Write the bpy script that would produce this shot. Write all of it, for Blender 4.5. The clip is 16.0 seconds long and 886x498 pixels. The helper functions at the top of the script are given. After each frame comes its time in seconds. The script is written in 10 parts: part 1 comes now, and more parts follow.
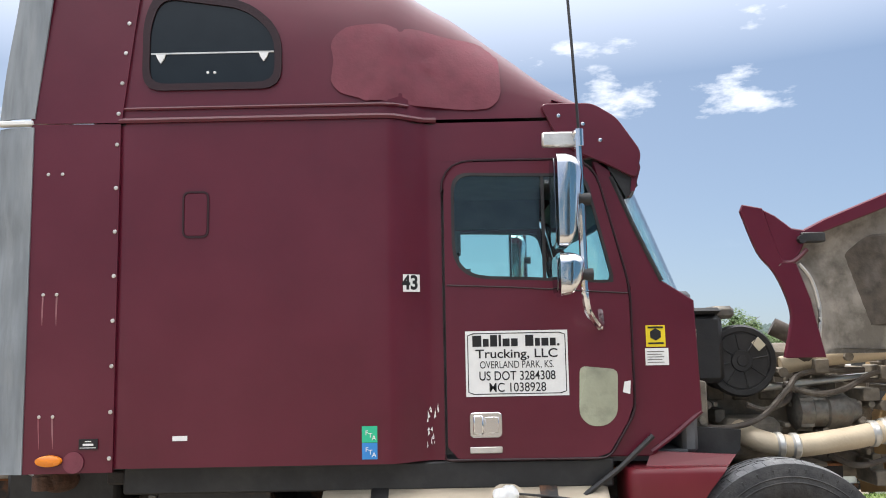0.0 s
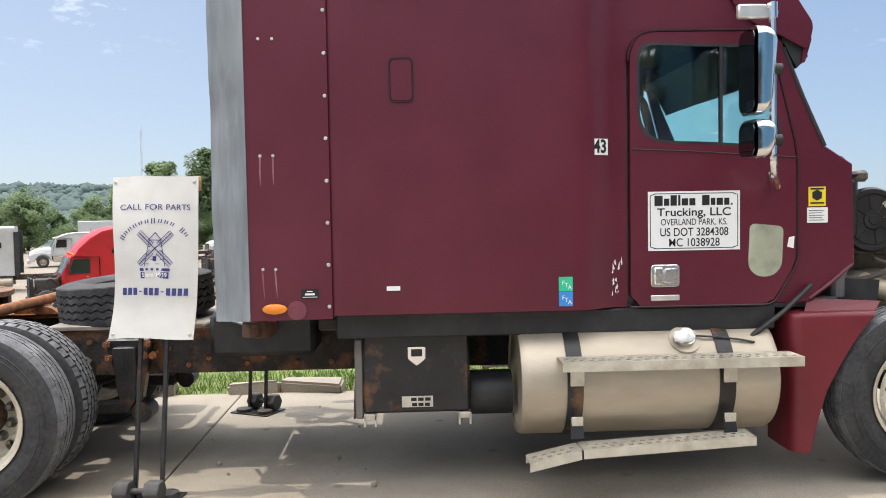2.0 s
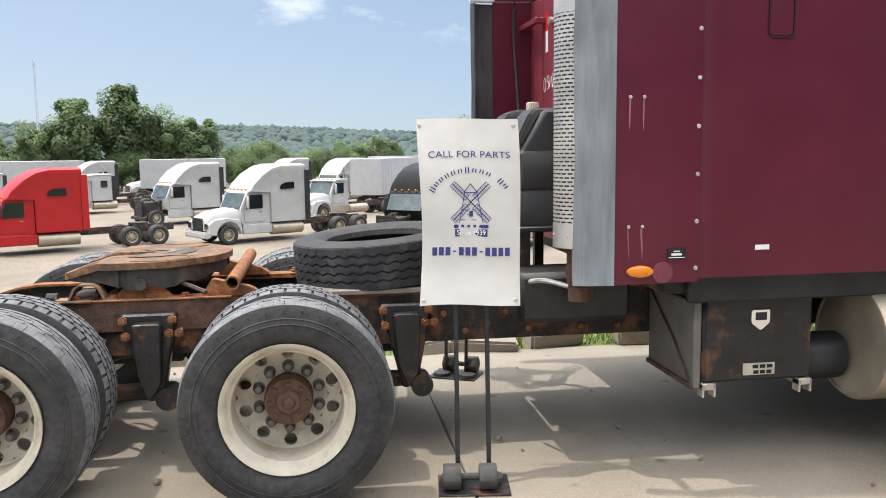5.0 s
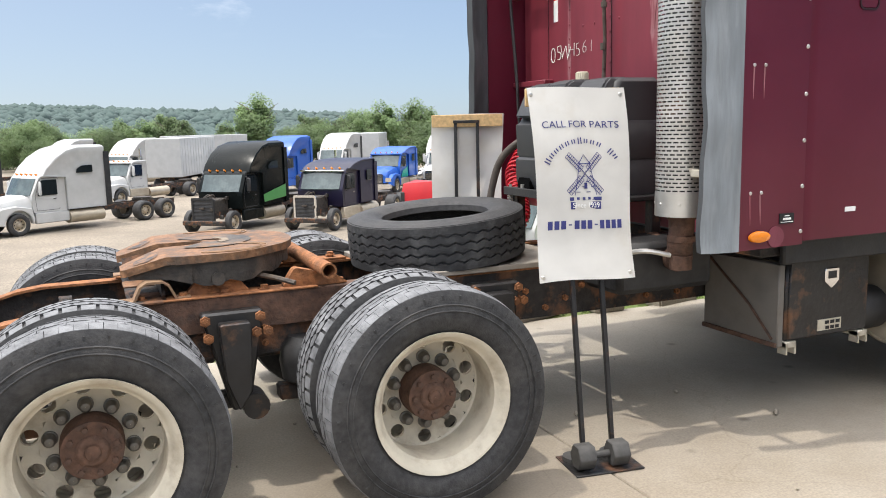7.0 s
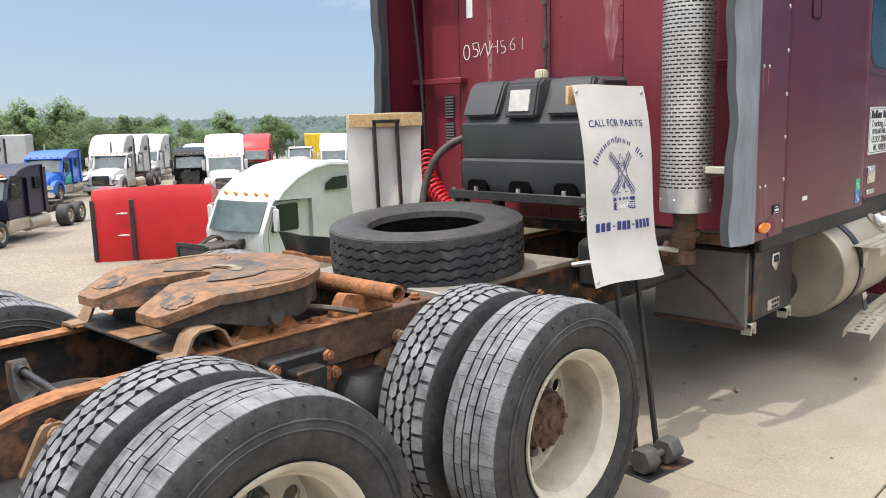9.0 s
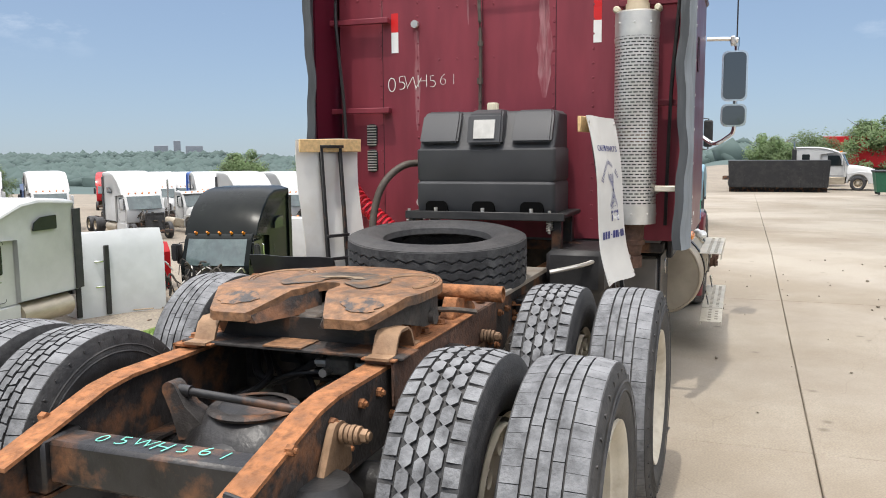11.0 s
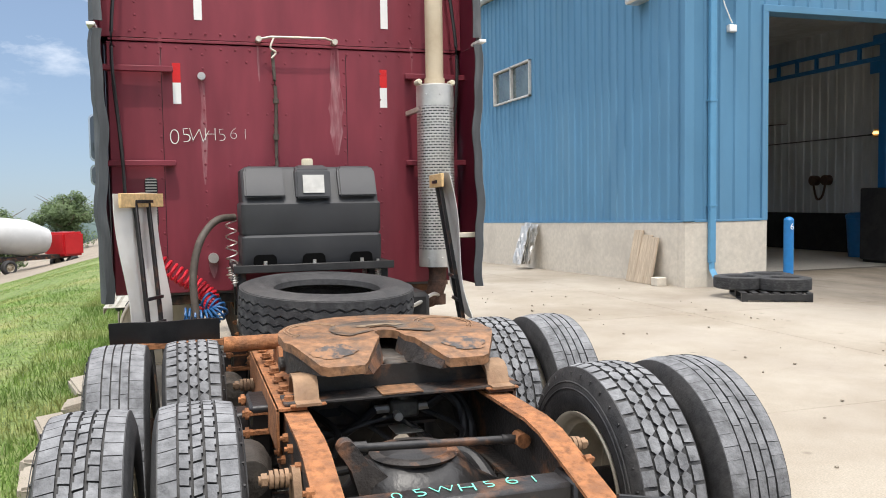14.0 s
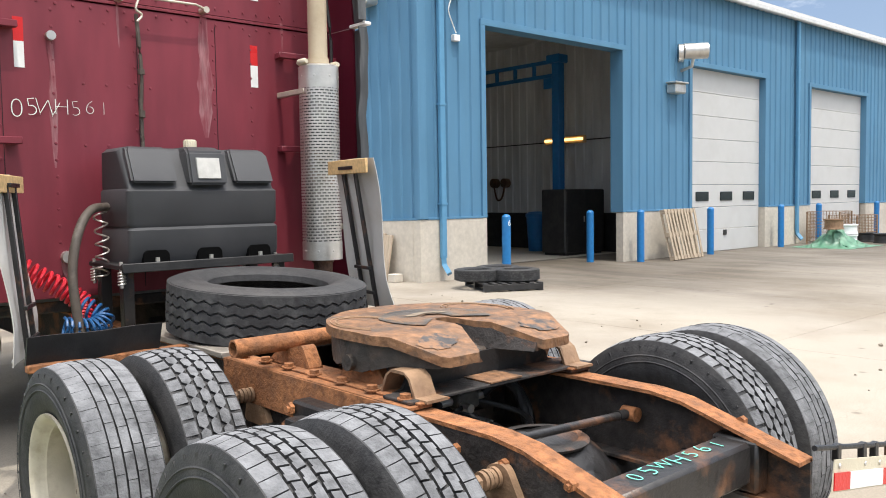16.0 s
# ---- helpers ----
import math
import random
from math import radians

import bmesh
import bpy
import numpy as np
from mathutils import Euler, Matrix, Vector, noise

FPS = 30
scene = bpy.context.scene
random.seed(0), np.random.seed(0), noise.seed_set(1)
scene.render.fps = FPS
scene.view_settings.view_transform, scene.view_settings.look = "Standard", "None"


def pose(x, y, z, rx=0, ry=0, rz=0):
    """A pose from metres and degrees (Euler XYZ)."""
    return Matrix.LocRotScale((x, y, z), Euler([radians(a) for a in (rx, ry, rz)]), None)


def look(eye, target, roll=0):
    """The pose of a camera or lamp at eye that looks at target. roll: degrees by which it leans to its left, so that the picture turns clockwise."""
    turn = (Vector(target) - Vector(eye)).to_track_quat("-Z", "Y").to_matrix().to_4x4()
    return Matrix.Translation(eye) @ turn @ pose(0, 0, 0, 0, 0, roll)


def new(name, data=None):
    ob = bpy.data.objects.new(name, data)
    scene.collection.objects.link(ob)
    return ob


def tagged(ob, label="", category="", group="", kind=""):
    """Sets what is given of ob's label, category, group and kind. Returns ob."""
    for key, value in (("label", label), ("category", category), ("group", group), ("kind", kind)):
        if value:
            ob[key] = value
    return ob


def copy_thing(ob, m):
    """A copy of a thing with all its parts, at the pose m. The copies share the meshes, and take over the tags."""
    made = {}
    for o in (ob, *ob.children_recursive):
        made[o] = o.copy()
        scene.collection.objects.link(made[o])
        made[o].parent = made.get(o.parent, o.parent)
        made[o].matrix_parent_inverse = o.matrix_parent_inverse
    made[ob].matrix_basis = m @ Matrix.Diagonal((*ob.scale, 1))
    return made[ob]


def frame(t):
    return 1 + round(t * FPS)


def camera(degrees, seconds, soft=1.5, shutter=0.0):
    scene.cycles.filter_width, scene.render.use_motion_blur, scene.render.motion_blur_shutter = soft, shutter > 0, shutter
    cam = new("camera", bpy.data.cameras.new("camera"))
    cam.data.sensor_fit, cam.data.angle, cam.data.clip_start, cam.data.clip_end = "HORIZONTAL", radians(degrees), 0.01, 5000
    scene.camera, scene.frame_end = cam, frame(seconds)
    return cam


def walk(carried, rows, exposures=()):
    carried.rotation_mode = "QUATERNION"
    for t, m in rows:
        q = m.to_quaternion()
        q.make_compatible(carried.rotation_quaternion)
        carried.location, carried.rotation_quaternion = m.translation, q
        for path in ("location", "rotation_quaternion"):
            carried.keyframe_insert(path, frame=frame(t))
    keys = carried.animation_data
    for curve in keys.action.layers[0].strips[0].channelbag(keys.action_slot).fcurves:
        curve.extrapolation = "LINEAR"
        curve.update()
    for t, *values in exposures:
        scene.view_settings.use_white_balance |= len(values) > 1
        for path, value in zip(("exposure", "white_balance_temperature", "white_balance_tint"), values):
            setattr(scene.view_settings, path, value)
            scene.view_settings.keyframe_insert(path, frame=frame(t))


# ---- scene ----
cam = camera(56.6, 16.0, soft=1.0)
PATH = [
    (0, (3.51, -5.204, 1.571), (3.493, -3.217, 1.794), -1.1),
    (0.5, (3.21, -5.313, 1.547), (3.195, -3.323, 1.747), -1.1),
    (1, (2.924, -5.492, 1.496), (2.936, -3.498, 1.653), -1.2),
    (1.5, (2.633, -5.585, 1.529), (2.682, -3.585, 1.545), -1.1),
    (2, (2.287, -5.503, 1.542), (2.373, -3.507, 1.446), -1.0),
    (2.5, (1.914, -5.49, 1.575), (2.04, -3.502, 1.396), -0.9),
    (3, (1.554, -5.408, 1.599), (1.712, -3.426, 1.38), -0.8),
    (3.5, (1.174, -5.19, 1.618), (1.373, -3.212, 1.395), -0.7),
    (4, (0.847, -5.12, 1.595), (1.073, -3.146, 1.371), -0.7),
    (4.5, (0.522, -4.998, 1.585), (0.78, -3.028, 1.356), -0.7),
    (5, (0.161, -4.798, 1.608), (0.457, -2.834, 1.368), -0.7),
    (5.2, (0.014, -4.775, 1.585), (0.328, -2.816, 1.336), -0.7),
    (7.3, (-1.412, -3.963, 1.613), (-0.522, -2.199, 1.303), -1.5),
    (7.5, (-1.517, -3.813, 1.64), (-0.548, -2.091, 1.327), -1.6),
    (8, (-1.824, -3.57, 1.616), (-0.67, -1.969, 1.295), -1.6),
    (8.5, (-2.125, -3.279, 1.613), (-0.818, -1.8, 1.288), -1.6),
    (9, (-2.432, -2.888, 1.641), (-1.0, -1.53, 1.319), -1.5),
    (9.2, (-2.555, -2.788, 1.614), (-1.073, -1.482, 1.297), -1.6),
    (11.3, (-3.793, -1.335, 1.579), (-1.893, -0.748, 1.363), -0.5),
    (11.5, (-3.853, -1.168, 1.589), (-1.933, -0.646, 1.389), -0.6),
    (12, (-4.055, -0.773, 1.558), (-2.095, -0.408, 1.402), -0.6),
    (12.5, (-4.191, -0.403, 1.578), (-2.204, -0.215, 1.453), -0.7),
    (13, (-4.144, 0.099, 1.597), (-2.148, 0.06, 1.481), -0.7),
    (13.5, (-4.15, 0.421, 1.568), (-2.175, 0.129, 1.452), -0.8),
    (14, (-4.092, 0.75, 1.596), (-2.187, 0.153, 1.475), -0.9),
    (14.5, (-3.805, 1.201, 1.579), (-2.006, 0.335, 1.45), -0.9),
    (15, (-3.676, 1.552, 1.565), (-1.986, 0.491, 1.432), -0.9),
    (15.5, (-3.444, 1.815, 1.528), (-1.858, 0.604, 1.396), -1.0),
    (16, (-3.139, 2.064, 1.517), (-1.648, 0.737, 1.394), -0.9),
]
walk(cam, [(t, look(eye, target, roll)) for t, eye, target, roll in PATH], [(0.0, 0.97), (1.0, 0.93), (2.5, 1.08), (5.0, 1.0), (8.0, 1.03), (11.5, 0.80), (13.5, 0.87), (16.0, 0.98)])

# ---- light ----
SUN_EL, SUN_AZ = radians(70.5), radians(169.0)     # direction towards the sun, azimuth from +x
world = bpy.data.worlds.new("sky")
scene.world = world
world.use_nodes = True
wn, wl = world.node_tree.nodes, world.node_tree.links
wn.clear()
w_out, w_bg = wn.new("ShaderNodeOutputWorld"), wn.new("ShaderNodeBackground")
w_sky = wn.new("ShaderNodeTexSky")
w_sky.sky_type, w_sky.sun_disc = "NISHITA", False
w_sky.sun_elevation, w_sky.sun_rotation = SUN_EL, radians(90) - SUN_AZ
w_sky.air_density, w_sky.dust_density, w_sky.ozone_density = 1.0, 1.2, 1.2
w_tc, w_map, w_noise, w_ramp = wn.new("ShaderNodeTexCoord"), wn.new("ShaderNodeMapping"), wn.new("ShaderNodeTexNoise"), wn.new("ShaderNodeValToRGB")
w_map.inputs["Scale"].default_value = (1.0, 1.0, 2.6)
w_noise.inputs["Scale"].default_value, w_noise.inputs["Detail"].default_value, w_noise.inputs["Roughness"].default_value = 6.5, 8.0, 0.6
w_ramp.color_ramp.elements[0].position, w_ramp.color_ramp.elements[1].position = 0.575, 0.70
w_mix = wn.new("ShaderNodeMix")
w_mix.data_type = "RGBA"
w_mix.inputs["B"].default_value = (4.0, 4.1, 4.3, 1)
wl.new(w_tc.outputs["Generated"], w_map.inputs["Vector"])
wl.new(w_map.outputs["Vector"], w_noise.inputs["Vector"])
wl.new(w_noise.outputs["Fac"], w_ramp.inputs["Fac"])
w_low, w_veil = wn.new("ShaderNodeMapRange"), wn.new("ShaderNodeMath")       # low clouds are lost in the haze
w_low.inputs["From Min"].default_value, w_low.inputs["From Max"].default_value = 0.1, 0.26
w_veil.operation = "MULTIPLY"
wl.new(w_ramp.outputs["Color"], w_veil.inputs[0])
wl.new(w_low.outputs["Result"], w_veil.inputs[1])
wl.new(w_veil.outputs["Value"], w_mix.inputs["Factor"])
w_haze = wn.new("ShaderNodeMix")
w_haze.data_type = "RGBA"
w_haze.inputs["Factor"].default_value = 0.75
w_sep, w_high, w_tint = wn.new("ShaderNodeSeparateXYZ"), wn.new("ShaderNodeMapRange"), wn.new("ShaderNodeMix")
w_tint.data_type = "RGBA"
w_tint.inputs["B"].default_value = (14.6, 14.3, 14.2, 1)   # milky haze, brighter overhead
w_high.inputs["From Min"].default_value, w_high.inputs["From Max"].default_value = 0.3, 0.95
wl.new(w_tc.outputs["Generated"], w_sep.inputs["Vector"])
w_sunward, w_side = wn.new("ShaderNodeMapRange"), wn.new("ShaderNodeMix")      # haze is whiter on the sun's side
w_side.data_type = "RGBA"
w_side.inputs["A"].default_value, w_side.inputs["B"].default_value = (0.65, 0.88, 1.30, 1), (1.08, 1.20, 1.42, 1)
w_sunward.inputs["From Min"].default_value, w_sunward.inputs["From Max"].default_value = 0.85, -0.6
w_sunward.interpolation_type = "SMOOTHSTEP"
wl.new(w_sep.outputs["X"], w_sunward.inputs["Value"])
wl.new(w_sunward.outputs["Result"], w_side.inputs["Factor"])
wl.new(w_side.outputs["Result"], w_tint.inputs["A"])
wl.new(w_sep.outputs["Z"], w_high.inputs["Value"])
wl.new(w_sep.outputs["Z"], w_low.inputs["Value"])
wl.new(w_high.outputs["Result"], w_tint.inputs["Factor"])
wl.new(w_tint.outputs["Result"], w_haze.inputs["B"])
w_lift = wn.new("ShaderNodeMapping")      # the slab tilts: the true horizon lies a little lower
w_lift.inputs["Location"].default_value = (0, 0, 0.045)
wl.new(w_tc.outputs["Generated"], w_lift.inputs["Vector"])
wl.new(w_lift.outputs["Vector"], w_sky.inputs["Vector"])
wl.new(w_sky.outputs["Color"], w_haze.inputs["A"])
wl.new(w_haze.outputs["Result"], w_mix.inputs["A"])
wl.new(w_mix.outputs["Result"], w_bg.inputs["Color"])
wl.new(w_bg.outputs["Background"], w_out.inputs["Surface"])
w_bg.inputs["Strength"].default_value = 0.178

sun = new("sun", bpy.data.lights.new("sun", "SUN"))
sun.data.energy, sun.data.angle, sun.data.color = 1.5, radians(0.8), (1.0, 0.95, 0.87)
sun.matrix_world = look((0, 0, 0), (-math.cos(SUN_EL) * math.cos(SUN_AZ), -math.cos(SUN_EL) * math.sin(SUN_AZ), -math.sin(SUN_EL)))

# ---- materials ----
def mat(name, col, rough=0.5, metal=0.0, var=0.15, scale=9.0, stain=None, stain_scale=1.6, stain_at=(0.5, 0.7), stain_amt=0.6,
        bump=0.15, bump_scale=70.0, coat=0.0, rvar=0.12, spec=0.4, island=0.0, stretch=(1, 1, 1)):
    m = bpy.data.materials.new(name)
    m.use_nodes = True
    n, l = m.node_tree.nodes, m.node_tree.links
    b = n["Principled BSDF"]
    tc, mp = n.new("ShaderNodeTexCoord"), n.new("ShaderNodeMapping")
    mp.inputs["Scale"].default_value = stretch
    l.new(tc.outputs["Object"], mp.inputs["Vector"])
    fine = n.new("ShaderNodeTexNoise")
    fine.inputs["Scale"].default_value, fine.inputs["Detail"].default_value = scale, 7
    l.new(mp.outputs["Vector"], fine.inputs["Vector"])
    ramp = n.new("ShaderNodeValToRGB")
    ramp.color_ramp.elements[0].position, ramp.color_ramp.elements[1].position = 0.3, 0.72
    ramp.color_ramp.elements[0].color = (*[c * (1 - var) for c in col], 1)
    ramp.color_ramp.elements[1].color = (*[min(1, c * (1 + var)) for c in col], 1)
    l.new(fine.outputs["Fac"], ramp.inputs["Fac"])
    colour = ramp.outputs["Color"]
    if stain:
        big = n.new("ShaderNodeTexNoise")
        big.inputs["Scale"].default_value, big.inputs["Detail"].default_value, big.inputs["Roughness"].default_value = stain_scale, 9, 0.62
        l.new(mp.outputs["Vector"], big.inputs["Vector"])
        sr = n.new("ShaderNodeMapRange")
        sr.inputs["From Min"].default_value, sr.inputs["From Max"].default_value, sr.inputs["To Max"].default_value = *stain_at, stain_amt
        l.new(big.outputs["Fac"], sr.inputs["Value"])
        mx = n.new("ShaderNodeMix")
        mx.data_type = "RGBA"
        mx.inputs["B"].default_value = (*stain, 1)
        l.new(sr.outputs["Result"], mx.inputs["Factor"])
        l.new(colour, mx.inputs["A"])
        colour = mx.outputs["Result"]
    if island:
        oi, mul = n.new("ShaderNodeObjectInfo"), n.new("ShaderNodeMapRange")
        mul.inputs["To Min"].default_value, mul.inputs["To Max"].default_value = 1 - island, 1 + island
        l.new(oi.outputs["Random"], mul.inputs["Value"])
        hs = n.new("ShaderNodeHueSaturation")
        l.new(mul.outputs["Result"], hs.inputs["Value"])
        l.new(colour, hs.inputs["Color"])
        colour = hs.outputs["Color"]
    l.new(colour, b.inputs["Base Color"])
    rr = n.new("ShaderNodeMapRange")
    rr.inputs["To Min"].default_value, rr.inputs["To Max"].default_value = max(0, rough - rvar), min(1, rough + rvar)
    l.new(fine.outputs["Fac"], rr.inputs["Value"])
    l.new(rr.outputs["Result"], b.inputs["Roughness"])
    b.inputs["Metallic"].default_value = metal
    b.inputs["Specular IOR Level"].default_value = spec
    b.inputs["Coat Weight"].default_value, b.inputs["Coat Roughness"].default_value = coat, 0.12
    if bump:
        grain, bp = n.new("ShaderNodeTexNoise"), n.new("ShaderNodeBump")
        grain.inputs["Scale"].default_value, grain.inputs["Detail"].default_value = bump_scale, 4
        l.new(mp.outputs["Vector"], grain.inputs["Vector"])
        bp.inputs["Strength"].default_value, bp.inputs["Distance"].default_value = bump, 0.01
        l.new(grain.outputs["Fac"], bp.inputs["Height"])
        l.new(bp.outputs["Normal"], b.inputs["Normal"])
    return m


def glass_mat(name, col, trans=1.0, rough=0.02, ior=1.05):
    m = bpy.data.materials.new(name)
    m.use_nodes = True
    b = m.node_tree.nodes["Principled BSDF"]
    b.inputs["Base Color"].default_value = (*col, 1)
    b.inputs["Transmission Weight"].default_value, b.inputs["Roughness"].default_value, b.inputs["IOR"].default_value = trans, rough, ior
    b.inputs["Specular IOR Level"].default_value = 0.8
    return m


def glow_mat(name, col, strength):
    m = bpy.data.materials.new(name)
    m.use_nodes = True
    b = m.node_tree.nodes["Principled BSDF"]
    b.inputs["Base Color"].default_value = (*col, 1)
    b.inputs["Emission Color"].default_value, b.inputs["Emission Strength"].default_value = (*col, 1), strength
    return m


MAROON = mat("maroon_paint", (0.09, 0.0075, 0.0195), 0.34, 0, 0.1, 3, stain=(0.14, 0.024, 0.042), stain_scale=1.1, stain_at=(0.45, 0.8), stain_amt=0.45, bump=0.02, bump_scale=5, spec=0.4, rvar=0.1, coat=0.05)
FENDERRED = mat("sun_faded_red_maroon", (0.135, 0.013, 0.02), 0.38, 0, 0.1, 4, stain=(0.2, 0.04, 0.045), stain_scale=2.2, stain_at=(0.5, 0.8), stain_amt=0.5, bump=0.03, bump_scale=6)
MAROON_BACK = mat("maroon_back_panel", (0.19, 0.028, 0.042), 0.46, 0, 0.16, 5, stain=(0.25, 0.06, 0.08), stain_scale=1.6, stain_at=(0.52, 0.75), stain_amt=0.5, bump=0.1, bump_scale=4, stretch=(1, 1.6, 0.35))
FADED = mat("faded_primer_patch", (0.165, 0.038, 0.055), 0.6, 0, 0.14, 14, stain=(0.2, 0.052, 0.07), stain_scale=4)
MAROON_TRIM = mat("maroon_trim_dark", (0.02, 0.004, 0.007), 0.5)
BLACK = mat("black_plastic", (0.02, 0.02, 0.021), 0.5, 0, 0.25, 12, stain=(0.055, 0.052, 0.048), stain_scale=3, stain_at=(0.45, 0.75))
POLY = mat("black_poly_tank", (0.046, 0.047, 0.05), 0.55, 0, 0.12, 6, stain=(0.06, 0.06, 0.061), stain_scale=2.2, bump=0.05, bump_scale=180)
BLACKSTEEL = mat("black_painted_steel", (0.02, 0.019, 0.019), 0.38, 0.0, 0.35, 9, stain=(0.17, 0.08, 0.04), stain_scale=5, stain_at=(0.55, 0.67), stain_amt=0.75, bump=0.3, bump_scale=40)
CHASSIS = mat("chassis_steel", (0.03, 0.026, 0.024), 0.7, 0, 0.5, 22, stain=(0.2, 0.088, 0.04), stain_scale=5, stain_at=(0.5, 0.62), stain_amt=0.8, bump=0.5, bump_scale=60)
RUST = mat("orange_rust", (0.285, 0.118, 0.047), 0.85, 0, 0.5, 34, stain=(0.085, 0.047, 0.03), stain_scale=17, stain_at=(0.5, 0.7), stain_amt=0.8, bump=0.6, bump_scale=80)
RUSTPLATE = mat("rusty_greased_plate", (0.215, 0.112, 0.056), 0.6, 0.1, 0.45, 30, stain=(0.08, 0.062, 0.048), stain_scale=10, stain_at=(0.46, 0.66), stain_amt=0.85, bump=0.5, bump_scale=50)
GREASE = mat("greasy_dark_metal", (0.05, 0.044, 0.038), 0.6, 0.1, 0.45, 16, stain=(0.16, 0.115, 0.08), stain_scale=6, bump=0.5, bump_scale=50)
RUBBER = mat("tyre_rubber", (0.03, 0.03, 0.031), 0.66, 0, 0.4, 40, stain=(0.085, 0.08, 0.075), stain_scale=5, stain_at=(0.45, 0.75), stain_amt=0.6, bump=0.25, bump_scale=120)
TREAD = mat("dusty_tread", (0.125, 0.127, 0.132), 0.9, 0, 0.4, 26, stain=(0.25, 0.255, 0.262), stain_scale=7, stain_at=(0.45, 0.66), stain_amt=0.7, bump=0.5, bump_scale=90)
TREADDARK = mat("clean_tread", (0.034, 0.034, 0.035), 0.8, 0, 0.35, 30, stain=(0.13, 0.13, 0.126), stain_scale=9, stain_at=(0.5, 0.72), stain_amt=0.6, bump=0.3, bump_scale=120)
RIM = mat("cream_wheel_paint", (0.54, 0.49, 0.39), 0.5, 0, 0.12, 10, stain=(0.27, 0.21, 0.145), stain_scale=7, stain_at=(0.48, 0.68), stain_amt=0.6)
HUBRUST = mat("rusty_hub", (0.11, 0.06, 0.04), 0.8, 0.1, 0.4, 25, stain=(0.045, 0.04, 0.037), stain_scale=11, bump=0.6)
LUG = mat("lug_steel", (0.17, 0.16, 0.14), 0.5, 0.5, 0.3, 40, stain=(0.09, 0.05, 0.035), stain_scale=20)
ALU = mat("weathered_aluminium", (0.47, 0.41, 0.32), 0.5, 0.55, 0.16, 6, stain=(0.31, 0.255, 0.185), stain_scale=2.2, stain_at=(0.42, 0.72), stain_amt=0.6, bump=0.1, stretch=(0.4, 1, 1))
STEPALU = mat("step_aluminium", (0.6, 0.56, 0.47), 0.5, 0.6, 0.12, 12, stain=(0.3, 0.25, 0.18), stain_scale=5)
CHROME = mat("chrome", (0.75, 0.75, 0.76), 0.12, 1.0, 0.05, 8, bump=0.02, rvar=0.06)
GALV = mat("galvanised_shield", (0.62, 0.6, 0.56), 0.38, 0.75, 0.12, 10, stain=(0.4, 0.36, 0.3), stain_scale=4)
STACK = mat("stack_pipe_beige", (0.55, 0.46, 0.33), 0.5, 0.2, 0.1, 8, stain=(0.35, 0.27, 0.18), stain_scale=4)
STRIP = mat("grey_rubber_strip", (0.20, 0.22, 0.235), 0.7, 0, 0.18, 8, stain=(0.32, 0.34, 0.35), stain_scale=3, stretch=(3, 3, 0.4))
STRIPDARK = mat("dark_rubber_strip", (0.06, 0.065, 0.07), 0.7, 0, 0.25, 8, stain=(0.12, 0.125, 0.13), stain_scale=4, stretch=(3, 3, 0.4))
WHITE = mat("white_vinyl", (0.78, 0.78, 0.76), 0.45, 0, 0.04, 12)
BANNER = mat("banner_vinyl", (0.56, 0.545, 0.51), 0.55, 0, 0.07, 6, stain=(0.42, 0.36, 0.26), stain_scale=2.4, stain_at=(0.52, 0.75), stain_amt=0.5, bump=0.1, bump_scale=12)
WOOD = mat("pine_wood", (0.62, 0.42, 0.2), 0.7, 0, 0.2, 6, stretch=(8, 1, 8), bump=0.2)
GREYWOOD = mat("weathered_wood", (0.42, 0.34, 0.25), 0.85, 0, 0.25, 6, stain=(0.25, 0.2, 0.15), stain_scale=3, stretch=(6, 6, 0.8), bump=0.4)
INK = mat("navy_ink", (0.035, 0.04, 0.16), 0.6, 0, 0.1)
INKBLACK = mat("black_ink", (0.012, 0.012, 0.013), 0.6, 0, 0.1)
CHALK = mat("chalk_white", (0.75, 0.8, 0.74), 0.9, 0, 0.1, 60)
CHALKGREEN = mat("paint_pen_green", (0.16, 0.6, 0.45), 0.8, 0, 0.1, 60)
REDCOIL = mat("red_air_line", (0.56, 0.02, 0.035), 0.35, 0, 0.1)
BLUECOIL = mat("blue_air_line", (0.015, 0.085, 0.22), 0.35, 0, 0.1)
HOSE = mat("grey_hose", (0.075, 0.06, 0.048), 0.6, 0, 0.2, 20, stain=(0.2, 0.18, 0.15), stain_scale=8)
AMBER = mat("amber_lens", (0.75, 0.22, 0.01), 0.25, 0, 0.08, coat=0.5)
REDLENS = mat("red_reflector", (0.6, 0.02, 0.02), 0.3, 0, 0.05)
YELLOW = mat("yellow_sticker", (0.8, 0.6, 0.02), 0.5, 0, 0.04)
GREENST = mat("green_sticker", (0.03, 0.5, 0.27), 0.5, 0, 0.04)
BLUEST = mat("blue_sticker", (0.04, 0.24, 0.6), 0.5, 0, 0.04)
BEIGE = mat("beige_plastic", (0.6, 0.55, 0.42), 0.5, 0, 0.06)
CONCRETE = mat("concrete_slab", (0.32, 0.285, 0.231), 0.85, 0, 0.2, 90, stain=(0.28, 0.246, 0.204), stain_scale=0.55, stain_at=(0.42, 0.72), stain_amt=0.75, bump=0.1, bump_scale=260)
BASEWALL = mat("cast_concrete_wall", (0.55, 0.5, 0.42), 0.85, 0, 0.1, 12, stain=(0.42, 0.38, 0.32), stain_scale=0.9, stain_amt=0.7, bump=0.3, bump_scale=50)
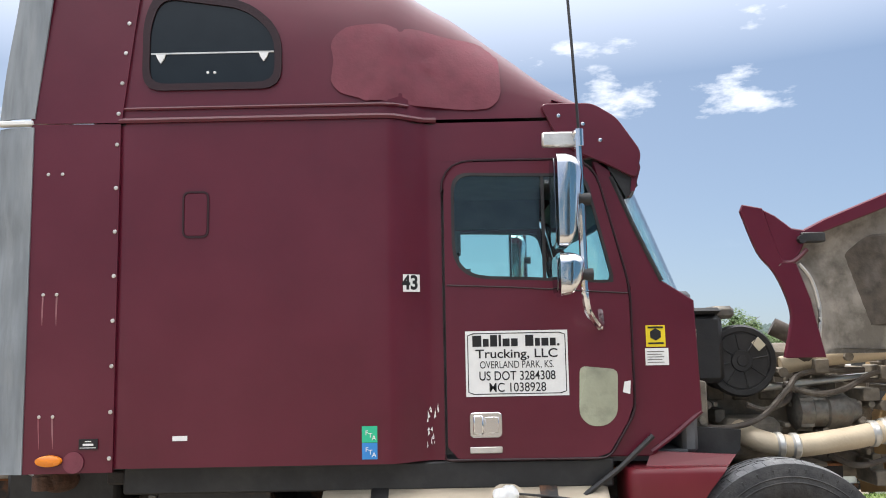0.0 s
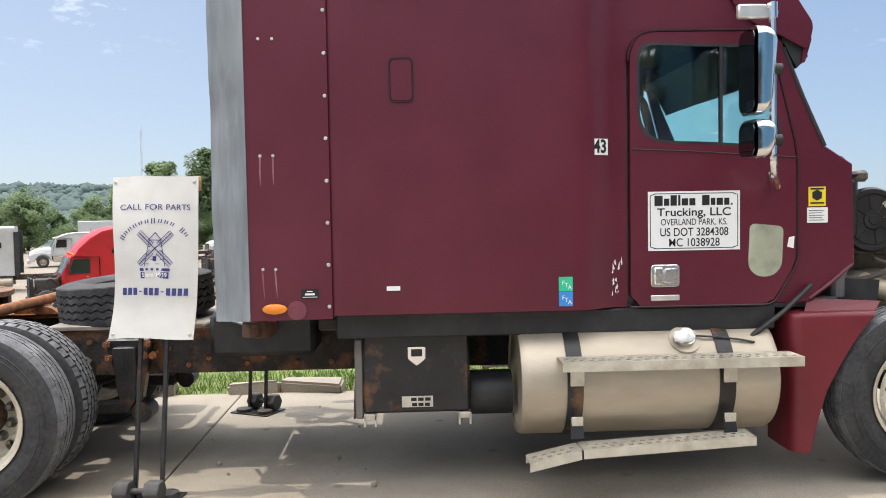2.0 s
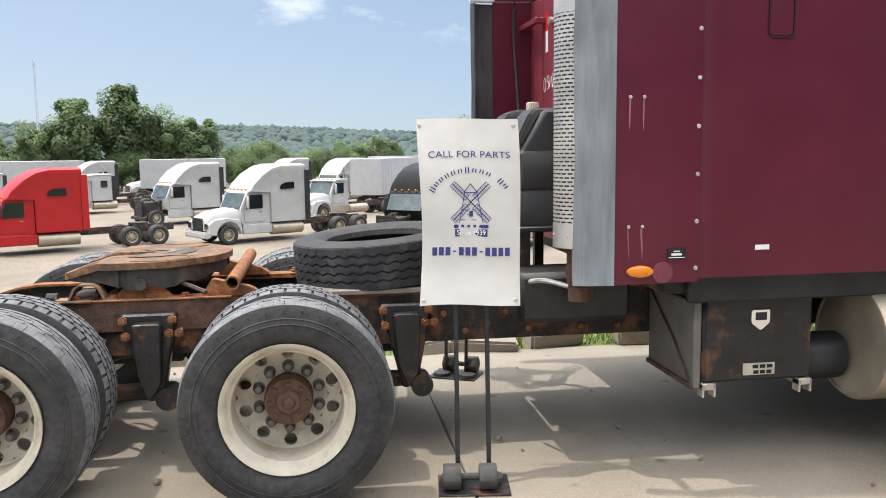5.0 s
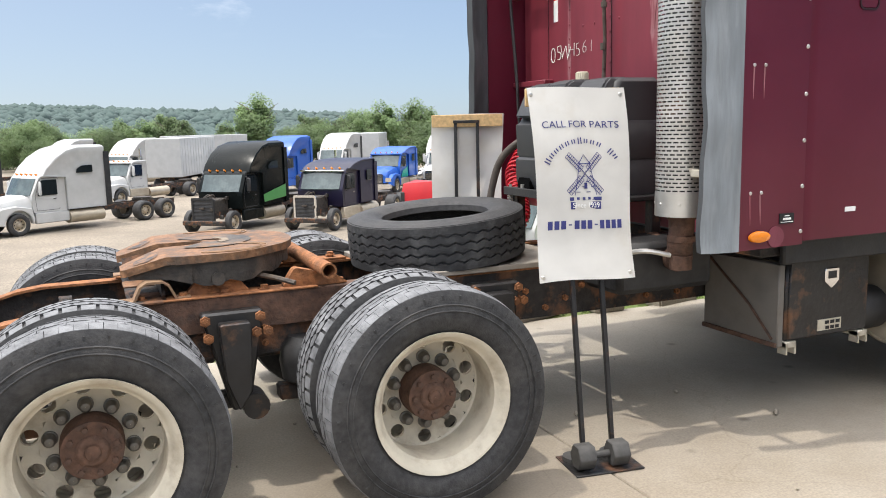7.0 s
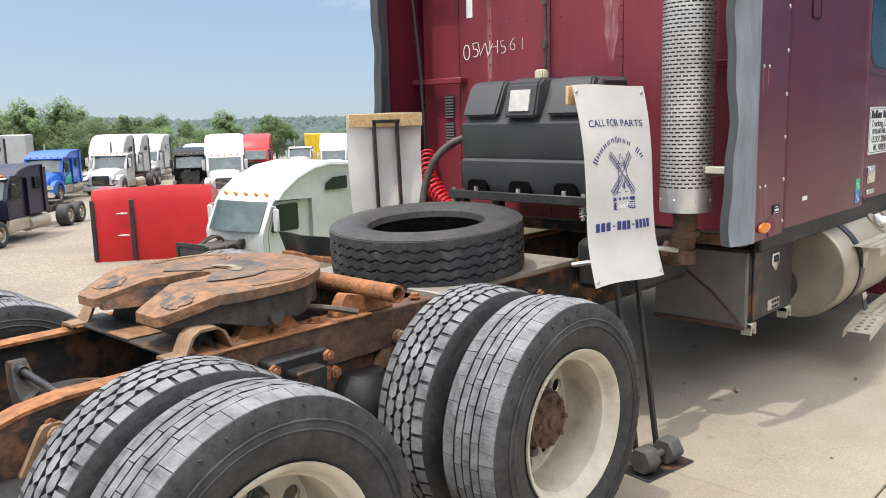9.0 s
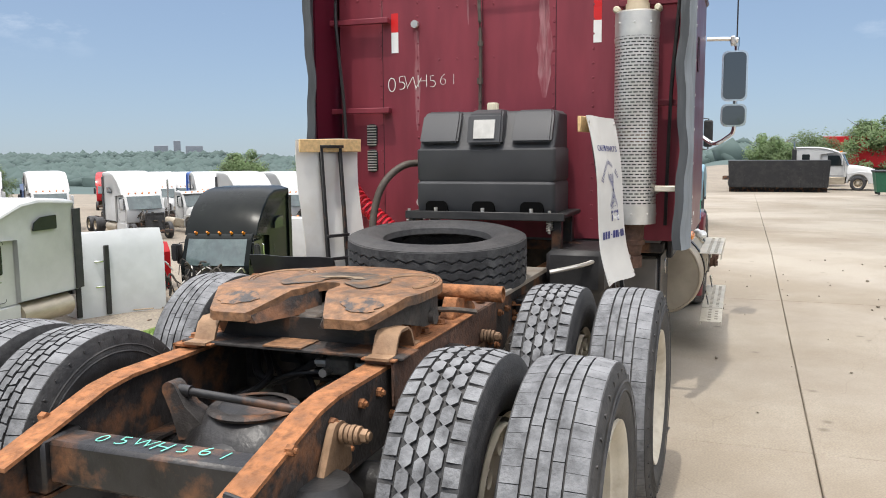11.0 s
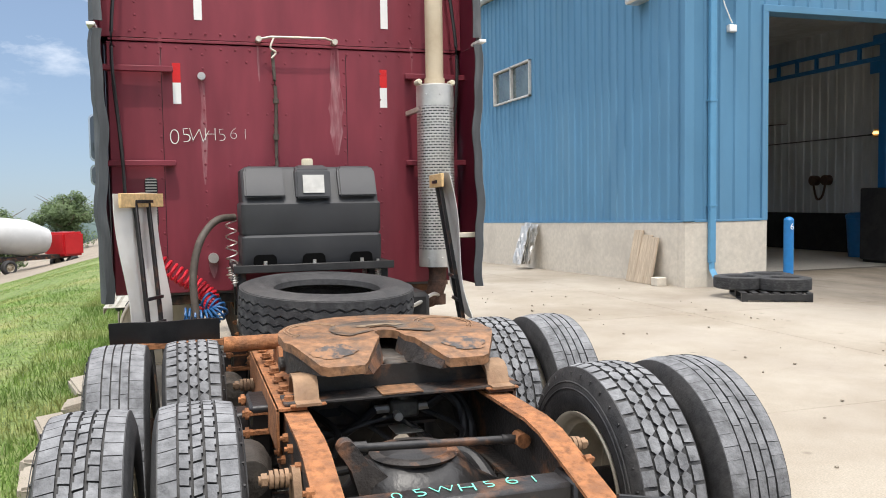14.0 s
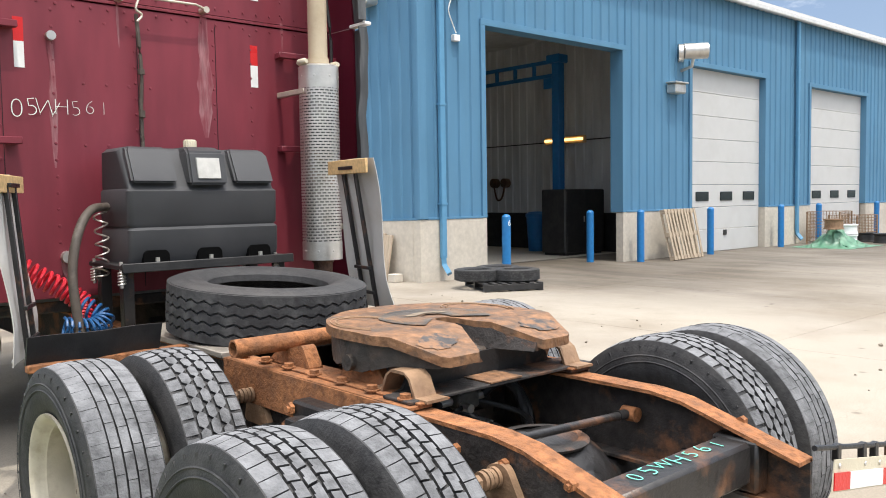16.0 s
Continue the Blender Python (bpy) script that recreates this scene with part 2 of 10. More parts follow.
GRAVEL = mat("yard_gravel", (0.24, 0.205, 0.16), 0.95, 0, 0.4, 14, stain=(0.17, 0.145, 0.115), stain_scale=0.3, stain_at=(0.42, 0.66), stain_amt=0.75, bump=0.8, bump_scale=16)
SOIL = mat("grass_soil", (0.12, 0.165, 0.045), 0.95, 0, 0.45, 9, stain=(0.33, 0.29, 0.13), stain_scale=0.5, bump=0.6, bump_scale=20)
GRASS = mat("grass_blades", (0.13, 0.215, 0.042), 0.7, 0, 0.3, 1.2, stain=(0.36, 0.32, 0.13), stain_scale=0.8, stain_at=(0.45, 0.7), stain_amt=0.75, bump=0)
LEAF = mat("tree_leaves", (0.18, 0.25, 0.115), 0.6, 0, 0.35, 0.7, stain=(0.2, 0.27, 0.12), stain_scale=0.35, bump=0, island=0.25)
BARK = mat("bark", (0.12, 0.09, 0.065), 0.9, 0, 0.3, 6, stretch=(6, 6, 1), bump=0.6)
# bluish green: the haze of distance is put into the base colour
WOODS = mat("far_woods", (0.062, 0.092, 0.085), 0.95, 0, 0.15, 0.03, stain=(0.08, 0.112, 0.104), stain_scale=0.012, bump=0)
BLUESIDE = mat("blue_steel_siding", (0.096, 0.225, 0.35), 0.55, 0, 0.08, 2, stain=(0.12, 0.245, 0.355), stain_scale=0.7, stretch=(1, 1, 0.3), bump=0.02, spec=0.2)
BLUETRIM = mat("blue_steel_trim", (0.10, 0.27, 0.43), 0.42, 0, 0.05)
BOLLARD = mat("bollard_blue", (0.02, 0.17, 0.42), 0.4, 0, 0.12, stain=(0.03, 0.16, 0.45), stain_scale=4)
WHITEDOOR = mat("white_door_panel", (0.53, 0.53, 0.515), 0.5, 0, 0.03, 3, stain=(0.46, 0.455, 0.43), stain_scale=1.2, stain_amt=0.4)
LINER = mat("galvanised_liner", (0.66, 0.67, 0.66), 0.5, 0.0, 0.15, 3, stain=(0.42, 0.41, 0.38), stain_scale=1.2, stretch=(1, 1, 0.2))
ROOFMETAL = mat("white_roof_metal", (0.7, 0.7, 0.68), 0.5, 0.2, 0.08)
DARKGLASS = mat("dark_glass", (0.012, 0.016, 0.018), 0.06, 0, 0.1, bump=0, rvar=0.03)
# pale patches put a sky reflection into the glass colour
CABGLASS = mat("pale_cab_glass", (0.05, 0.075, 0.075), 0.08, 0, 0.3, 3, stain=(0.13, 0.17, 0.165), stain_scale=1.2, bump=0, rvar=0.03, spec=0.9)
WINGLASS = glass_mat("tinted_glass", (0.66, 0.9, 0.88), ior=1.45)
DUST = mat("cab_interior", (0.13, 0.135, 0.14), 0.8, 0, 0.2)
ENGINE = mat("dusty_engine_metal", (0.22, 0.19, 0.15), 0.65, 0.15, 0.4, 14, stain=(0.09, 0.075, 0.06), stain_scale=6, bump=0.4, bump_scale=45)
LINING = mat("dirty_hood_lining", (0.27, 0.24, 0.2), 0.85, 0, 0.25, 9, stain=(0.1, 0.085, 0.065), stain_scale=3.2, stain_at=(0.47, 0.6), stain_amt=0.85, bump=0.5, bump_scale=30)
STEELBROWN = mat("brown_steel", (0.27, 0.17, 0.10), 0.7, 0.1, 0.3, 14, stain=(0.14, 0.07, 0.04), stain_scale=6, bump=0.4, bump_scale=60)
FANTAN = mat("tan_plastic", (0.42, 0.27, 0.12), 0.55, 0, 0.2, 8, stain=(0.2, 0.13, 0.07), stain_scale=4)
GREASEFILM = mat("thin_grease_film", (0.085, 0.07, 0.055), 0.5, 0.1, 0.4, 12, stain=(0.2, 0.11, 0.055), stain_scale=7, stain_at=(0.5, 0.62), stain_amt=0.8, bump=0.4, bump_scale=50)
CHALKY = mat("chalky_weathering", (0.31, 0.14, 0.152), 0.8, 0, 0.25, 40, stain=(0.215, 0.045, 0.06), stain_scale=11, stain_at=(0.42, 0.58), stain_amt=0.95, stretch=(1, 1.5, 0.25))
PALELABEL = mat("dusty_label", (0.5, 0.49, 0.46), 0.6, 0, 0.12, 20, stain=(0.36, 0.34, 0.31), stain_scale=9)
# leaves let some light through
l_out = [n_ for n_ in LEAF.node_tree.nodes if n_.type == "OUTPUT_MATERIAL"][0]
l_bsdf = LEAF.node_tree.nodes["Principled BSDF"]
l_tr, l_mix = LEAF.node_tree.nodes.new("ShaderNodeBsdfTranslucent"), LEAF.node_tree.nodes.new("ShaderNodeMixShader")
l_mix.inputs["Fac"].default_value = 0.5
LEAF.node_tree.links.new(l_bsdf.inputs["Base Color"].links[0].from_socket, l_tr.inputs["Color"])
LEAF.node_tree.links.new(l_bsdf.outputs["BSDF"], l_mix.inputs[1])
LEAF.node_tree.links.new(l_tr.outputs["BSDF"], l_mix.inputs[2])
LEAF.node_tree.links.new(l_mix.outputs["Shader"], l_out.inputs["Surface"])
# broad dirty patches on the slab
c_n, c_l = CONCRETE.node_tree.nodes, CONCRETE.node_tree.links
c_b = c_n["Principled BSDF"]
c_tc, c_big, c_rng, c_mix = c_n.new("ShaderNodeNewGeometry"), c_n.new("ShaderNodeTexNoise"), c_n.new("ShaderNodeMapRange"), c_n.new("ShaderNodeMix")
c_mix.data_type, c_mix.blend_type = "RGBA", "MULTIPLY"
c_big.inputs["Scale"].default_value, c_big.inputs["Detail"].default_value, c_big.inputs["Roughness"].default_value = 0.22, 10, 0.68
c_rng.inputs["From Min"].default_value, c_rng.inputs["From Max"].default_value, c_rng.inputs["To Max"].default_value = 0.44, 0.62, 0.85
c_mix.inputs["B"].default_value = (0.68, 0.63, 0.57, 1)
for link_ in [k_ for k_ in c_l if k_.from_node.type == "TEX_COORD"]:
    c_l.new(c_tc.outputs["Position"], link_.to_socket)
c_l.new(c_tc.outputs["Position"], c_big.inputs["Vector"])
c_l.new(c_big.outputs["Fac"], c_rng.inputs["Value"])
c_l.new(c_rng.outputs["Result"], c_mix.inputs["Factor"])
c_l.new(c_b.inputs["Base Color"].links[0].from_socket, c_mix.inputs["A"])
# oil and tyre dirt worn into the apron before the doors, dark spots and fine cracks all over
c_sep, c_nx, c_run = c_n.new("ShaderNodeSeparateXYZ"), c_n.new("ShaderNodeTexNoise"), c_n.new("ShaderNodeMapping")
c_run.inputs["Scale"].default_value = (0.35, 1.3, 1)
c_l.new(c_tc.outputs["Position"], c_sep.inputs["Vector"])
c_l.new(c_tc.outputs["Position"], c_run.inputs["Vector"])
c_l.new(c_run.outputs["Vector"], c_nx.inputs["Vector"])
c_nx.inputs["Scale"].default_value, c_nx.inputs["Detail"].default_value, c_nx.inputs["Roughness"].default_value = 1.1, 8, 0.66
c_ax, c_ay = c_n.new("ShaderNodeMapRange"), c_n.new("ShaderNodeMapRange")
c_ax.inputs["From Min"].default_value, c_ax.inputs["From Max"].default_value = -1.5, 5.5
c_ay.inputs["From Min"].default_value, c_ay.inputs["From Max"].default_value = -6.8, -9.5
c_l.new(c_sep.outputs["X"], c_ax.inputs["Value"])
c_l.new(c_sep.outputs["Y"], c_ay.inputs["Value"])
c_m1, c_m2, c_m3 = c_n.new("ShaderNodeMath"), c_n.new("ShaderNodeMath"), c_n.new("ShaderNodeMapRange")
c_m1.operation = c_m2.operation = "MULTIPLY"
c_l.new(c_ax.outputs["Result"], c_m1.inputs[0])
c_l.new(c_ay.outputs["Result"], c_m1.inputs[1])
c_m3.inputs["From Min"].default_value, c_m3.inputs["From Max"].default_value, c_m3.inputs["To Min"].default_value = 0.3, 0.6, 0.5
c_l.new(c_nx.outputs["Fac"], c_m3.inputs["Value"])
c_l.new(c_m1.outputs["Value"], c_m2.inputs[0])
c_l.new(c_m3.outputs["Result"], c_m2.inputs[1])
c_oil = c_n.new("ShaderNodeMix")
c_oil.data_type, c_oil.blend_type = "RGBA", "MULTIPLY"
c_oil.inputs["B"].default_value = (0.36, 0.345, 0.34, 1)
c_l.new(c_m2.outputs["Value"], c_oil.inputs["Factor"])
c_l.new(c_mix.outputs["Result"], c_oil.inputs["A"])
c_vor, c_spot, c_dot = c_n.new("ShaderNodeTexVoronoi"), c_n.new("ShaderNodeMapRange"), c_n.new("ShaderNodeMix")
c_vor.inputs["Scale"].default_value, c_vor.inputs["Randomness"].default_value = 2.3, 1.0
c_spot.inputs["From Min"].default_value, c_spot.inputs["From Max"].default_value, c_spot.inputs["To Min"].default_value, c_spot.inputs["To Max"].default_value = 0.03, 0.10, 0.7, 0.0
c_dot.data_type, c_dot.blend_type = "RGBA", "MULTIPLY"
c_dot.inputs["B"].default_value = (0.45, 0.42, 0.4, 1)
c_l.new(c_tc.outputs["Position"], c_vor.inputs["Vector"])
c_l.new(c_vor.outputs["Distance"], c_spot.inputs["Value"])
c_l.new(c_spot.outputs["Result"], c_dot.inputs["Factor"])
c_l.new(c_oil.outputs["Result"], c_dot.inputs["A"])
c_crk, c_cr, c_crm = c_n.new("ShaderNodeTexVoronoi"), c_n.new("ShaderNodeMapRange"), c_n.new("ShaderNodeMix")
c_wob, c_wadd = c_n.new("ShaderNodeTexNoise"), c_n.new("ShaderNodeMix")
c_wob.inputs["Scale"].default_value, c_wob.inputs["Detail"].default_value = 1.7, 6
c_wadd.data_type = "RGBA"
c_wadd.inputs["Factor"].default_value = 0.35
c_l.new(c_tc.outputs["Position"], c_wob.inputs["Vector"])
c_l.new(c_tc.outputs["Position"], c_wadd.inputs["A"])
c_l.new(c_wob.outputs["Color"], c_wadd.inputs["B"])
c_crk.feature = "DISTANCE_TO_EDGE"
c_crk.inputs["Scale"].default_value = 0.42
c_l.new(c_wadd.outputs["Result"], c_crk.inputs["Vector"])
c_cr.inputs["From Min"].default_value, c_cr.inputs["From Max"].default_value, c_cr.inputs["To Min"].default_value, c_cr.inputs["To Max"].default_value = 0.0, 0.0018, 0.22, 0.0
c_l.new(c_crk.outputs["Distance"], c_cr.inputs["Value"])
c_crm.data_type, c_crm.blend_type = "RGBA", "MULTIPLY"
c_crm.inputs["B"].default_value = (0.5, 0.45, 0.4, 1)
c_l.new(c_cr.outputs["Result"], c_crm.inputs["Factor"])
c_l.new(c_dot.outputs["Result"], c_crm.inputs["A"])
c_l.new(c_crm.outputs["Result"], c_b.inputs["Base Color"])

# ---- building tools ----
def obj(name, bm, material, parent=None, label="", smooth=False):
    me = bpy.data.meshes.new(name)
    if smooth:
        for f_ in bm.faces:
            f_.smooth = True
    bm.normal_update()
    bm.to_mesh(me)
    bm.free()
    for m_ in (material if isinstance(material, (list, tuple)) else [material]):
        me.materials.append(m_)
    if smooth:
        me.set_sharp_from_angle(angle=radians(40))
    ob = new(name, me)
    if parent:
        ob.parent = parent
    return tagged(ob, label)


def part(name, bm, material, parent, label="", smooth=True):
    return obj(name, bm, material, parent, label, smooth)


def thing(name, label, category, x=0, y=0, z=0, rz=0, group="", kind=""):
    ob = new(name)
    ob.empty_display_size = 0.1
    ob.matrix_world = pose(x, y, z, 0, 0, rz)
    return tagged(ob, label, category, group, kind)


def B():
    return bmesh.new()


def box(bm, x0, x1, y0, y1, z0, z1, bevel=0.0, mi=0, seg=1):
    r = bmesh.ops.create_cube(bm, size=1.0, matrix=Matrix.LocRotScale(((x0 + x1) / 2, (y0 + y1) / 2, (z0 + z1) / 2), None, (abs(x1 - x0), abs(y1 - y0), abs(z1 - z0))))
    vs = r["verts"]
    fs = {f_ for v in vs for f_ in v.link_faces}
    for f_ in fs:
        f_.material_index = mi
    if bevel:
        es = list({e for v in vs for e in v.link_edges})
        rb = bmesh.ops.bevel(bm, geom=es, offset=bevel, segments=seg, affect="EDGES", clamp_overlap=True)
        vs = list({v for f_ in rb["faces"] for v in f_.verts} | {v for v in vs if v.is_valid})
        for f_ in rb["faces"]:
            f_.material_index = mi
    return vs


def cyl(bm, a, b, r, r2=None, n=20, mi=0, caps=True):
    a, b = Vector(a), Vector(b)
    d = b - a
    m = Matrix.Translation((a + b) / 2) @ d.to_track_quat("Z", "Y").to_matrix().to_4x4()
    vs = bmesh.ops.create_cone(bm, cap_ends=caps, segments=n, radius1=r, radius2=r if r2 is None else r2, depth=d.length, matrix=m)["verts"]
    for f_ in {f_ for v in vs for f_ in v.link_faces}:
        f_.material_index = mi
    return vs


def lathe(bm, prof, n=48, axis="y", at=(0, 0, 0), mi=0, closed=False, mis=None):
    """prof: (along the axis, radius) pairs."""
    rings = []
    for s, r in prof:
        ring = []
        for i in range(n):
            a = 2 * math.pi * i / n
            c, d = r * math.cos(a), r * math.sin(a)
            p = {"y": (c, s, d), "z": (c, d, s), "x": (s, c, d)}[axis]
            ring.append(bm.verts.new((p[0] + at[0], p[1] + at[1], p[2] + at[2])))
        rings.append(ring)
    k = len(rings)
    for j in range(k if closed else k - 1):
        p, q = rings[j], rings[(j + 1) % k]
        for i in range(n):
            f_ = bm.faces.new((p[i], p[(i + 1) % n], q[(i + 1) % n], q[i]))
            f_.material_index = mis[j] if mis else mi
    return rings


def prism(bm, poly, axis, d0, d1, mi=0, bevel=0.0):
    """A flat outline pushed along an axis: for y the outline is (x, z), for x (y, z), for z (x, y)."""
    def at(p, d):
        return {"y": (p[0], d, p[1]), "x": (d, p[0], p[1]), "z": (p[0], p[1], d)}[axis]
    a = [bm.verts.new(at(p, d0)) for p in poly]
    b = [bm.verts.new(at(p, d1)) for p in poly]
    fs = [bm.faces.new(a), bm.faces.new(b[::-1])]
    for i in range(len(poly)):
        j = (i + 1) % len(poly)
        fs.append(bm.faces.new((a[i], b[i], b[j], a[j])))
    for f_ in fs:
        f_.material_index = mi
    bmesh.ops.recalc_face_normals(bm, faces=fs)
    if bevel:
        es = list({e for f_ in fs[:2] for e in f_.edges})
        bmesh.ops.bevel(bm, geom=es, offset=bevel, segments=1, affect="EDGES", clamp_overlap=True)
    return a + b


def tube(bm, pts, r, n=10, mi=0, caps=True):
    """A round tube along points."""
    pts = [Vector(p) for p in pts]
    up = Vector((0, 0, 1))
    rings = []
    for i, p in enumerate(pts):
        d = (pts[min(i + 1, len(pts) - 1)] - pts[max(i - 1, 0)]).normalized()
        s = d.cross(up)
        if s.length < 0.05:
            s = d.cross(Vector((0, 1, 0)))
        s.normalize()
        u = s.cross(d)
        rr = r[i] if isinstance(r, (list, tuple)) else r
        rings.append([bm.verts.new(p + rr * (math.cos(2 * math.pi * k / n) * s + math.sin(2 * math.pi * k / n) * u)) for k in range(n)])
    for a, b in zip(rings, rings[1:]):
        for k in range(n):
            f_ = bm.faces.new((a[k], b[k], b[(k + 1) % n], a[(k + 1) % n]))
            f_.material_index = mi
    if caps:
        for ring in (rings[0][::-1], rings[-1]):
            bm.faces.new(ring).material_index = mi
    return rings


def curve_pts(pts, n=8):
    """A smooth line through points."""
    pts = [Vector(p) for p in pts]
    out = []
    for i in range(len(pts) - 1):
        p0, p1, p2, p3 = pts[max(i - 1, 0)], pts[i], pts[i + 1], pts[min(i + 2, len(pts) - 1)]
        for k in range(n):
            t = k / n
            out.append(0.5 * ((2 * p1) + (p2 - p0) * t + (2 * p0 - 5 * p1 + 4 * p2 - p3) * t * t + (3 * p1 - p0 - 3 * p2 + p3) * t ** 3))
    return out + [pts[-1]]


def rounded(x0, x1, z0, z1, r, n=5):
    """A rounded outline in a plane; r one radius or four (bl, br, tr, tl)."""
    r = r if isinstance(r, (list, tuple)) else (r,) * 4
    out = []
    for (cx, cz, a0), q in zip(((x0 + r[0], z0 + r[0], 180), (x1 - r[1], z0 + r[1], 270), (x1 - r[2], z1 - r[2], 0), (x0 + r[3], z1 - r[3], 90)), r):
        for k in range(n + 1):
            a = radians(a0 + 90 * k / n)
            out.append((cx + q * math.cos(a), cz + q * math.sin(a)))
    return out


def corner_poly(pts, r, n=5):
    """An outline whose corners are rounded by r (a number or one for each corner)."""
    out = []
    k = len(pts)
    for i in range(k):
        p, a, b = Vector(pts[i]), Vector(pts[i - 1]), Vector(pts[(i + 1) % k])
        q = r[i] if isinstance(r, (list, tuple)) else r
        if q <= 0:
            out.append(tuple(p))
            continue
        q = min(q, (a - p).length * 0.48, (b - p).length * 0.48)
        s, e = p + (a - p).normalized() * q, p + (b - p).normalized() * q
        for j in range(n + 1):
            t = j / n
            out.append(tuple((1 - t) ** 2 * s + 2 * t * (1 - t) * p + t * t * e))
    return out


def resample(poly, n, cx, cz):
    """n points of an outline, found by rays from a centre."""
    out = []
    k = len(poly)
    for i in range(n):
        a = 2 * math.pi * i / n
        dx, dz = math.cos(a), math.sin(a)
        best = None
        for j in range(k):
            (x1, z1), (x2, z2) = poly[j], poly[(j + 1) % k]
            ex, ez = x2 - x1, z2 - z1
            det = ex * dz - ez * dx
            if abs(det) < 1e-12:
                continue
            t = (ex * (z1 - cz) - ez * (x1 - cx)) / det
            u = (dx * (z1 - cz) - dz * (x1 - cx)) / det
            if t > 0 and -1e-9 <= u <= 1 + 1e-9 and (best is None or t < best):
                best = t
        out.append((cx + dx * best, cz + dz * best))
    return out


def ring_plate(bm, outer, inner, axis, d0, d1, n=72, mi=0):
    """A plate with a hole."""
    cx = sum(p[0] for p in inner) / len(inner)
    cz = sum(p[1] for p in inner) / len(inner)
    o, h = resample(outer, n, cx, cz), resample(inner, n, cx, cz)
    def at(p, d):
        return {"y": (p[0], d, p[1]), "x": (d, p[0], p[1]), "z": (p[0], p[1], d)}[axis]
    v = [[bm.verts.new(at(p, d)) for p in q] for q, d in ((o, d0), (h, d0), (h, d1), (o, d1))]
    fs = []
    for s in range(4):
        a, b = v[s], v[(s + 1) % 4]
        for i in range(n):
            j = (i + 1) % n
            f_ = bm.faces.new((a[i], a[j], b[j], b[i]))
            f_.material_index = mi
            fs.append(f_)
    bmesh.ops.recalc_face_normals(bm, faces=fs)


def loft(bm, sections, mi=0, close=False, caps=True):
    """Skin through sections of equal count; close: each section is a loop."""
    rows = [[bm.verts.new(p) for p in s] for s in sections]
    fs = []
    for a, b in zip(rows, rows[1:]):
        k = len(a)
        for i in range(k if close else k - 1):
            j = (i + 1) % k
            fs.append(bm.faces.new((a[i], a[j], b[j], b[i])))
    if close and caps:
        fs += [bm.faces.new(rows[0][::-1]), bm.faces.new(rows[-1])]
    for f_ in fs:
        f_.material_index = mi
    bmesh.ops.recalc_face_normals(bm, faces=fs)
    return rows


def dome(bm, p, r, axis=(0, -1, 0), flat=0.5, n=8, mi=0):
    """A rivet head: a low dome on a surface."""
    q = Vector(axis).to_track_quat("Z", "Y").to_matrix().to_4x4()
    m = Matrix.Translation(p) @ q
    rings = [[bm.verts.new(m @ Vector((rr * r * math.cos(2 * math.pi * i / n), rr * r * math.sin(2 * math.pi * i / n), h * r * flat))) for i in range(n)] for rr, h in ((1, 0), (0.8, 0.7))]
    top = bm.verts.new(m @ Vector((0, 0, r * flat)))
    for i in range(n):
        j = (i + 1) % n
        bm.faces.new((rings[0][i], rings[0][j], rings[1][j], rings[1][i])).material_index = mi
        bm.faces.new((rings[1][i], rings[1][j], top)).material_index = mi


def words(name, text, size, m, material, parent, width=None, depth=0.0006, label="", thin=0.0):
    """Lettering in the built-in font, turned to a mesh; m places its middle, letters in the local xy plane."""
    cu = bpy.data.curves.new(name, "FONT")
    cu.body, cu.size, cu.extrude, cu.align_x, cu.align_y, cu.offset = text, size, depth, "CENTER", "CENTER", thin
    tmp = new(name, cu)
    me = bpy.data.meshes.new_from_object(tmp.evaluated_get(bpy.context.evaluated_depsgraph_get()))
    bpy.data.objects.remove(tmp)
    bpy.data.curves.remove(cu)
    xs = [v.co.x for v in me.vertices]
    if width and xs:
        k = width / (max(xs) - min(xs))
        me.transform(Matrix.Diagonal((k, 1, 1, 1)))
    me.transform(m)
    me.materials.clear()
    me.materials.append(material)
    ob = new(name, me)
    if parent:
        ob.parent = parent
    return tagged(ob, label)


SIDE_R = Matrix(((1, 0, 0, 0), (0, 0, -1, 0), (0, 1, 0, 0), (0, 0, 0, 1)))      # letters read from the -y side
BACK = Matrix(((0, 0, -1, 0), (-1, 0, 0, 0), (0, 1, 0, 0), (0, 0, 0, 1)))       # letters read from the -x side


def near(v, a, b):
    return max(a, min(b, v))


def smooth_step(a, b, x):
    t = near((x - a) / (b - a), 0, 1)
    return t * t * (3 - 2 * t)


def interp(table, x):
    for (x0, y0), (x1, y1) in zip(table, table[1:]):
        if x <= x1:
            return y0 + (y1 - y0) * near((x - x0) / (x1 - x0), 0, 1)
    return table[-1][1]

# ---- ground ----
YARD = -2.95


def plateau(x):
    """The concrete falls away gently past the corner of the warehouse."""
    return -0.028 * near(x - 9.65, 0, 48)


def fall(x, y=40.0):
    """The yard and the hills drop away along the length of the truck."""
    return (-0.03 * near(x - 20, 0, 72.3) - 0.0235 * max(0.0, x - 92.3)) * smooth_step(12.0, 15.0, y)


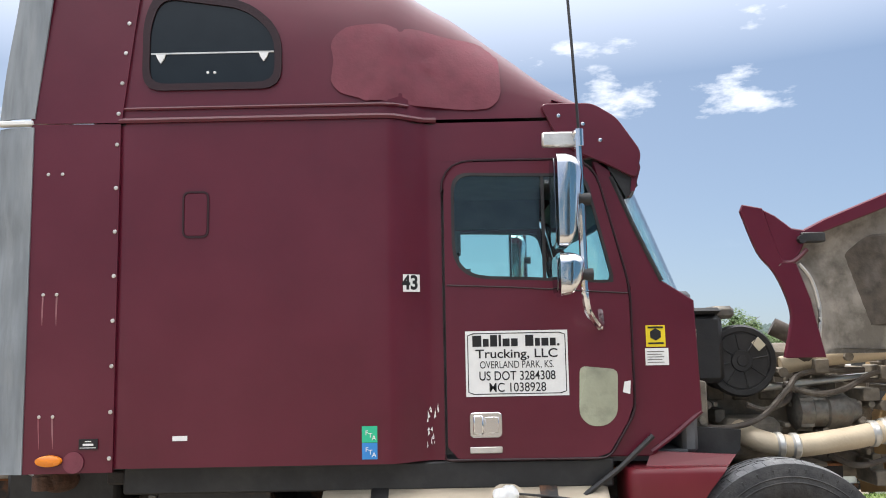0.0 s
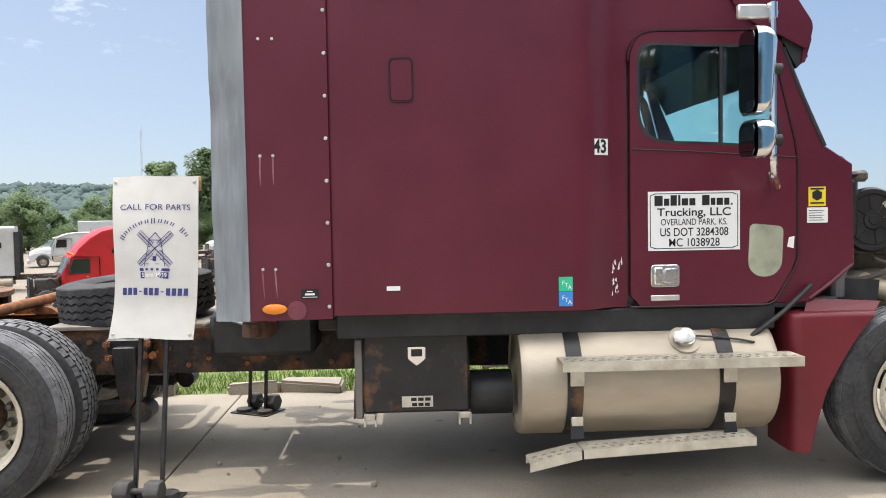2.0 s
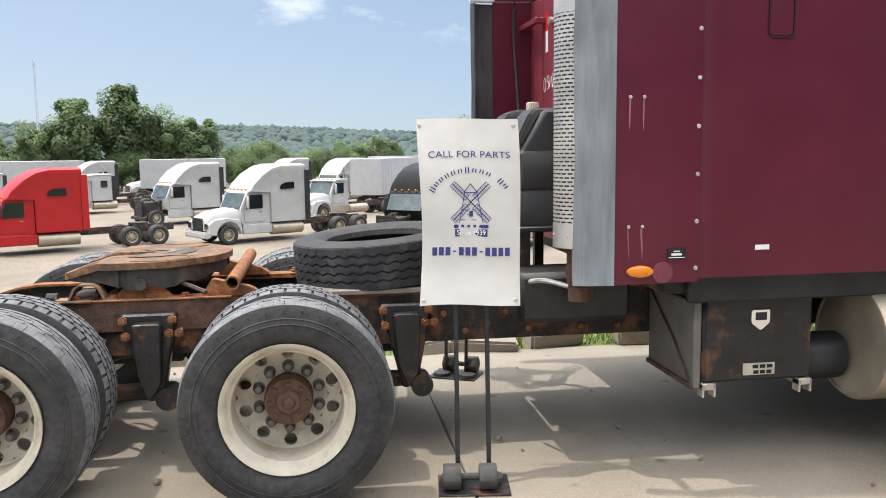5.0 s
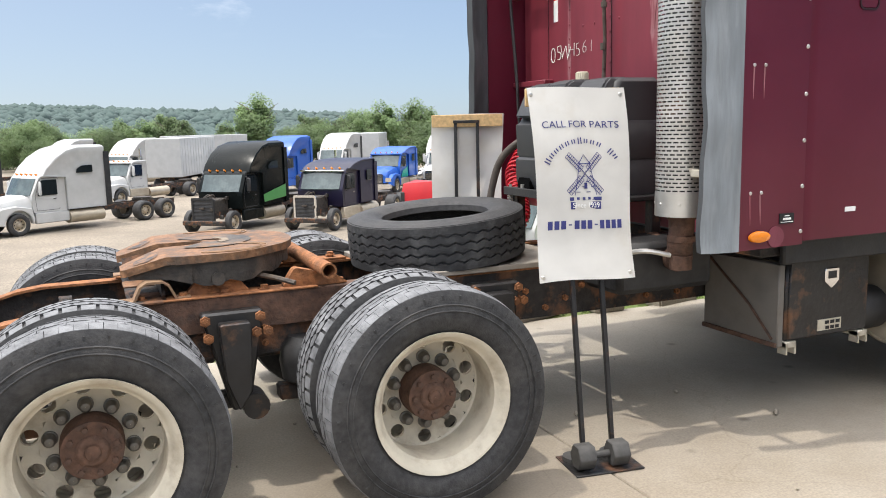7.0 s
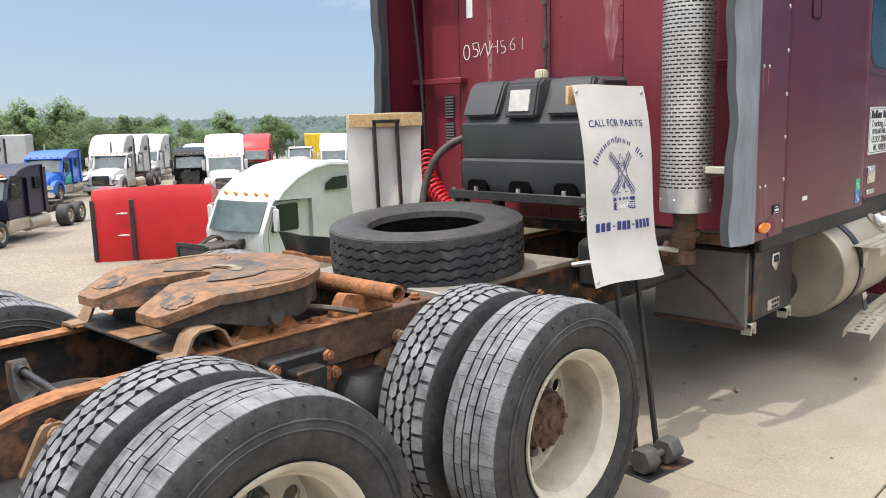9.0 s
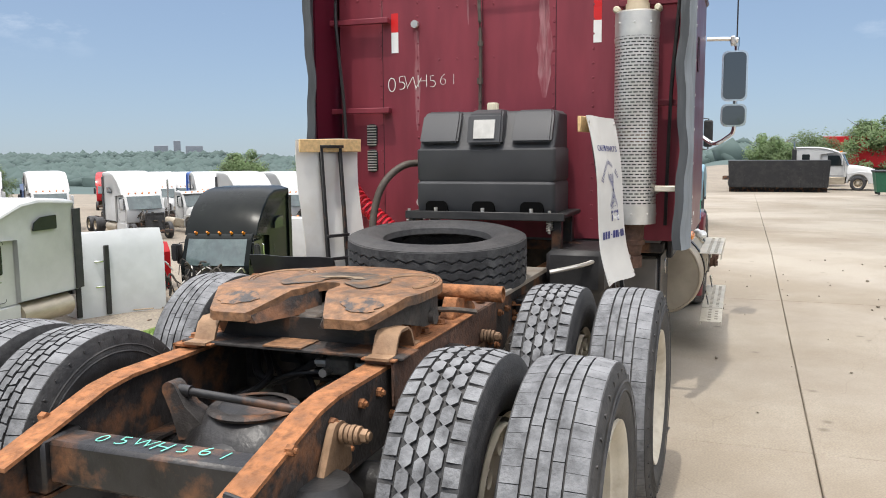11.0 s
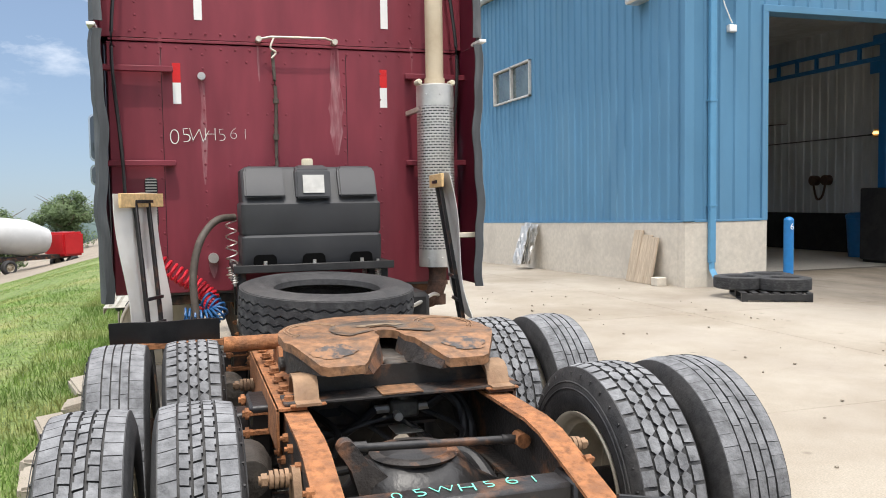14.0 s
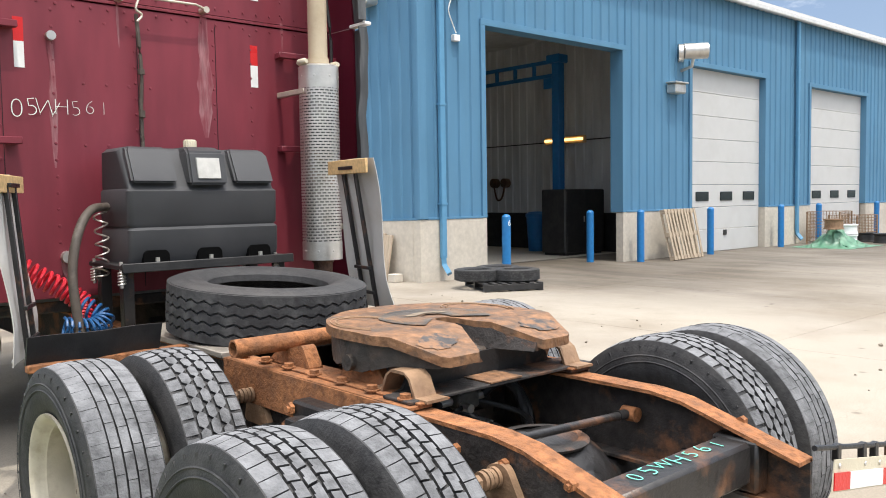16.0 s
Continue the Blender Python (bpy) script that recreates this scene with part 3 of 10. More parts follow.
def ground_z(x, y):
    """The slab's plateau, the grass bank on its left, the yard below, and hills far off."""
    k = smooth_step(2.4, 13.0, y + 0.25 * math.sin(x * 0.4))
    z = k * (YARD + fall(x, y)) + (1 - k) * plateau(x) - 0.06 * (1 - smooth_step(1.4, 1.7, y))
    r = math.hypot(x, y)
    if y > 0 and r > 150:
        a = math.atan2(y, x)
        ridge = interp(((0.0, 6), (0.35, 12), (0.62, 19), (1.05, 15), (1.2, 22), (1.45, 27), (1.75, 35), (2.2, 39), (3.2, 34)), a)
        z += (ridge + 7 * noise.noise((x * 0.004, y * 0.004, 0))) * smooth_step(250, 1150, r)
    return z


def ground_sheet():
    bm = B()
    xs = [-1800, -1200, -800, -500, -300, -180, -110, -70, -45, -30, -20, -14, -10] + [-8 + 0.8 * i for i in range(36)] + [24, 30, 38, 46, 56, 68, 85, 110, 150, 200, 280, 380, 500, 650, 820, 1000, 1200, 1500, 1800]
    ys = [-1800, -900, -400, -150, -60, -30, -10, 0, 1.35, 1.5, 1.65, 2.0, 2.6, 3.3] + [4 + 0.8 * i for i in range(13)] + [15, 18, 24, 32, 42, 55, 70, 90, 120, 160, 210, 280, 370, 480, 600, 740, 900, 1080, 1300, 1800]
    rows = [[bm.verts.new((x, y, ground_z(x, y))) for x in xs] for y in ys]
    for j in range(len(ys) - 1):
        for i in range(len(xs) - 1):
            f_ = bm.faces.new((rows[j][i], rows[j][i + 1], rows[j + 1][i + 1], rows[j + 1][i]))
            cx, cy = (xs[i] + xs[i + 1]) / 2, (ys[j] + ys[j + 1]) / 2
            r = math.hypot(cx, cy)
            f_.material_index = 2 if r > 150 else (1 if 1.3 < cy < 12.6 and cx < 46 else 0)
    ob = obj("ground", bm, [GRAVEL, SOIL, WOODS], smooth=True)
    return tagged(ob, "gravel yard, grass bank and wooded hills to the horizon", "ground", kind="structure")


ground_sheet()


def slab_floor():
    """Cast concrete slabs with open joints, worn and stained."""
    root = tagged(obj("pavement", slab_bed(), CONCRETE), "pale stained concrete slabs with straight joints", "pavement", kind="structure")
    ys = [1.55, -1.95, -5.75, -9.6, -13.4, -17.2, -21.0, -24.8, -28.6, -32.4]
    xs = [-26.75 + 4.6 * i for i in range(17)]
    meshes = {}
    for i in range(len(xs) - 1):
        for j in range(len(ys) - 1):
            x0, x1, y0, y1 = xs[i], xs[i + 1], ys[j + 1], ys[j]
            if x0 > 8.1 and y1 < -7.2:
                continue
            if x1 > 8.2 and y0 < -7.5 and x0 > 8:
                y0 = -7.5
            key = (round(x1 - x0, 3), round(y1 - y0, 3))
            if key not in meshes:
                bm = B()
                box(bm, -(key[0] - 0.008) / 2, (key[0] - 0.008) / 2, -(key[1] - 0.008) / 2, (key[1] - 0.008) / 2, -0.12, 0.0, 0.006)
                tmp = obj("slab", bm, CONCRETE)
                meshes[key] = tmp.data
                bpy.data.objects.remove(tmp)
            s = new("slab", meshes[key])
            s.parent = root
            xm = (x0 + x1) / 2
            s.matrix_local = pose(xm, (y0 + y1) / 2, plateau(xm) + random.uniform(-0.003, 0.0), 0, math.degrees(math.atan(0.028)) if x0 > 9 else 0, 0)


def slab_bed():
    bm = B()
    loft(bm, [[(x, -32.3, plateau(x) - 0.3), (x, 1.5, plateau(x) - 0.3), (x, 1.5, plateau(x) - 0.03), (x, -32.3, plateau(x) - 0.03)] for x in (-26.7, 9.65, 46.5)], close=True)
    return bm

# ---- steel warehouse ----
BX, BY, BTOP = 8.2, -7.5, 6.55


def siding(bm, axis, at, a0, a1, z0, z1, out, pitch=0.305, rib=0.034):
    """Ribbed sheet: at is the plane's place, out the side that it faces; z1 may be a function of the run."""
    prof = []
    a = a0
    while a < a1 - 1e-6:
        for da, h in ((0, 0), (0.18, 0), (0.205, 1), (0.255, 1), (0.28, 0)):
            if a + da < a1:
                prof.append((a + da, h))
        a += pitch
    prof.append((a1, 0))
    lo, hi = [], []
    for s, h in prof:
        d = at + out * rib * h
        top = z1(s) if callable(z1) else z1
        low = z0(s) if callable(z0) else z0
        p, q = ((d, s, low), (d, s, top)) if axis == "x" else ((s, d, low), (s, d, top))
        lo.append(bm.verts.new(p))
        hi.append(bm.verts.new(q))
    for i in range(len(prof) - 1):
        f_ = bm.faces.new((lo[i], lo[i + 1], hi[i + 1], hi[i]))
    bmesh.ops.recalc_face_normals(bm, faces=bm.faces)


def gable(x):
    return interp(((8.2, 6.55), (22.6, 7.25), (37.0, 6.2)), x)


def sill(x):
    """Top of the base wall: level with the falling ground along the side."""
    return 1.14 - 0.0235 * (x - 8.2)


house = thing("warehouse", "blue ribbed-steel warehouse on a cast concrete base wall", "building", BX, BY, 0)
HB = Matrix.Translation((-BX, -BY, 0))


def hpart(name, bm, material, label="", smooth=False, parent=None):
    bmesh.ops.transform(bm, matrix=HB, verts=bm.verts)
    return part(name, bm, material, parent or house, label, smooth)


# front bays: (from, to, top) along y, with open or closed doors
BAYS = [(-9.15, -13.5, 4.79, True), (-16.4, -20.15, 4.72, False), (-23.0, -27.1, 4.7, False)]
YEND = -33.0
bm = B()
edge = BY
for b0, b1, top, _ in BAYS:
    siding(bm, "x", BX, b0 + 0.12, edge, 1.14, BTOP, -1) if edge - b0 > 0.2 else None
    siding(bm, "x", BX, b1 - 0.12, b0 + 0.12, top + 0.12, BTOP, -1)
    edge = b1 - 0.12
siding(bm, "x", BX, YEND, edge, 1.14, BTOP, -1)
hpart("front_siding", bm, BLUESIDE, "bright blue ribbed steel sheet")
bm = B()
WINS = [(14.75, 17.2, 4.1, 5.0), (28.95, 31.1, 3.58, 4.5)]
x = BX
for w0, w1, z0, z1 in WINS:
    siding(bm, "y", BY, x, w0, sill, gable, 1)
    siding(bm, "y", BY, w0, w1, sill, z0, 1)
    siding(bm, "y", BY, w0, w1, z1, gable, 1)
    x = w1
siding(bm, "y", BY, x, 37.0, sill, gable, 1)
hpart("side_siding", bm, BLUESIDE, "blue ribbed steel sheet of the long side")
bm = B()
siding(bm, "x", 37.0, YEND, BY, 0, 6.2, 1)
siding(bm, "y", YEND, BX, 37.0, 0, gable, -1)
hpart("far_siding", bm, BLUESIDE)
# concrete base wall
def base_wall(x0, x1, y0, y1, z0):
    bm = B()
    box(bm, x0, x1, y0, y1, z0, 1.13, 0.01)
    for v in bm.verts:
        if v.co.z > 1.0 and v.co.x > BX + 0.17:
            v.co.z += sill(v.co.x) - 1.14
    hpart("base_wall", bm, BASEWALL, "cast concrete base wall with stains")


edge = BY
for b0, b1, top, _ in BAYS:
    base_wall(BX - 0.05, BX + 0.16, b0 + 0.01, edge + 0.05, -0.1)
    edge = b1 - 0.06
base_wall(BX - 0.05, BX + 0.16, YEND, edge, -0.1)
base_wall(BX + 0.16, 24.0, BY - 0.16, BY + 0.05, -0.6)
base_wall(24.95, 37.0, BY - 0.16, BY + 0.05, -1.1)
# roof and edge trims
bm = B()
for xa, xb in ((BX - 0.25, 22.6), (22.6, 37.2)):
    za, zb = gable(max(xa, BX)) + 0.03, gable(min(xb, 37.0)) + 0.03
    vs = [(xa, BY + 0.22, za), (xb, BY + 0.22, zb), (xb, YEND - 0.2, zb), (xa, YEND - 0.2, za)]
    lo = [bm.verts.new(v) for v in vs]
    hi = [bm.verts.new((v[0], v[1], v[2] + 0.12)) for v in vs]
    bm.faces.new(lo[::-1])
    bm.faces.new(hi)
    for i in range(4):
        j = (i + 1) % 4
        bm.faces.new((lo[i], lo[j], hi[j], hi[i]))
hpart("roof", bm, ROOFMETAL, "white steel roof with a pale edge trim")
bm = B()
box(bm, BX - 0.07, BX + 0.02, BY - 0.12, BY + 0.07, 1.14, BTOP, 0.01)
for b0, b1, top, _ in BAYS:
    box(bm, BX - 0.05, BX + 0.3, b0, b0 + 0.12, 1.135, top, 0.005)
    box(bm, BX - 0.05, BX + 0.3, b1 - 0.12, b1, 1.135, top, 0.005)
    box(bm, BX - 0.05, BX + 0.3, b1 - 0.12, b0 + 0.12, top, top + 0.12, 0.005)
edge = BY - 0.13
for b0, b1, top, _ in BAYS:
    box(bm, BX - 0.06, BX + 0.03, b0 + 0.13, edge, 1.13, 1.17, 0.004)
    edge = b1 - 0.13
box(bm, BX - 0.06, BX + 0.03, YEND, edge, 1.13, 1.17, 0.004)
loft(bm, [[(x, BY - 0.03, sill(x) - 0.01), (x, BY + 0.055, sill(x) - 0.01), (x, BY + 0.055, sill(x) + 0.03), (x, BY - 0.03, sill(x) + 0.03)] for x in (BX + 0.03, 24.0, 24.0, 37.0)], close=True)
hpart("steel_trim", bm, BLUESIDE, "blue folded-steel corner and door trim")
for y in (-7.95, -22.0):
    bm = B()
    box(bm, BX - 0.15, BX - 0.06, y - 0.06, y + 0.06, 0.42, BTOP, 0.012)
    tube(bm, [(BX - 0.105, y, 0.46), (BX - 0.12, y, 0.3), (BX - 0.26, y, 0.14)], 0.065, 4)
    for z in (1.4, 3.2, 5.1):
        box(bm, BX - 0.16, BX - 0.04, y - 0.075, y + 0.075, z, z + 0.03)
    hpart("downspout", bm, BLUETRIM, "blue square downspout")
bm = B()
box(bm, BX - 0.27, BX - 0.14, YEND, BY + 0.2, BTOP - 0.05, BTOP + 0.1, 0.02)
hpart("gutter", bm, ROOFMETAL)
# side windows and the side door
for w0, w1, z0, z1 in WINS:
    bm = B()
    for a, b, c, d in ((w0, w1, z0, z0 + 0.045), (w0, w1, z1 - 0.045, z1), (w0, w0 + 0.045, z0, z1), (w1 - 0.045, w1, z0, z1), ((w0 + w1) / 2 - 0.025, (w0 + w1) / 2 + 0.025, z0, z1)):
        box(bm, a, b, BY - 0.06, BY + 0.07, c, d, 0.006)
    wf = hpart("window", bm, PALELABEL, "grey-framed sliding window")
    for k in (0, 1):
        bm = B()
        m0 = w0 + 0.06 if k == 0 else (w0 + w1) / 2 + 0.03
        box(bm, m0, m0 + (w1 - w0) / 2 - 0.09, BY - 0.03, BY - 0.01, z0 + 0.06, z1 - 0.06)
        hpart("pane", bm, CABGLASS, "", False, wf)
bm = B()
box(bm, 24.0, 24.95, BY - 0.06, BY + 0.03, -0.45, 1.65, 0.01)
box(bm, 23.93, 24.0, BY - 0.08, BY + 0.07, -0.45, 1.72, 0.006)
box(bm, 24.95, 25.02, BY - 0.08, BY + 0.07, -0.45, 1.72, 0.006)
box(bm, 24.0, 24.95, BY - 0.08, BY + 0.07, 1.65, 1.72, 0.006)
sd = hpart("side_door", bm, mat("grey_blue_door", (0.16, 0.22, 0.28), 0.5, 0, 0.08, 3, stain=(0.22, 0.27, 0.31), stain_scale=1.5), "grey-blue steel side door")
bm = B()
cyl(bm, (24.85, BY + 0.03, 0.55), (24.85, BY + 0.1, 0.55), 0.03, n=10)
hpart("door_knob", bm, CHROME, "", True, sd)
# closed sectional doors
for b0, b1, top, is_open in BAYS:
    if is_open:
        continue
    k = 8
    door = None
    for i in range(k):
        z0, z1 = top * i / k, top * (i + 1) / k
        bm = B()
        box(bm, BX + 0.14, BX + 0.19, b1, b0, z0 + 0.004, z1 - 0.004, 0.008)
        if door is None:
            door = hpart("overhead_door", bm, WHITEDOOR, "white sectional overhead door with three dark lights")
        else:
            hpart("door_panel", bm, WHITEDOOR, "", False, door)
    for f_ in (0.12, 0.44, 0.76):
        bm = B()
        y0 = b0 + (b1 - b0) * f_
        box(bm, BX + 0.12, BX + 0.145, y0 - 0.62, y0, top * 2 / k + 0.16, top * 2 / k + 0.40, 0.01)
        hpart("door_light", bm, DARKGLASS, "", False, door)
    bm = B()
    box(bm, BX + 0.11, BX + 0.145, (b0 + b1) / 2 - 0.1, (b0 + b1) / 2 + 0.05, 0.42, 0.56, 0.01)
    hpart("door_lock", bm, BLACK, "", False, door)
# inside of the open bay
bm = B()
siding(bm, "x", 19.0, -16.25, -8.0, 0.0, 6.0, -1)
siding(bm, "y", -16.25, BX + 0.3, 19.0, 0.0, 6.0, 1)
siding(bm, "y", -8.0, BX + 0.3, 19.0, 0.0, 6.0, -1)
hpart("liner_wall", bm, LINER, "dull galvanised liner sheet inside the bay")
bm = B()
box(bm, BX + 0.1, 19.0, -16.25, -8.0, -0.1, -0.005)
hpart("bay_floor", bm, BASEWALL)
bm = B()
box(bm, BX + 0.2, 19.1, -16.3, -7.9, 6.0, 6.1)
hpart("bay_ceiling", bm, LINER)
bm = B()
box(bm, 11.375, 11.625, -15.33, -15.08, 0, 5.3, 0.02)
box(bm, 11.3, 11.75, -15.4, -15.0, 5.1, 5.32, 0.02)
hpart("jib_post", bm, BOLLARD, "dark blue steel jib post")
bm = B()
for z_ in (4.74, 5.12):
    box(bm, 11.6, 17.5, -15.25, -15.16, z_, z_ + 0.1, 0.01)
for k in range(8):
    box(bm, 12.3 + 0.72 * k, 12.4 + 0.72 * k, -15.24, -15.17, 4.8, 5.15, 0.01)
box(bm, 11.6, 12.0, -15.23, -15.18, 4.45, 4.74, 0.01)
hpart("jib_arm", bm, BOLLARD, "dark blue steel jib arm")
bm = B()
box(bm, BX + 0.35, 18.9, -16.22, -16.13, 0.0, 1.05, 0.01)
hpart("wall_kerb", bm, BLACK, "dark painted lower wall inside the bay")
bm = B()
tube(bm, [(BX + 0.4, -16.14, 3.08), (18.8, -16.14, 3.06)], 0.018, 6)
tube(bm, curve_pts([(17.2, -16.14, 3.06), (17.0, -16.12, 3.6), (16.0, -16.12, 3.62)]), 0.018, 6)
hpart("conduit", bm, BLACK)
bm = B()
box(bm, 11.25, 12.7, -16.12, -16.0, 2.99, 3.2, 0.02)
tube_lamp = hpart("tube_lamp", bm, WOOD, "amber-yellow lit tube lamp")
bm = B()
cyl(bm, (11.3, -15.98, 3.1), (12.65, -15.98, 3.1), 0.035, n=8)
hpart("lamp_tube", bm, glow_mat("amber_tube", (1.0, 0.62, 0.2), 1.6), "", False, tube_lamp)
bm = B()
for x_ in (14.3, 14.75):
    cyl(bm, (x_, -16.13, 1.95), (x_, -15.95, 1.95), 0.14, n=16)
tube(bm, curve_pts([(14.3, -16.0, 1.85), (14.4, -15.98, 1.5), (14.6, -15.98, 1.45), (14.75, -16.0, 1.85)]), 0.03, 6)
hpart("hose_hook", bm, HUBRUST, "red-brown hose hooks on the liner wall")
bm = B()
lathe(bm, [(0.0, 0.0), (0.0, 0.26), (0.95, 0.32), (0.96, 0.34), (1.04, 0.34), (1.1, 0.25), (1.12, 0.0)], 24, "z", (12.35, -15.3, 0))
hpart("recycling_bin", bm, BOLLARD, "dark blue plastic bin")
bm = B()
box(bm, 10.4, 11.2, -15.78, -14.15, 0.06, 1.7, 0.03)
box(bm, 10.45, 11.15, -15.7, -14.22, 0.0, 0.06)
tool_cabinet = hpart("tool_cabinet", bm, BLACK, "tall black steel cabinet")
for y_ in (-15.72, -14.95):
    bm = B()
    box(bm, 10.385, 10.398, y_, y_ + 0.74, 0.12, 1.64, 0.004)
    hpart("cabinet_door", bm, BLACK, "", False, tool_cabinet)
for y_ in (-15.04, -14.89):
    bm = B()
    box(bm, 10.36, 10.385, y_ - 0.015, y_ + 0.015, 0.85, 1.0, 0.004)
    hpart("cabinet_handle", bm, GALV, "", False, tool_cabinet)
bm = B()
box(bm, 12.0, 16.0, -12.2, -9.2, 0, 1.15, 0.05)
hpart("work_bench", bm, BLACK, "dark work bench and parts inside the bay")
# wall fittings
bm = B()
tube(bm, [(BX, -15.95, 4.55), (BX - 0.3, -15.95, 4.62), (BX - 0.35, -15.95, 4.85)], 0.04, 8)
cyl(bm, (BX - 0.05, -15.75, 4.95), (BX - 0.14, -15.82, 4.95), 0.22, n=20)
cyl(bm, (BX - 0.2, -15.75, 4.97), (BX - 0.6, -16.15, 4.98), 0.19, n=24)
hpart("exhaust_fan", bm, GALV, "round galvanised wall exhaust hood", True)
bm = B()
box(bm, BX - 0.28, BX, -15.75, -15.3, 3.95, 4.18, 0.03)
box(bm, BX - 0.32, BX - 0.02, -15.8, -15.25, 4.18, 4.22, 0.01)
hpart("wall_lamp", bm, GALV, "grey box wall lamp")
bm = B()
box(bm, BX - 0.2, BX, -8.45, -8.25, 5.2, 5.32, 0.02)
tube(bm, curve_pts([(BX - 0.05, -8.3, 5.2), (BX - 0.06, -8.2, 4.95), (BX - 0.06, -8.3, 4.7), (BX - 0.06, -8.38, 4.55)]), 0.012, 6)
box(bm, BX - 0.1, BX, -8.45, -8.3, 4.4, 4.52, 0.01)
hpart("security_lamp", bm, WHITE, "small white wall camera with a dangling cable")
bm = B()
box(bm, 21.9, 22.5, BY, BY + 0.35, 3.72, 3.98, 0.03)
box(bm, 22.1, 22.3, BY, BY + 0.3, 3.98, 4.2, 0.02)
hpart("wall_lamp", bm, GALV, "grey box wall lamp")
bm = B()
box(bm, 9.3, 9.75, BY, BY + 0.3, 5.15, 5.45, 0.03)
hpart("wall_vent", bm, GALV, "grey sheet-metal wall vent hood")

# ---- wheels and tyres ----
TYRE_R, TYRE_W = 0.488, 0.275


def tyre_mesh(pattern):
    """Carcass turned from a profile, with separate tread blocks proud of it. Axis y, outer face towards -y."""
    bm = B()
    w, r = TYRE_W / 2, TYRE_R
    prof = [(w * 0.55, 0.288), (w * 0.78, 0.295), (w * 0.92, 0.325), (w, 0.37), (w * 0.995, 0.405), (w * 0.97, 0.412), (w * 0.96, 0.435), (w * 0.9, 0.462), (w * 0.86, r - 0.013), (w * 0.6, r - 0.012)]
    prof = prof + [(-s, q) for s, q in prof[::-1]]
    lathe(bm, prof, 72, "y")
    for q in (0.418, 0.392):
        lathe(bm, [(-w - 0.002, q - 0.004), (-w - 0.004, q), (-w - 0.001, q + 0.004)], 72, "y")
    for i in range(36):
        a = 2 * math.pi * i / 36
        m = Matrix.Rotation(-a, 4, "Y") @ Matrix.Translation((0.445, -w * 0.935, 0))
        bmesh.ops.create_cube(bm, size=1, matrix=m @ Matrix.Diagonal((0.02, 0.006, 0.006, 1)))
    carcass, bm = bm, B()
    tw = w * 1.68
    def block(a0, a1, s0, s1, top=0.0, skew=0.0, cut=0.0, nick=0.0):
        """One block between two angles and two offsets across the tread, with pointed or stepped ends."""
        r0, r1 = r - 0.016, r - top
        if cut:
            d, sm = (a1 - a0) * cut, (s0 + s1) / 2
            pts = [(a0 + d, s0), (a1 - d, s0), (a1, sm), (a1 - d, s1), (a0 + d, s1), (a0, sm)]
        elif nick:
            am = (a0 + a1) / 2
            pts = [(a0, s0), (am, s0), (am, s0 + nick), (a1, s0 + nick), (a1 + skew, s1), (am + skew, s1), (am + skew, s1 + nick * 0.0), (a0 + skew, s1)]
        else:
            pts = [(a0, s0), (a1, s0), (a1 + skew, s1), (a0 + skew, s1)]
        ca, cs = sum(p[0] for p in pts) / len(pts), sum(p[1] for p in pts) / len(pts)
        lo = [bm.verts.new((r0 * math.cos(a), s, r0 * math.sin(a))) for a, s in pts]
        hi = []
        for a, s in pts:
            ins = 0.0006 / r if pattern == "rib" else 0.0016 / r
            a2 = a + (ins if a < ca else -ins)
            s2 = s + (0.0012 if s < cs else -0.0012)
            crown = 0.008 * (s2 / w) ** 2 + (0.006 if abs(s2) > tw * 0.49 else 0)
            hi.append(bm.verts.new(((r1 - crown) * math.cos(a2), s2, (r1 - crown) * math.sin(a2))))
        k = len(pts)
        bm.faces.new(hi).material_index = 1
        for i in range(k):
            f_ = bm.faces.new((lo[i], lo[(i + 1) % k], hi[(i + 1) % k], hi[i]))
            f_.material_index = 1 if abs((lo[i].co.y + lo[(i + 1) % k].co.y) / 2) > tw * 0.47 else 0
    def zig(a0, a1, s0, s1, z, flat0, flat1):
        """A piece of a continuous zigzag rib."""
        pts = [(a0, s0 + (0 if flat0 else z)), (a1, s0 - (0 if flat0 else z)), (a1, s1 - (0 if flat1 else z)), (a0, s1 + (0 if flat1 else z))]
        rr = [(r - 0.018) for _ in pts], [r - 0.006 * (s / w) ** 2 for _, s in pts]
        lo = [bm.verts.new((q * math.cos(a), s, q * math.sin(a))) for (a, s), q in zip(pts, rr[0])]
        hi = [bm.verts.new((q * math.cos(a), s * 0.99, q * math.sin(a))) for (a, s), q in zip(pts, rr[1])]
        bm.faces.new(hi).material_index = 1
        for i in (0, 2):
            bm.faces.new((lo[i], lo[i + 1], hi[i + 1], hi[i])).material_index = 0
    n, gap, cuts = {"lug": (46, 0.007, (0.0, 0.21, 0.41, 0.59, 0.79, 1.0)), "block": (54, 0.0055, (0.0, 0.25, 0.42, 0.58, 0.75, 1.0)), "rib": (64, 0.0042, (0.0, 0.26, 0.42, 0.58, 0.74, 1.0)), "zigzag": (80, 0.0115, (0.0, 0.2, 0.4, 0.6, 0.8, 1.0))}[pattern]
    rng = random.Random(len(pattern))
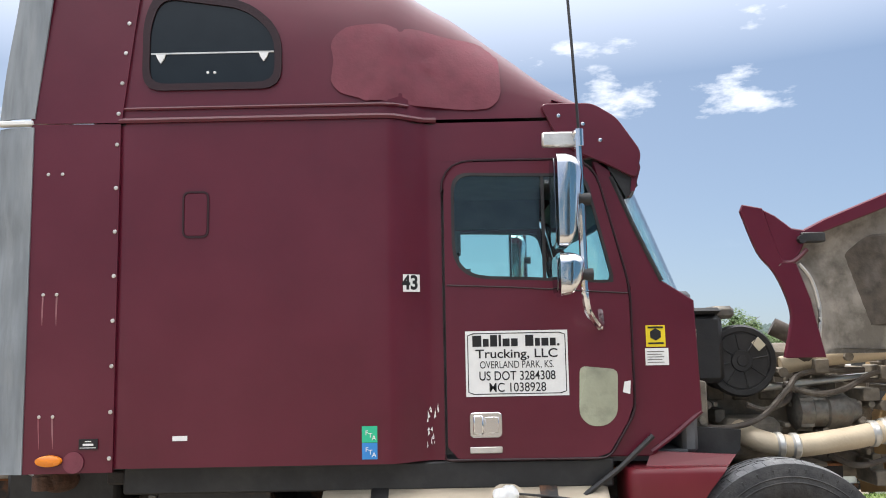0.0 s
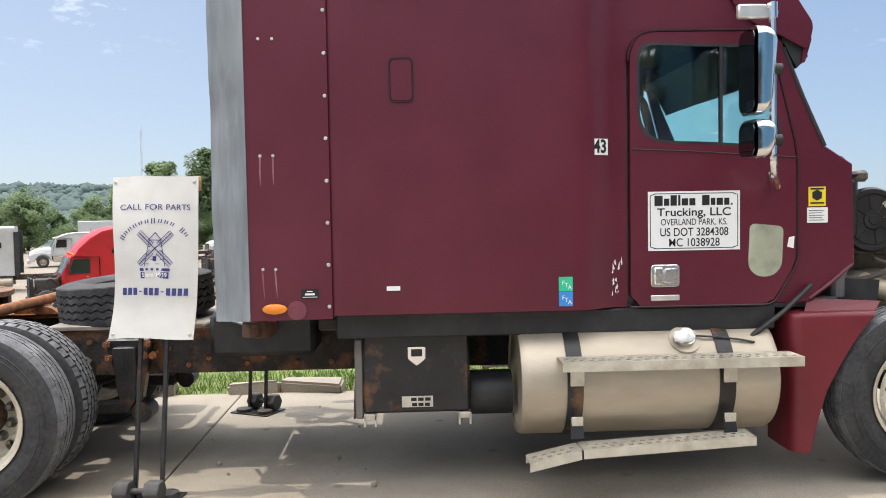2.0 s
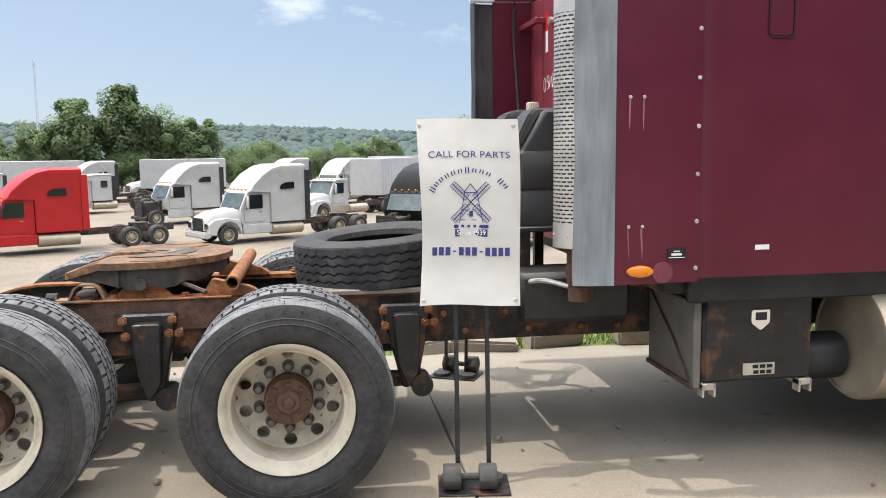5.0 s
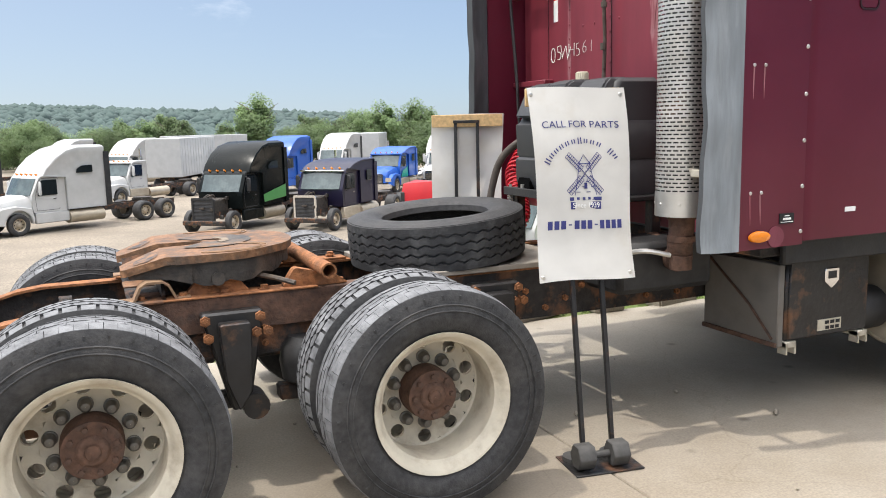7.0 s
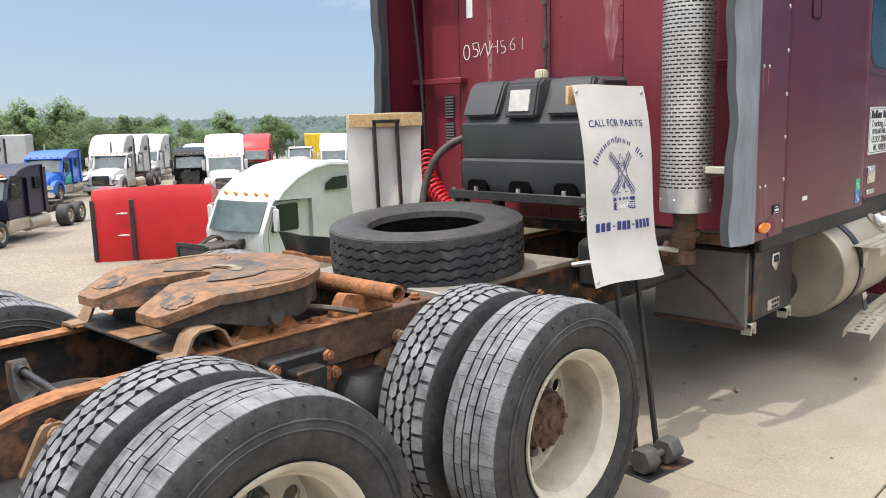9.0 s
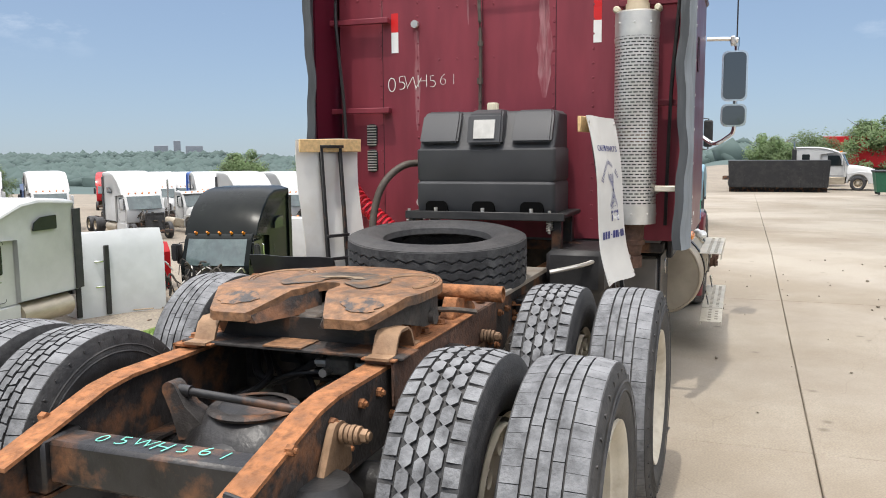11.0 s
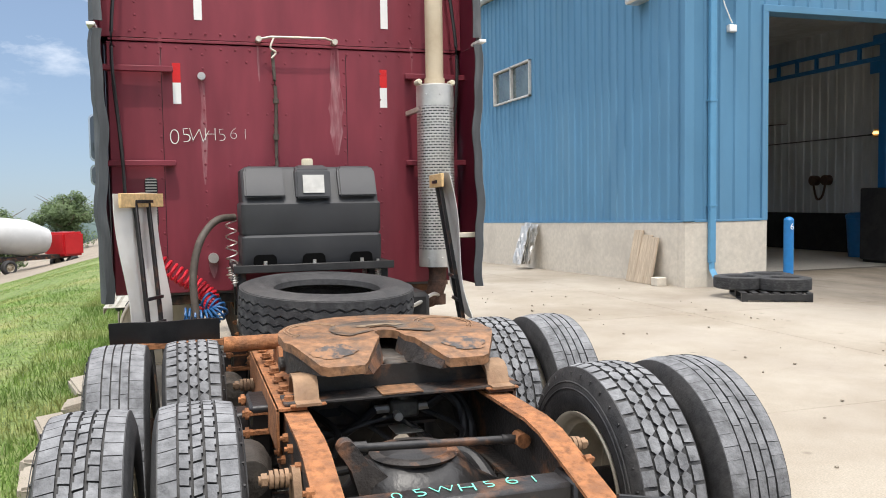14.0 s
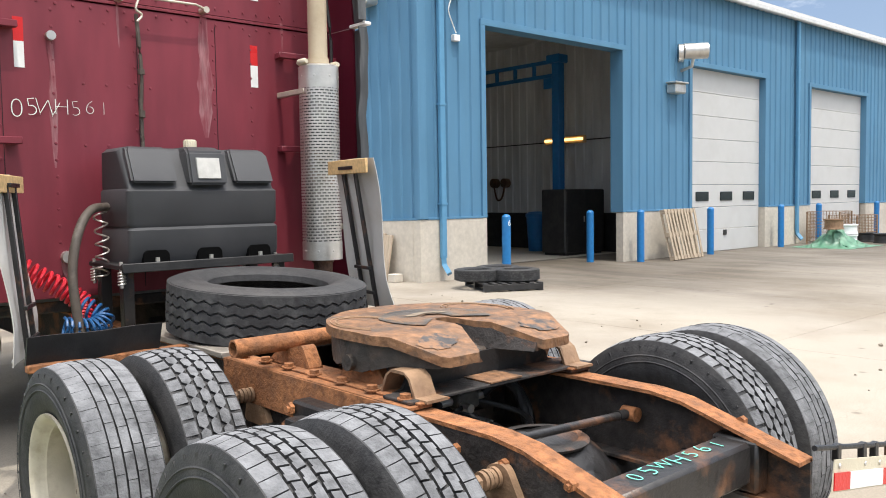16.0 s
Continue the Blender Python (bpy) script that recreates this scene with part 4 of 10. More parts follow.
    for c in range(5):
        s0, s1 = tw * (cuts[c] - 0.5) + (gap / 2 if c else 0), tw * (cuts[c + 1] - 0.5) - (gap / 2 if c < 4 else 0)
        edge = c in (0, 4)
        for i in range(n):
            a = 2 * math.pi * (i + (0.5 if c % 2 else 0)) / n
            step = 2 * math.pi / n
            if pattern == "lug":
                block(a, a + step * (0.84 if edge else 1.12), s0, s1, 0.0, 0.0, 0.0 if edge else 0.22)
            elif pattern == "block":
                if edge:
                    block(a, a + step * 0.985, s0, s1, 0.0005 * (i % 2), 0.01)
                else:
                    block(a, a + step * 0.93, s0, s1, 0.0012 * rng.random(), 0.014 if c == 2 else -0.01, nick=0.005)
            elif pattern == "rib":
                if i % 2 == 0 and not (edge and i % 4):
                    block(a, a + step * (3.985 if edge else 1.97), s0, s1, 0.0006 * (c % 2)) if not edge else [block(a + step * k, a + step * (k + 1) - (0.003 if k == 3 else -0.0001), s0, s1) for k in range(4)]
            else:
                a = step * i
                zig(a, a + step, s0, s1, 0.0075 if i % 2 else -0.0075, c == 0, c == 4)
    return carcass, bm


tyre_data = {}
for key_, kind_, tread_ in (("lug", "lug", TREAD), ("block", "block", TREAD), ("rib", "rib", TREAD), ("spare", "zigzag", TREADDARK)):
    pair = []
    for bm_, mats_ in zip(tyre_mesh(kind_), ([RUBBER], [RUBBER, tread_])):
        o_ = obj("tyre", bm_, mats_, smooth=True)
        pair.append(o_.data)
        bpy.data.objects.remove(o_)
    tyre_data[key_] = pair


def put_tyre(parent, key):
    """A tyre's carcass and its tread under a thing or a wheel."""
    for name, me in zip(("tyre", "tread"), tyre_data[key]):
        t_ = new(name, me)
        t_.parent = parent
        if name == "tread":
            tagged(t_, kind="stuff")


def rim_bm(deep=True):
    """A disc wheel with ten hand holes. The dish faces -y; deep for an outer dual, shallow for a steer wheel."""
    bm = B()
    dish = 0.205 if deep else -0.10
    s = -0.112
    # barrel and flange
    lathe(bm, [(0.12, 0.292), (0.10, 0.272), (-0.06, 0.262), (s + 0.02, 0.272), (s, 0.292), (s - 0.006, 0.302), (s - 0.016, 0.302), (s - 0.012, 0.288), (s + 0.012, 0.271), (-0.082, 0.264), (-0.076, 0.254), (0.0, 0.247), (0.012, 0.251), (0.125, 0.256)], 60, "y")
    yd = s + 0.012 + (dish if deep else -0.035)
    # disc: a ring of ten sectors with a round hole each, and a plain centre
    holes, ro, ri = 10, 0.246, 0.178
    lathe(bm, [(yd - 0.006 if deep else yd + 0.03, 0.256), (yd + 0.001, ro)], 80, "y")
    lathe(bm, [(yd + 0.001, ri), (yd + 0.005, 0.16), (yd + 0.005, 0.09)], 80, "y")
    for h in range(holes):
        a0, a1 = 2 * math.pi * h / holes, 2 * math.pi * (h + 1) / holes
        am, k = (a0 + a1) / 2, 8
        outline = [(ro * math.cos(a0 + (a1 - a0) * i / k), ro * math.sin(a0 + (a1 - a0) * i / k)) for i in range(k + 1)]
        outline += [(ri * math.cos(a1 - (a1 - a0) * i / k), ri * math.sin(a1 - (a1 - a0) * i / k)) for i in range(k + 1)]
        cx, cz = 0.213 * math.cos(am), 0.213 * math.sin(am)
        circle = [(cx + 0.031 * math.cos(2 * math.pi * i / 16), cz + 0.031 * math.sin(2 * math.pi * i / 16)) for i in range(16)]
        n = 28
        o, c = resample(outline, n, cx, cz), resample(circle, n, cx, cz)
        v = [[bm.verts.new((p[0], y_, p[1])) for p in q] for q, y_ in ((o, yd + 0.001), (c, yd + 0.001), (c, yd + 0.016))]
        for q, r_ in ((v[0], v[1]), (v[1], v[2])):
            for i in range(n):
                j = (i + 1) % n
                bm.faces.new((q[i], q[j], r_[j], r_[i]))
    return bm, yd


def make_rim(name, deep, material):
    bm, yd = rim_bm(deep)
    bmesh.ops.remove_doubles(bm, verts=bm.verts[:], dist=0.0012)
    bmesh.ops.recalc_face_normals(bm, faces=bm.faces)
    o_ = obj(name, bm, material, smooth=True)
    me = o_.data
    bpy.data.objects.remove(o_)
    return me, yd


rim_outer, YD_OUT = make_rim("wheel", True, RIM)
rim_steer, YD_STEER = make_rim("wheel", False, RIM)
bm = B()
lathe(bm, [(0.01, 0.029), (-0.004, 0.029), (-0.006, 0.024), (-0.034, 0.0225), (-0.044, 0.015), (-0.046, 0.001)], 14, "y")
o_ = obj("lug_nut", bm, LUG, smooth=True)
lug_data = o_.data
bpy.data.objects.remove(o_)
bm = B()
lathe(bm, [(0.04, 0.113), (-0.05, 0.113), (-0.062, 0.104), (-0.085, 0.1), (-0.088, 0.108), (-0.1, 0.108), (-0.102, 0.1), (-0.102, 0.06), (-0.11, 0.056), (-0.116, 0.045), (-0.114, 0.03), (-0.124, 0.026), (-0.126, 0.0005)], 32, "y")
o_ = obj("hub", bm, HUBRUST, smooth=True)
hub_data = o_.data
bpy.data.objects.remove(o_)
bm = B()
cyl(bm, (0, -0.03, 0), (0, 0.012, 0), 0.012, n=6)
o_ = obj("hub_bolt", bm, HUBRUST, smooth=True)
hub_bolt_data = o_.data
bpy.data.objects.remove(o_)


def wheel(parent, x, y, z, pattern, side, outer=True, steer=False, spin=0.0):
    """A wheel of the truck; side -1 faces -y, +1 faces +y."""
    rim = new("wheel", rim_steer if steer else rim_outer)
    rim.parent = parent
    turn = pose(0, 0, 0, 0, 0, 180 if side > 0 else 0)
    if not outer:
        turn = pose(0, 0, 0, 0, 0, 0 if side > 0 else 180)
    rim.matrix_local = Matrix.Translation((x, y, z)) @ turn @ pose(0, 0, 0, 0, spin, 0)
    put_tyre(rim, pattern)
    if outer:
        h_ = new("hub", hub_data)
        h_.parent = rim
        yd = YD_STEER if steer else YD_OUT
        h_.location = (0, yd - 0.005, 0)
        for i in range(8):
            a = 2 * math.pi * i / 8
            l_ = new("hub_bolt", hub_bolt_data)
            l_.parent = rim
            l_.location = (0.085 * math.cos(a), yd - 0.095, 0.085 * math.sin(a))
        for i in range(10):
            a = 2 * math.pi * (i + 0.5) / 10
            l_ = new("lug_nut", lug_data)
            l_.parent = rim
            l_.location = (0.146 * math.cos(a), yd, 0.146 * math.sin(a))
    return rim

# ---- the maroon sleeper truck ----
truck = thing("semi_truck", "maroon sleeper-cab semi truck with its hood tilted open, parked on concrete", "truck")
T = truck


def side_y(x):
    return -1.235 + 0.11 * smooth_step(3.2, 3.42, x) + 0.07 * smooth_step(4.38, 4.72, x)


def both(fn):
    for s in (-1, 1):
        fn(s)


def flip(bm, s):
    """Mirror a part that was built on the -y side."""
    if s > 0:
        bmesh.ops.scale(bm, vec=(1, -1, 1), verts=bm.verts)
        bmesh.ops.reverse_faces(bm, faces=bm.faces)
    return bm


# sleeper sides
def sleeper_side(s):
    bm = B()
    xs = [1.885, 1.92, 1.96, 2.1, 2.4, 2.7, 3.0, 3.12, 3.2] + [3.2 + 0.027 * i for i in range(1, 9)] + [3.468]
    secs = []
    for x in xs:
        y = side_y(x) + (0.012 if x < 1.9 else 0)
        zt = 2.672
        secs.append([(x, y, 1.0), (x, y, 1.5), (x, y, 2.1), (x, y, zt), (x, y + 0.04, zt), (x, y + 0.04, 1.0)])
    loft(bm, secs, close=True)
    part("sleeper_side", flip(bm, s), MAROON, T, "maroon painted sleeper side panel")


both(sleeper_side)


def cab_side(s):
    bm = B()
    prism(bm, [(3.468, 2.672), (3.468, 2.475), (4.225, 2.475), (4.36, 2.475), (4.3, 2.60), (4.22, 2.672)], "y", -1.125, -1.085)
    prism(bm, [(4.235, 2.46), (4.315, 2.46), (4.335, 2.34), (4.545, 1.86), (4.71, 1.75), (4.725, 1.2), (4.47, 1.0), (4.265, 1.0), (4.395, 1.22), (4.395, 1.82)], "y", -1.12, -1.07, bevel=0.006)
    prism(bm, [(3.468, 2.476), (3.468, 2.33), (3.49, 2.33), (3.6, 2.44), (3.64, 2.476)], "y", -1.124, -1.104)
    # swage line and arch lip above the wheel
    tube(bm, [(4.47, -1.12, 1.02), (4.58, -1.125, 1.1), (4.72, -1.11, 1.21)], 0.012, 6)
    part("cowl_side", flip(bm, s), MAROON, T)


both(cab_side)

DOOR = corner_poly([(3.482, 1.0), (4.25, 1.0), (4.385, 1.22), (4.385, 1.82), (4.225, 2.462), (3.482, 2.462)], [0.02, 0.05, 0.05, 0.1, 0.14, 0.16])
HOLE = corner_poly([(3.525, 1.885), (3.9, 1.87), (4.315, 1.845), (4.19, 2.385), (3.525, 2.405)], [0.17, 0.02, 0.03, 0.07, 0.09])


def cab_door(s):
    bm = B()
    ring_plate(bm, DOOR, HOLE, "y", -1.148, -1.10, 96)
    door = part("door", flip(bm, s), MAROON, T, "maroon cab door")
    bm = B()
    ring_plate(bm, corner_poly([(3.519, 1.879), (3.9, 1.864), (4.322, 1.839), (4.195, 2.391), (3.519, 2.411)], [0.17, 0.02, 0.03, 0.07, 0.09]), corner_poly([(3.534, 1.894), (3.9, 1.879), (4.306, 1.854), (4.184, 2.376), (3.534, 2.396)], [0.165, 0.02, 0.03, 0.07, 0.09]), "y", -1.149, -1.12, 96)
    box(bm, 3.968, 3.984, -1.146, -1.122, 1.87, 2.385)
    part("window_seal", flip(bm, s), BLACK, door)
    bm = B()
    prism(bm, corner_poly([(3.53, 1.89), (4.308, 1.852), (4.187, 2.38), (3.53, 2.4)], [0.16, 0.03, 0.07, 0.08]), "y", -1.137, -1.132)
    pane = part("pane", flip(bm, s), WINGLASS, door, "green-tinted side glass", False)
    pane.visible_shadow = False
    bm = B()
    tube(bm, [(p[0], -1.149, p[1]) for p in corner_poly([(3.47, 1.0), (4.26, 0.998), (4.392, 1.215), (4.392, 1.82), (4.23, 2.47), (3.47, 2.47)], [0.02, 0.05, 0.05, 0.1, 0.14, 0.16])] , 0.006, 5)
    tube(bm, [(3.49, -1.15, 1.845), (3.8, -1.15, 1.83), (4.38, -1.15, 1.79)], 0.004, 5)
    part("door_seam", flip(bm, s), MAROON_TRIM, door)
    bm = B()
    prism(bm, rounded(3.588, 3.745, 1.105, 1.225, 0.02), "y", -1.158, -1.146, bevel=0.003)
    box(bm, 3.605, 3.655, -1.166, -1.152, 1.118, 1.212, 0.008)
    box(bm, 3.66, 3.73, -1.161, -1.152, 1.125, 1.205, 0.004)
    part("door_handle", flip(bm, s), CHROME, door, "chrome paddle door handle")
    bm = B()
    box(bm, 3.588, 3.745, -1.156, -1.147, 1.03, 1.062, 0.004)
    part("badge", flip(bm, s), GALV, door, "small metal name badge")
    bm = B()
    prism(bm, corner_poly([(4.12, 1.2), (4.17, 1.15), (4.25, 1.15), (4.305, 1.2), (4.315, 1.42), (4.13, 1.44)], 0.035), "y", -1.152, -1.147)
    part("peep_window", flip(bm, s), mat("peep_glass", (0.36, 0.37, 0.27), 0.25, 0, 0.2, 5, stain=(0.16, 0.17, 0.13), stain_scale=7, coat=0.5), door, "dusty lower peep window")
    return door


doors = [cab_door(s) for s in (-1, 1)]


# the high roof: superellipse sections
ROOF_H = ((1.72, 3.95), (2.2, 3.93), (2.6, 3.82), (2.95, 3.69), (3.27, 3.545), (3.55, 3.385), (3.85, 3.155), (4.1, 2.92), (4.3, 2.74))


def roof_section(x, k=28):
    h = interp(ROOF_H, x) - 2.69
    w = -side_y(x)
    n = 4.2 if x < 3.2 else 4.2 - 1.2 * smooth_step(3.2, 4.1, x)
    pts = []
    for i in range(k + 1):
        a = math.pi * i / k
        c, s_ = math.cos(a), math.sin(a)
        pts.append((x, -w * math.copysign(abs(c) ** (2 / n), c), 2.69 + h * abs(s_) ** (2 / n)))
    return pts


bm = B()
loft(bm, [roof_section(1.74 + 0.0853 * i) for i in range(31)])
part("roof_cap", bm, MAROON, T, "tall maroon aerodynamic roof cap")
bm = B()
prism(bm, [(p[1], p[2]) for p in roof_section(1.74)], "x", 1.735, 1.755)
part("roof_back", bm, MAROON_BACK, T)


def roof_ledge(s):
    bm = B()
    pts = []
    for i in range(24):
        x = 1.885 + i * 0.068
        pts.append((x, side_y(x) - 0.006, 2.685 + 0.05 * smooth_step(3.2, 3.4, x) * 0))
    tube(bm, pts, 0.014, 6)
    tube(bm, [(p[0], p[1] + 0.0, p[2] + 0.06) for p in pts[:-2]], 0.008, 6)
    part("roof_ledge", flip(bm, s), MAROON, T)
    bm = B()
    tube(bm, [(p[0], p[1] + 0.012, p[2] - 0.017) for p in pts], 0.006, 5)
    part("ledge_gap", flip(bm, s), MAROON_TRIM, T)


both(roof_ledge)


def roof_window(s):
    out = corner_poly([(1.995, 2.835), (2.69, 2.835), (2.69, 3.14), (2.52, 3.29), (2.06, 3.36), (1.995, 3.2)], [0.1, 0.1, 0.13, 0.1, 0.1, 0.1])
    inn = corner_poly([(2.03, 2.87), (2.655, 2.87), (2.655, 3.12), (2.5, 3.25), (2.085, 3.315), (2.03, 3.17)], [0.08, 0.08, 0.11, 0.08, 0.08, 0.08])
    bm = B()
    ring_plate(bm, out, inn, "y", -1.246, -1.21, 72)
    w = part("roof_window", flip(bm, s), MAROON_TRIM, T, "dark sleeper vent window")
    bm = B()
    prism(bm, inn, "y", -1.236, -1.228)
    part("pane", flip(bm, s), DARKGLASS, w, "", False)
    bm = B()
    box(bm, 2.035, 2.65, -1.241, -1.236, 3.022, 3.03)
    part("window_bar", flip(bm, s), GALV, w)
    bm = B()
    for x in (2.06, 2.575):
        bm = B()
        prism(bm, [(x, 3.02), (x + 0.05, 3.02), (x + 0.04, 2.995), (x + 0.025, 2.975), (x + 0.012, 2.995)], "y", -1.246, -1.237)
        part("window_clip", flip(bm, s), WHITE, w)
    for x in (2.32, 2.355):
        bm = B()
        dome(bm, (x, -1.237, 2.925), 0.008)
        part("window_screw", flip(bm, s), WHITE, w)


both(roof_window)

bm = B()
out = []
for i in range(40):
    a = 2 * math.pi * i / 40
    px = 3.36 + 0.42 * math.copysign(abs(math.cos(a)) ** 0.45, math.cos(a))
    pz = 2.985 + 0.20 * math.copysign(abs(math.sin(a)) ** 0.45, math.sin(a)) - 0.12 * max(0, px - 3.3)
    jag = 0.012 * noise.noise((px * 9, pz * 9, 3)) + 0.01 * noise.noise((px * 30, pz * 30, 1))
    out.append((px + jag, pz + jag - 0.02))
c0 = bm.verts.new((3.36, 0, 2.98))
ring = [bm.verts.new((px, 0, pz)) for px, pz in out]
rows_ = [ring] + [[bm.verts.new((3.36 + (px - 3.36) * q, 0, 2.98 + (pz - 2.98) * q)) for px, pz in out] for q in (0.86, 0.72, 0.58, 0.44, 0.3, 0.15)]
for a_, b_ in zip(rows_, rows_[1:]):
    for i in range(40):
        j = (i + 1) % 40
        bm.faces.new((a_[i], a_[j], b_[j], b_[i]))
for i in range(40):
    bm.faces.new((rows_[-1][i], rows_[-1][(i + 1) % 40], c0))
for v in bm.verts:
    x, z = v.co.x, v.co.z
    h, w = interp(ROOF_H, x) - 2.69, -side_y(x)
    n = 4.2 if x < 3.2 else 4.2 - 1.2 * smooth_step(3.2, 4.1, x)
    t = near((z - 2.69) / h, 0, 0.999)
    v.co.y = -w * (1 - t ** n) ** (1 / n) - 0.009
part("faded_patch", bm, FADED, T, "chalky patch where a decal was removed")

# sun visor over the windscreen
bm = B()
secs = []
for i in range(17):
    y = -1.13 + 2.26 * i / 16
    e = (y / 1.13) ** 2
    secs.append([(4.1 - 0.06 * e, y, 2.80 - 0.02 * e), (4.3 - 0.07 * e, y, 2.745 - 0.02 * e), (4.44 - 0.08 * e, y, 2.66 - 0.03 * e), (4.56 - 0.1 * e, y, 2.52 - 0.02 * e), (4.575 - 0.1 * e, y, 2.42), (4.52 - 0.08 * e, y, 2.30),
                 (4.50 - 0.08 * e, y, 2.30), (4.535 - 0.1 * e, y, 2.43), (4.42 - 0.08 * e, y, 2.6), (4.2, y, 2.7)])
loft(bm, secs, close=True)
visor = part("sun_visor", bm, MAROON, T, "maroon exterior sun visor")
both(lambda s: part("visor_wing", flip((lambda b: (prism(b, corner_poly([(3.975, 2.755), (4.24, 2.755), (4.36, 2.68), (4.48, 2.5), (4.45, 2.36), (4.30, 2.44), (4.16, 2.5), (4.06, 2.58)], 0.04), "y", -1.15, -1.125, bevel=0.004), b)[1])(B()), s), MAROON, visor))
for x, z in ((4.07, 2.69), (4.19, 2.645), (4.275, 2.56)):
    bm = B()
    dome(bm, (x, -1.152, z), 0.012)
    part("rivet", bm, CHROME, visor)
for i in range(5):
    bm = B()
    cyl(bm, (4.4, -0.7 + 0.35 * i, 2.69), (4.43, -0.7 + 0.35 * i, 2.75), 0.04, 0.025, n=10)
    part("marker_lamp", bm, AMBER, visor)
bm = B()
prism(bm, [(4.2, 2.5), (4.42, 2.5), (4.46, 2.33), (4.4, 2.27), (4.33, 2.4)], "y", -1.12, 1.12)
part("visor_shade", bm, BLACK, visor)

# windscreen and its frame
bm = B()
secs = []
for i in range(25):
    y = -1.10 + 2.20 * i / 24
    b = 0.25 * (1 - abs(y / 1.10) ** 3.5)
    secs.append([(4.32 + b, y, 2.40), (4.44 + b, y, 2.1), (4.555 + b, y, 1.81), (4.545 + b, y, 1.805), (4.43 + b, y, 2.095), (4.31 + b, y, 2.395)])
loft(bm, secs, close=True)
ws = part("windscreen", bm, WINGLASS, T, "green-tinted windscreen")
ws.visible_shadow = False
for s in (-1, 1):
    bm = B()
    tube(bm, [(4.325, -1.115, 2.38), (4.44, -1.118, 2.1), (4.555, -1.118, 1.85)], 0.012, 6)
    part("windscreen_seal", flip(bm, s), BLACK, T)

# cab structure behind the skins
bm = B()
box(bm, 1.78, 4.66, -1.06, 1.06, 0.97, 1.02)
box(bm, 4.64, 4.72, -1.05, 1.05, 1.0, 1.80, 0.02)
part("cab_floor", bm, DUST, T)
bm = B()
box(bm, 3.40, 3.44, -1.08, -0.35, 1.02, 2.6)
box(bm, 3.40, 3.44, 0.35, 1.08, 1.02, 2.6)
box(bm, 1.9, 4.28, -1.08, 1.08, 2.64, 2.67)
for y in (-1.084, 1.06):
    box(bm, 3.44, 4.2, y, y + 0.024, 2.42, 2.64)
    box(bm, 3.44, 3.51, y, y + 0.024, 1.02, 2.42)
part("cab_lining", bm, DUST, T)
bm = B()
box(bm, 4.25, 4.66, -1.02, 1.02, 1.5, 1.84, 0.05, seg=2)
box(bm, 4.0, 4.3, -0.3, 0.3, 1.02, 1.5, 0.05)
dash = part("dashboard", bm, DUST, T)
bm = B()
tube(bm, [(4.13 + 0.09 * math.cos(a), 0.55 + 0.22 * math.sin(a), 1.80 + 0.19 * math.cos(a)) for a in [2 * math.pi * i / 28 for i in range(29)]], 0.014, 8)
cyl(bm, (4.13, 0.55, 1.8), (4.4, 0.55, 1.65), 0.03, n=10)
box(bm, 4.11, 4.15, 0.36, 0.74, 1.785, 1.815)
part("steering_wheel", bm, BLACK, dash)
for y in (-0.55, 0.55):
    bm = B()
    box(bm, 3.55, 4.0, y - 0.25, y + 0.25, 1.25, 1.48, 0.06, seg=2)
    vs = box(bm, 3.47, 3.62, y - 0.25, y + 0.25, 1.4, 2.02, 0.06, seg=2)
    vs2 = box(bm, 3.46, 3.57, y - 0.14, y + 0.14, 2.02, 2.22, 0.04, seg=2)
    box(bm, 3.6, 3.95, y - 0.15, y + 0.15, 1.02, 1.26)
    part("seat", bm, DUST, T, "grey cloth cab seat")

# back wall with its rivets and stains
bm = B()
box(bm, 1.735, 1.765, -1.20, 1.20, 0.99, 2.66, 0.004)
box(bm, 1.7285, 1.736, -1.19, 1.19, 2.666, 2.684, 0.002)
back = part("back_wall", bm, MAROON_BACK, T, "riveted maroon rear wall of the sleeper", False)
bm = B()
for y in (0.88, 0.60, 0.14, -0.36, -0.62):
    for i in range(17):
        dome(bm, (1.735, y, 1.12 + i * 0.092), 0.009, (-1, 0, 0))
for z in (2.63, 2.73):
    for i in range(25):
        dome(bm, (1.733, -1.15 + 2.3 * i / 24, z), 0.009, (-1, 0, 0))
for i in range(12):
    dome(bm, (1.735, 0.05 + 0.13 * (i % 4), 2.55 - 0.35 * (i // 4)), 0.009, (-1, 0, 0))
for y in (1.02, -0.85):
    for i in range(14):
        dome(bm, (1.735, y, 2.75 + i * 0.085), 0.009, (-1, 0, 0))
tagged(part("riveting", bm, MAROON_BACK, back), kind="stuff")
bm = B()
for y0, z0, z1 in ((0.14, 1.02, 2.62), (-0.36, 1.02, 2.62), (0.88, 1.02, 2.62)):
    box(bm, 1.7325, 1.737, y0 - 0.017, y0 - 0.013, z0, z1)
part("panel_seam", bm, MAROON_TRIM, back, "", False)

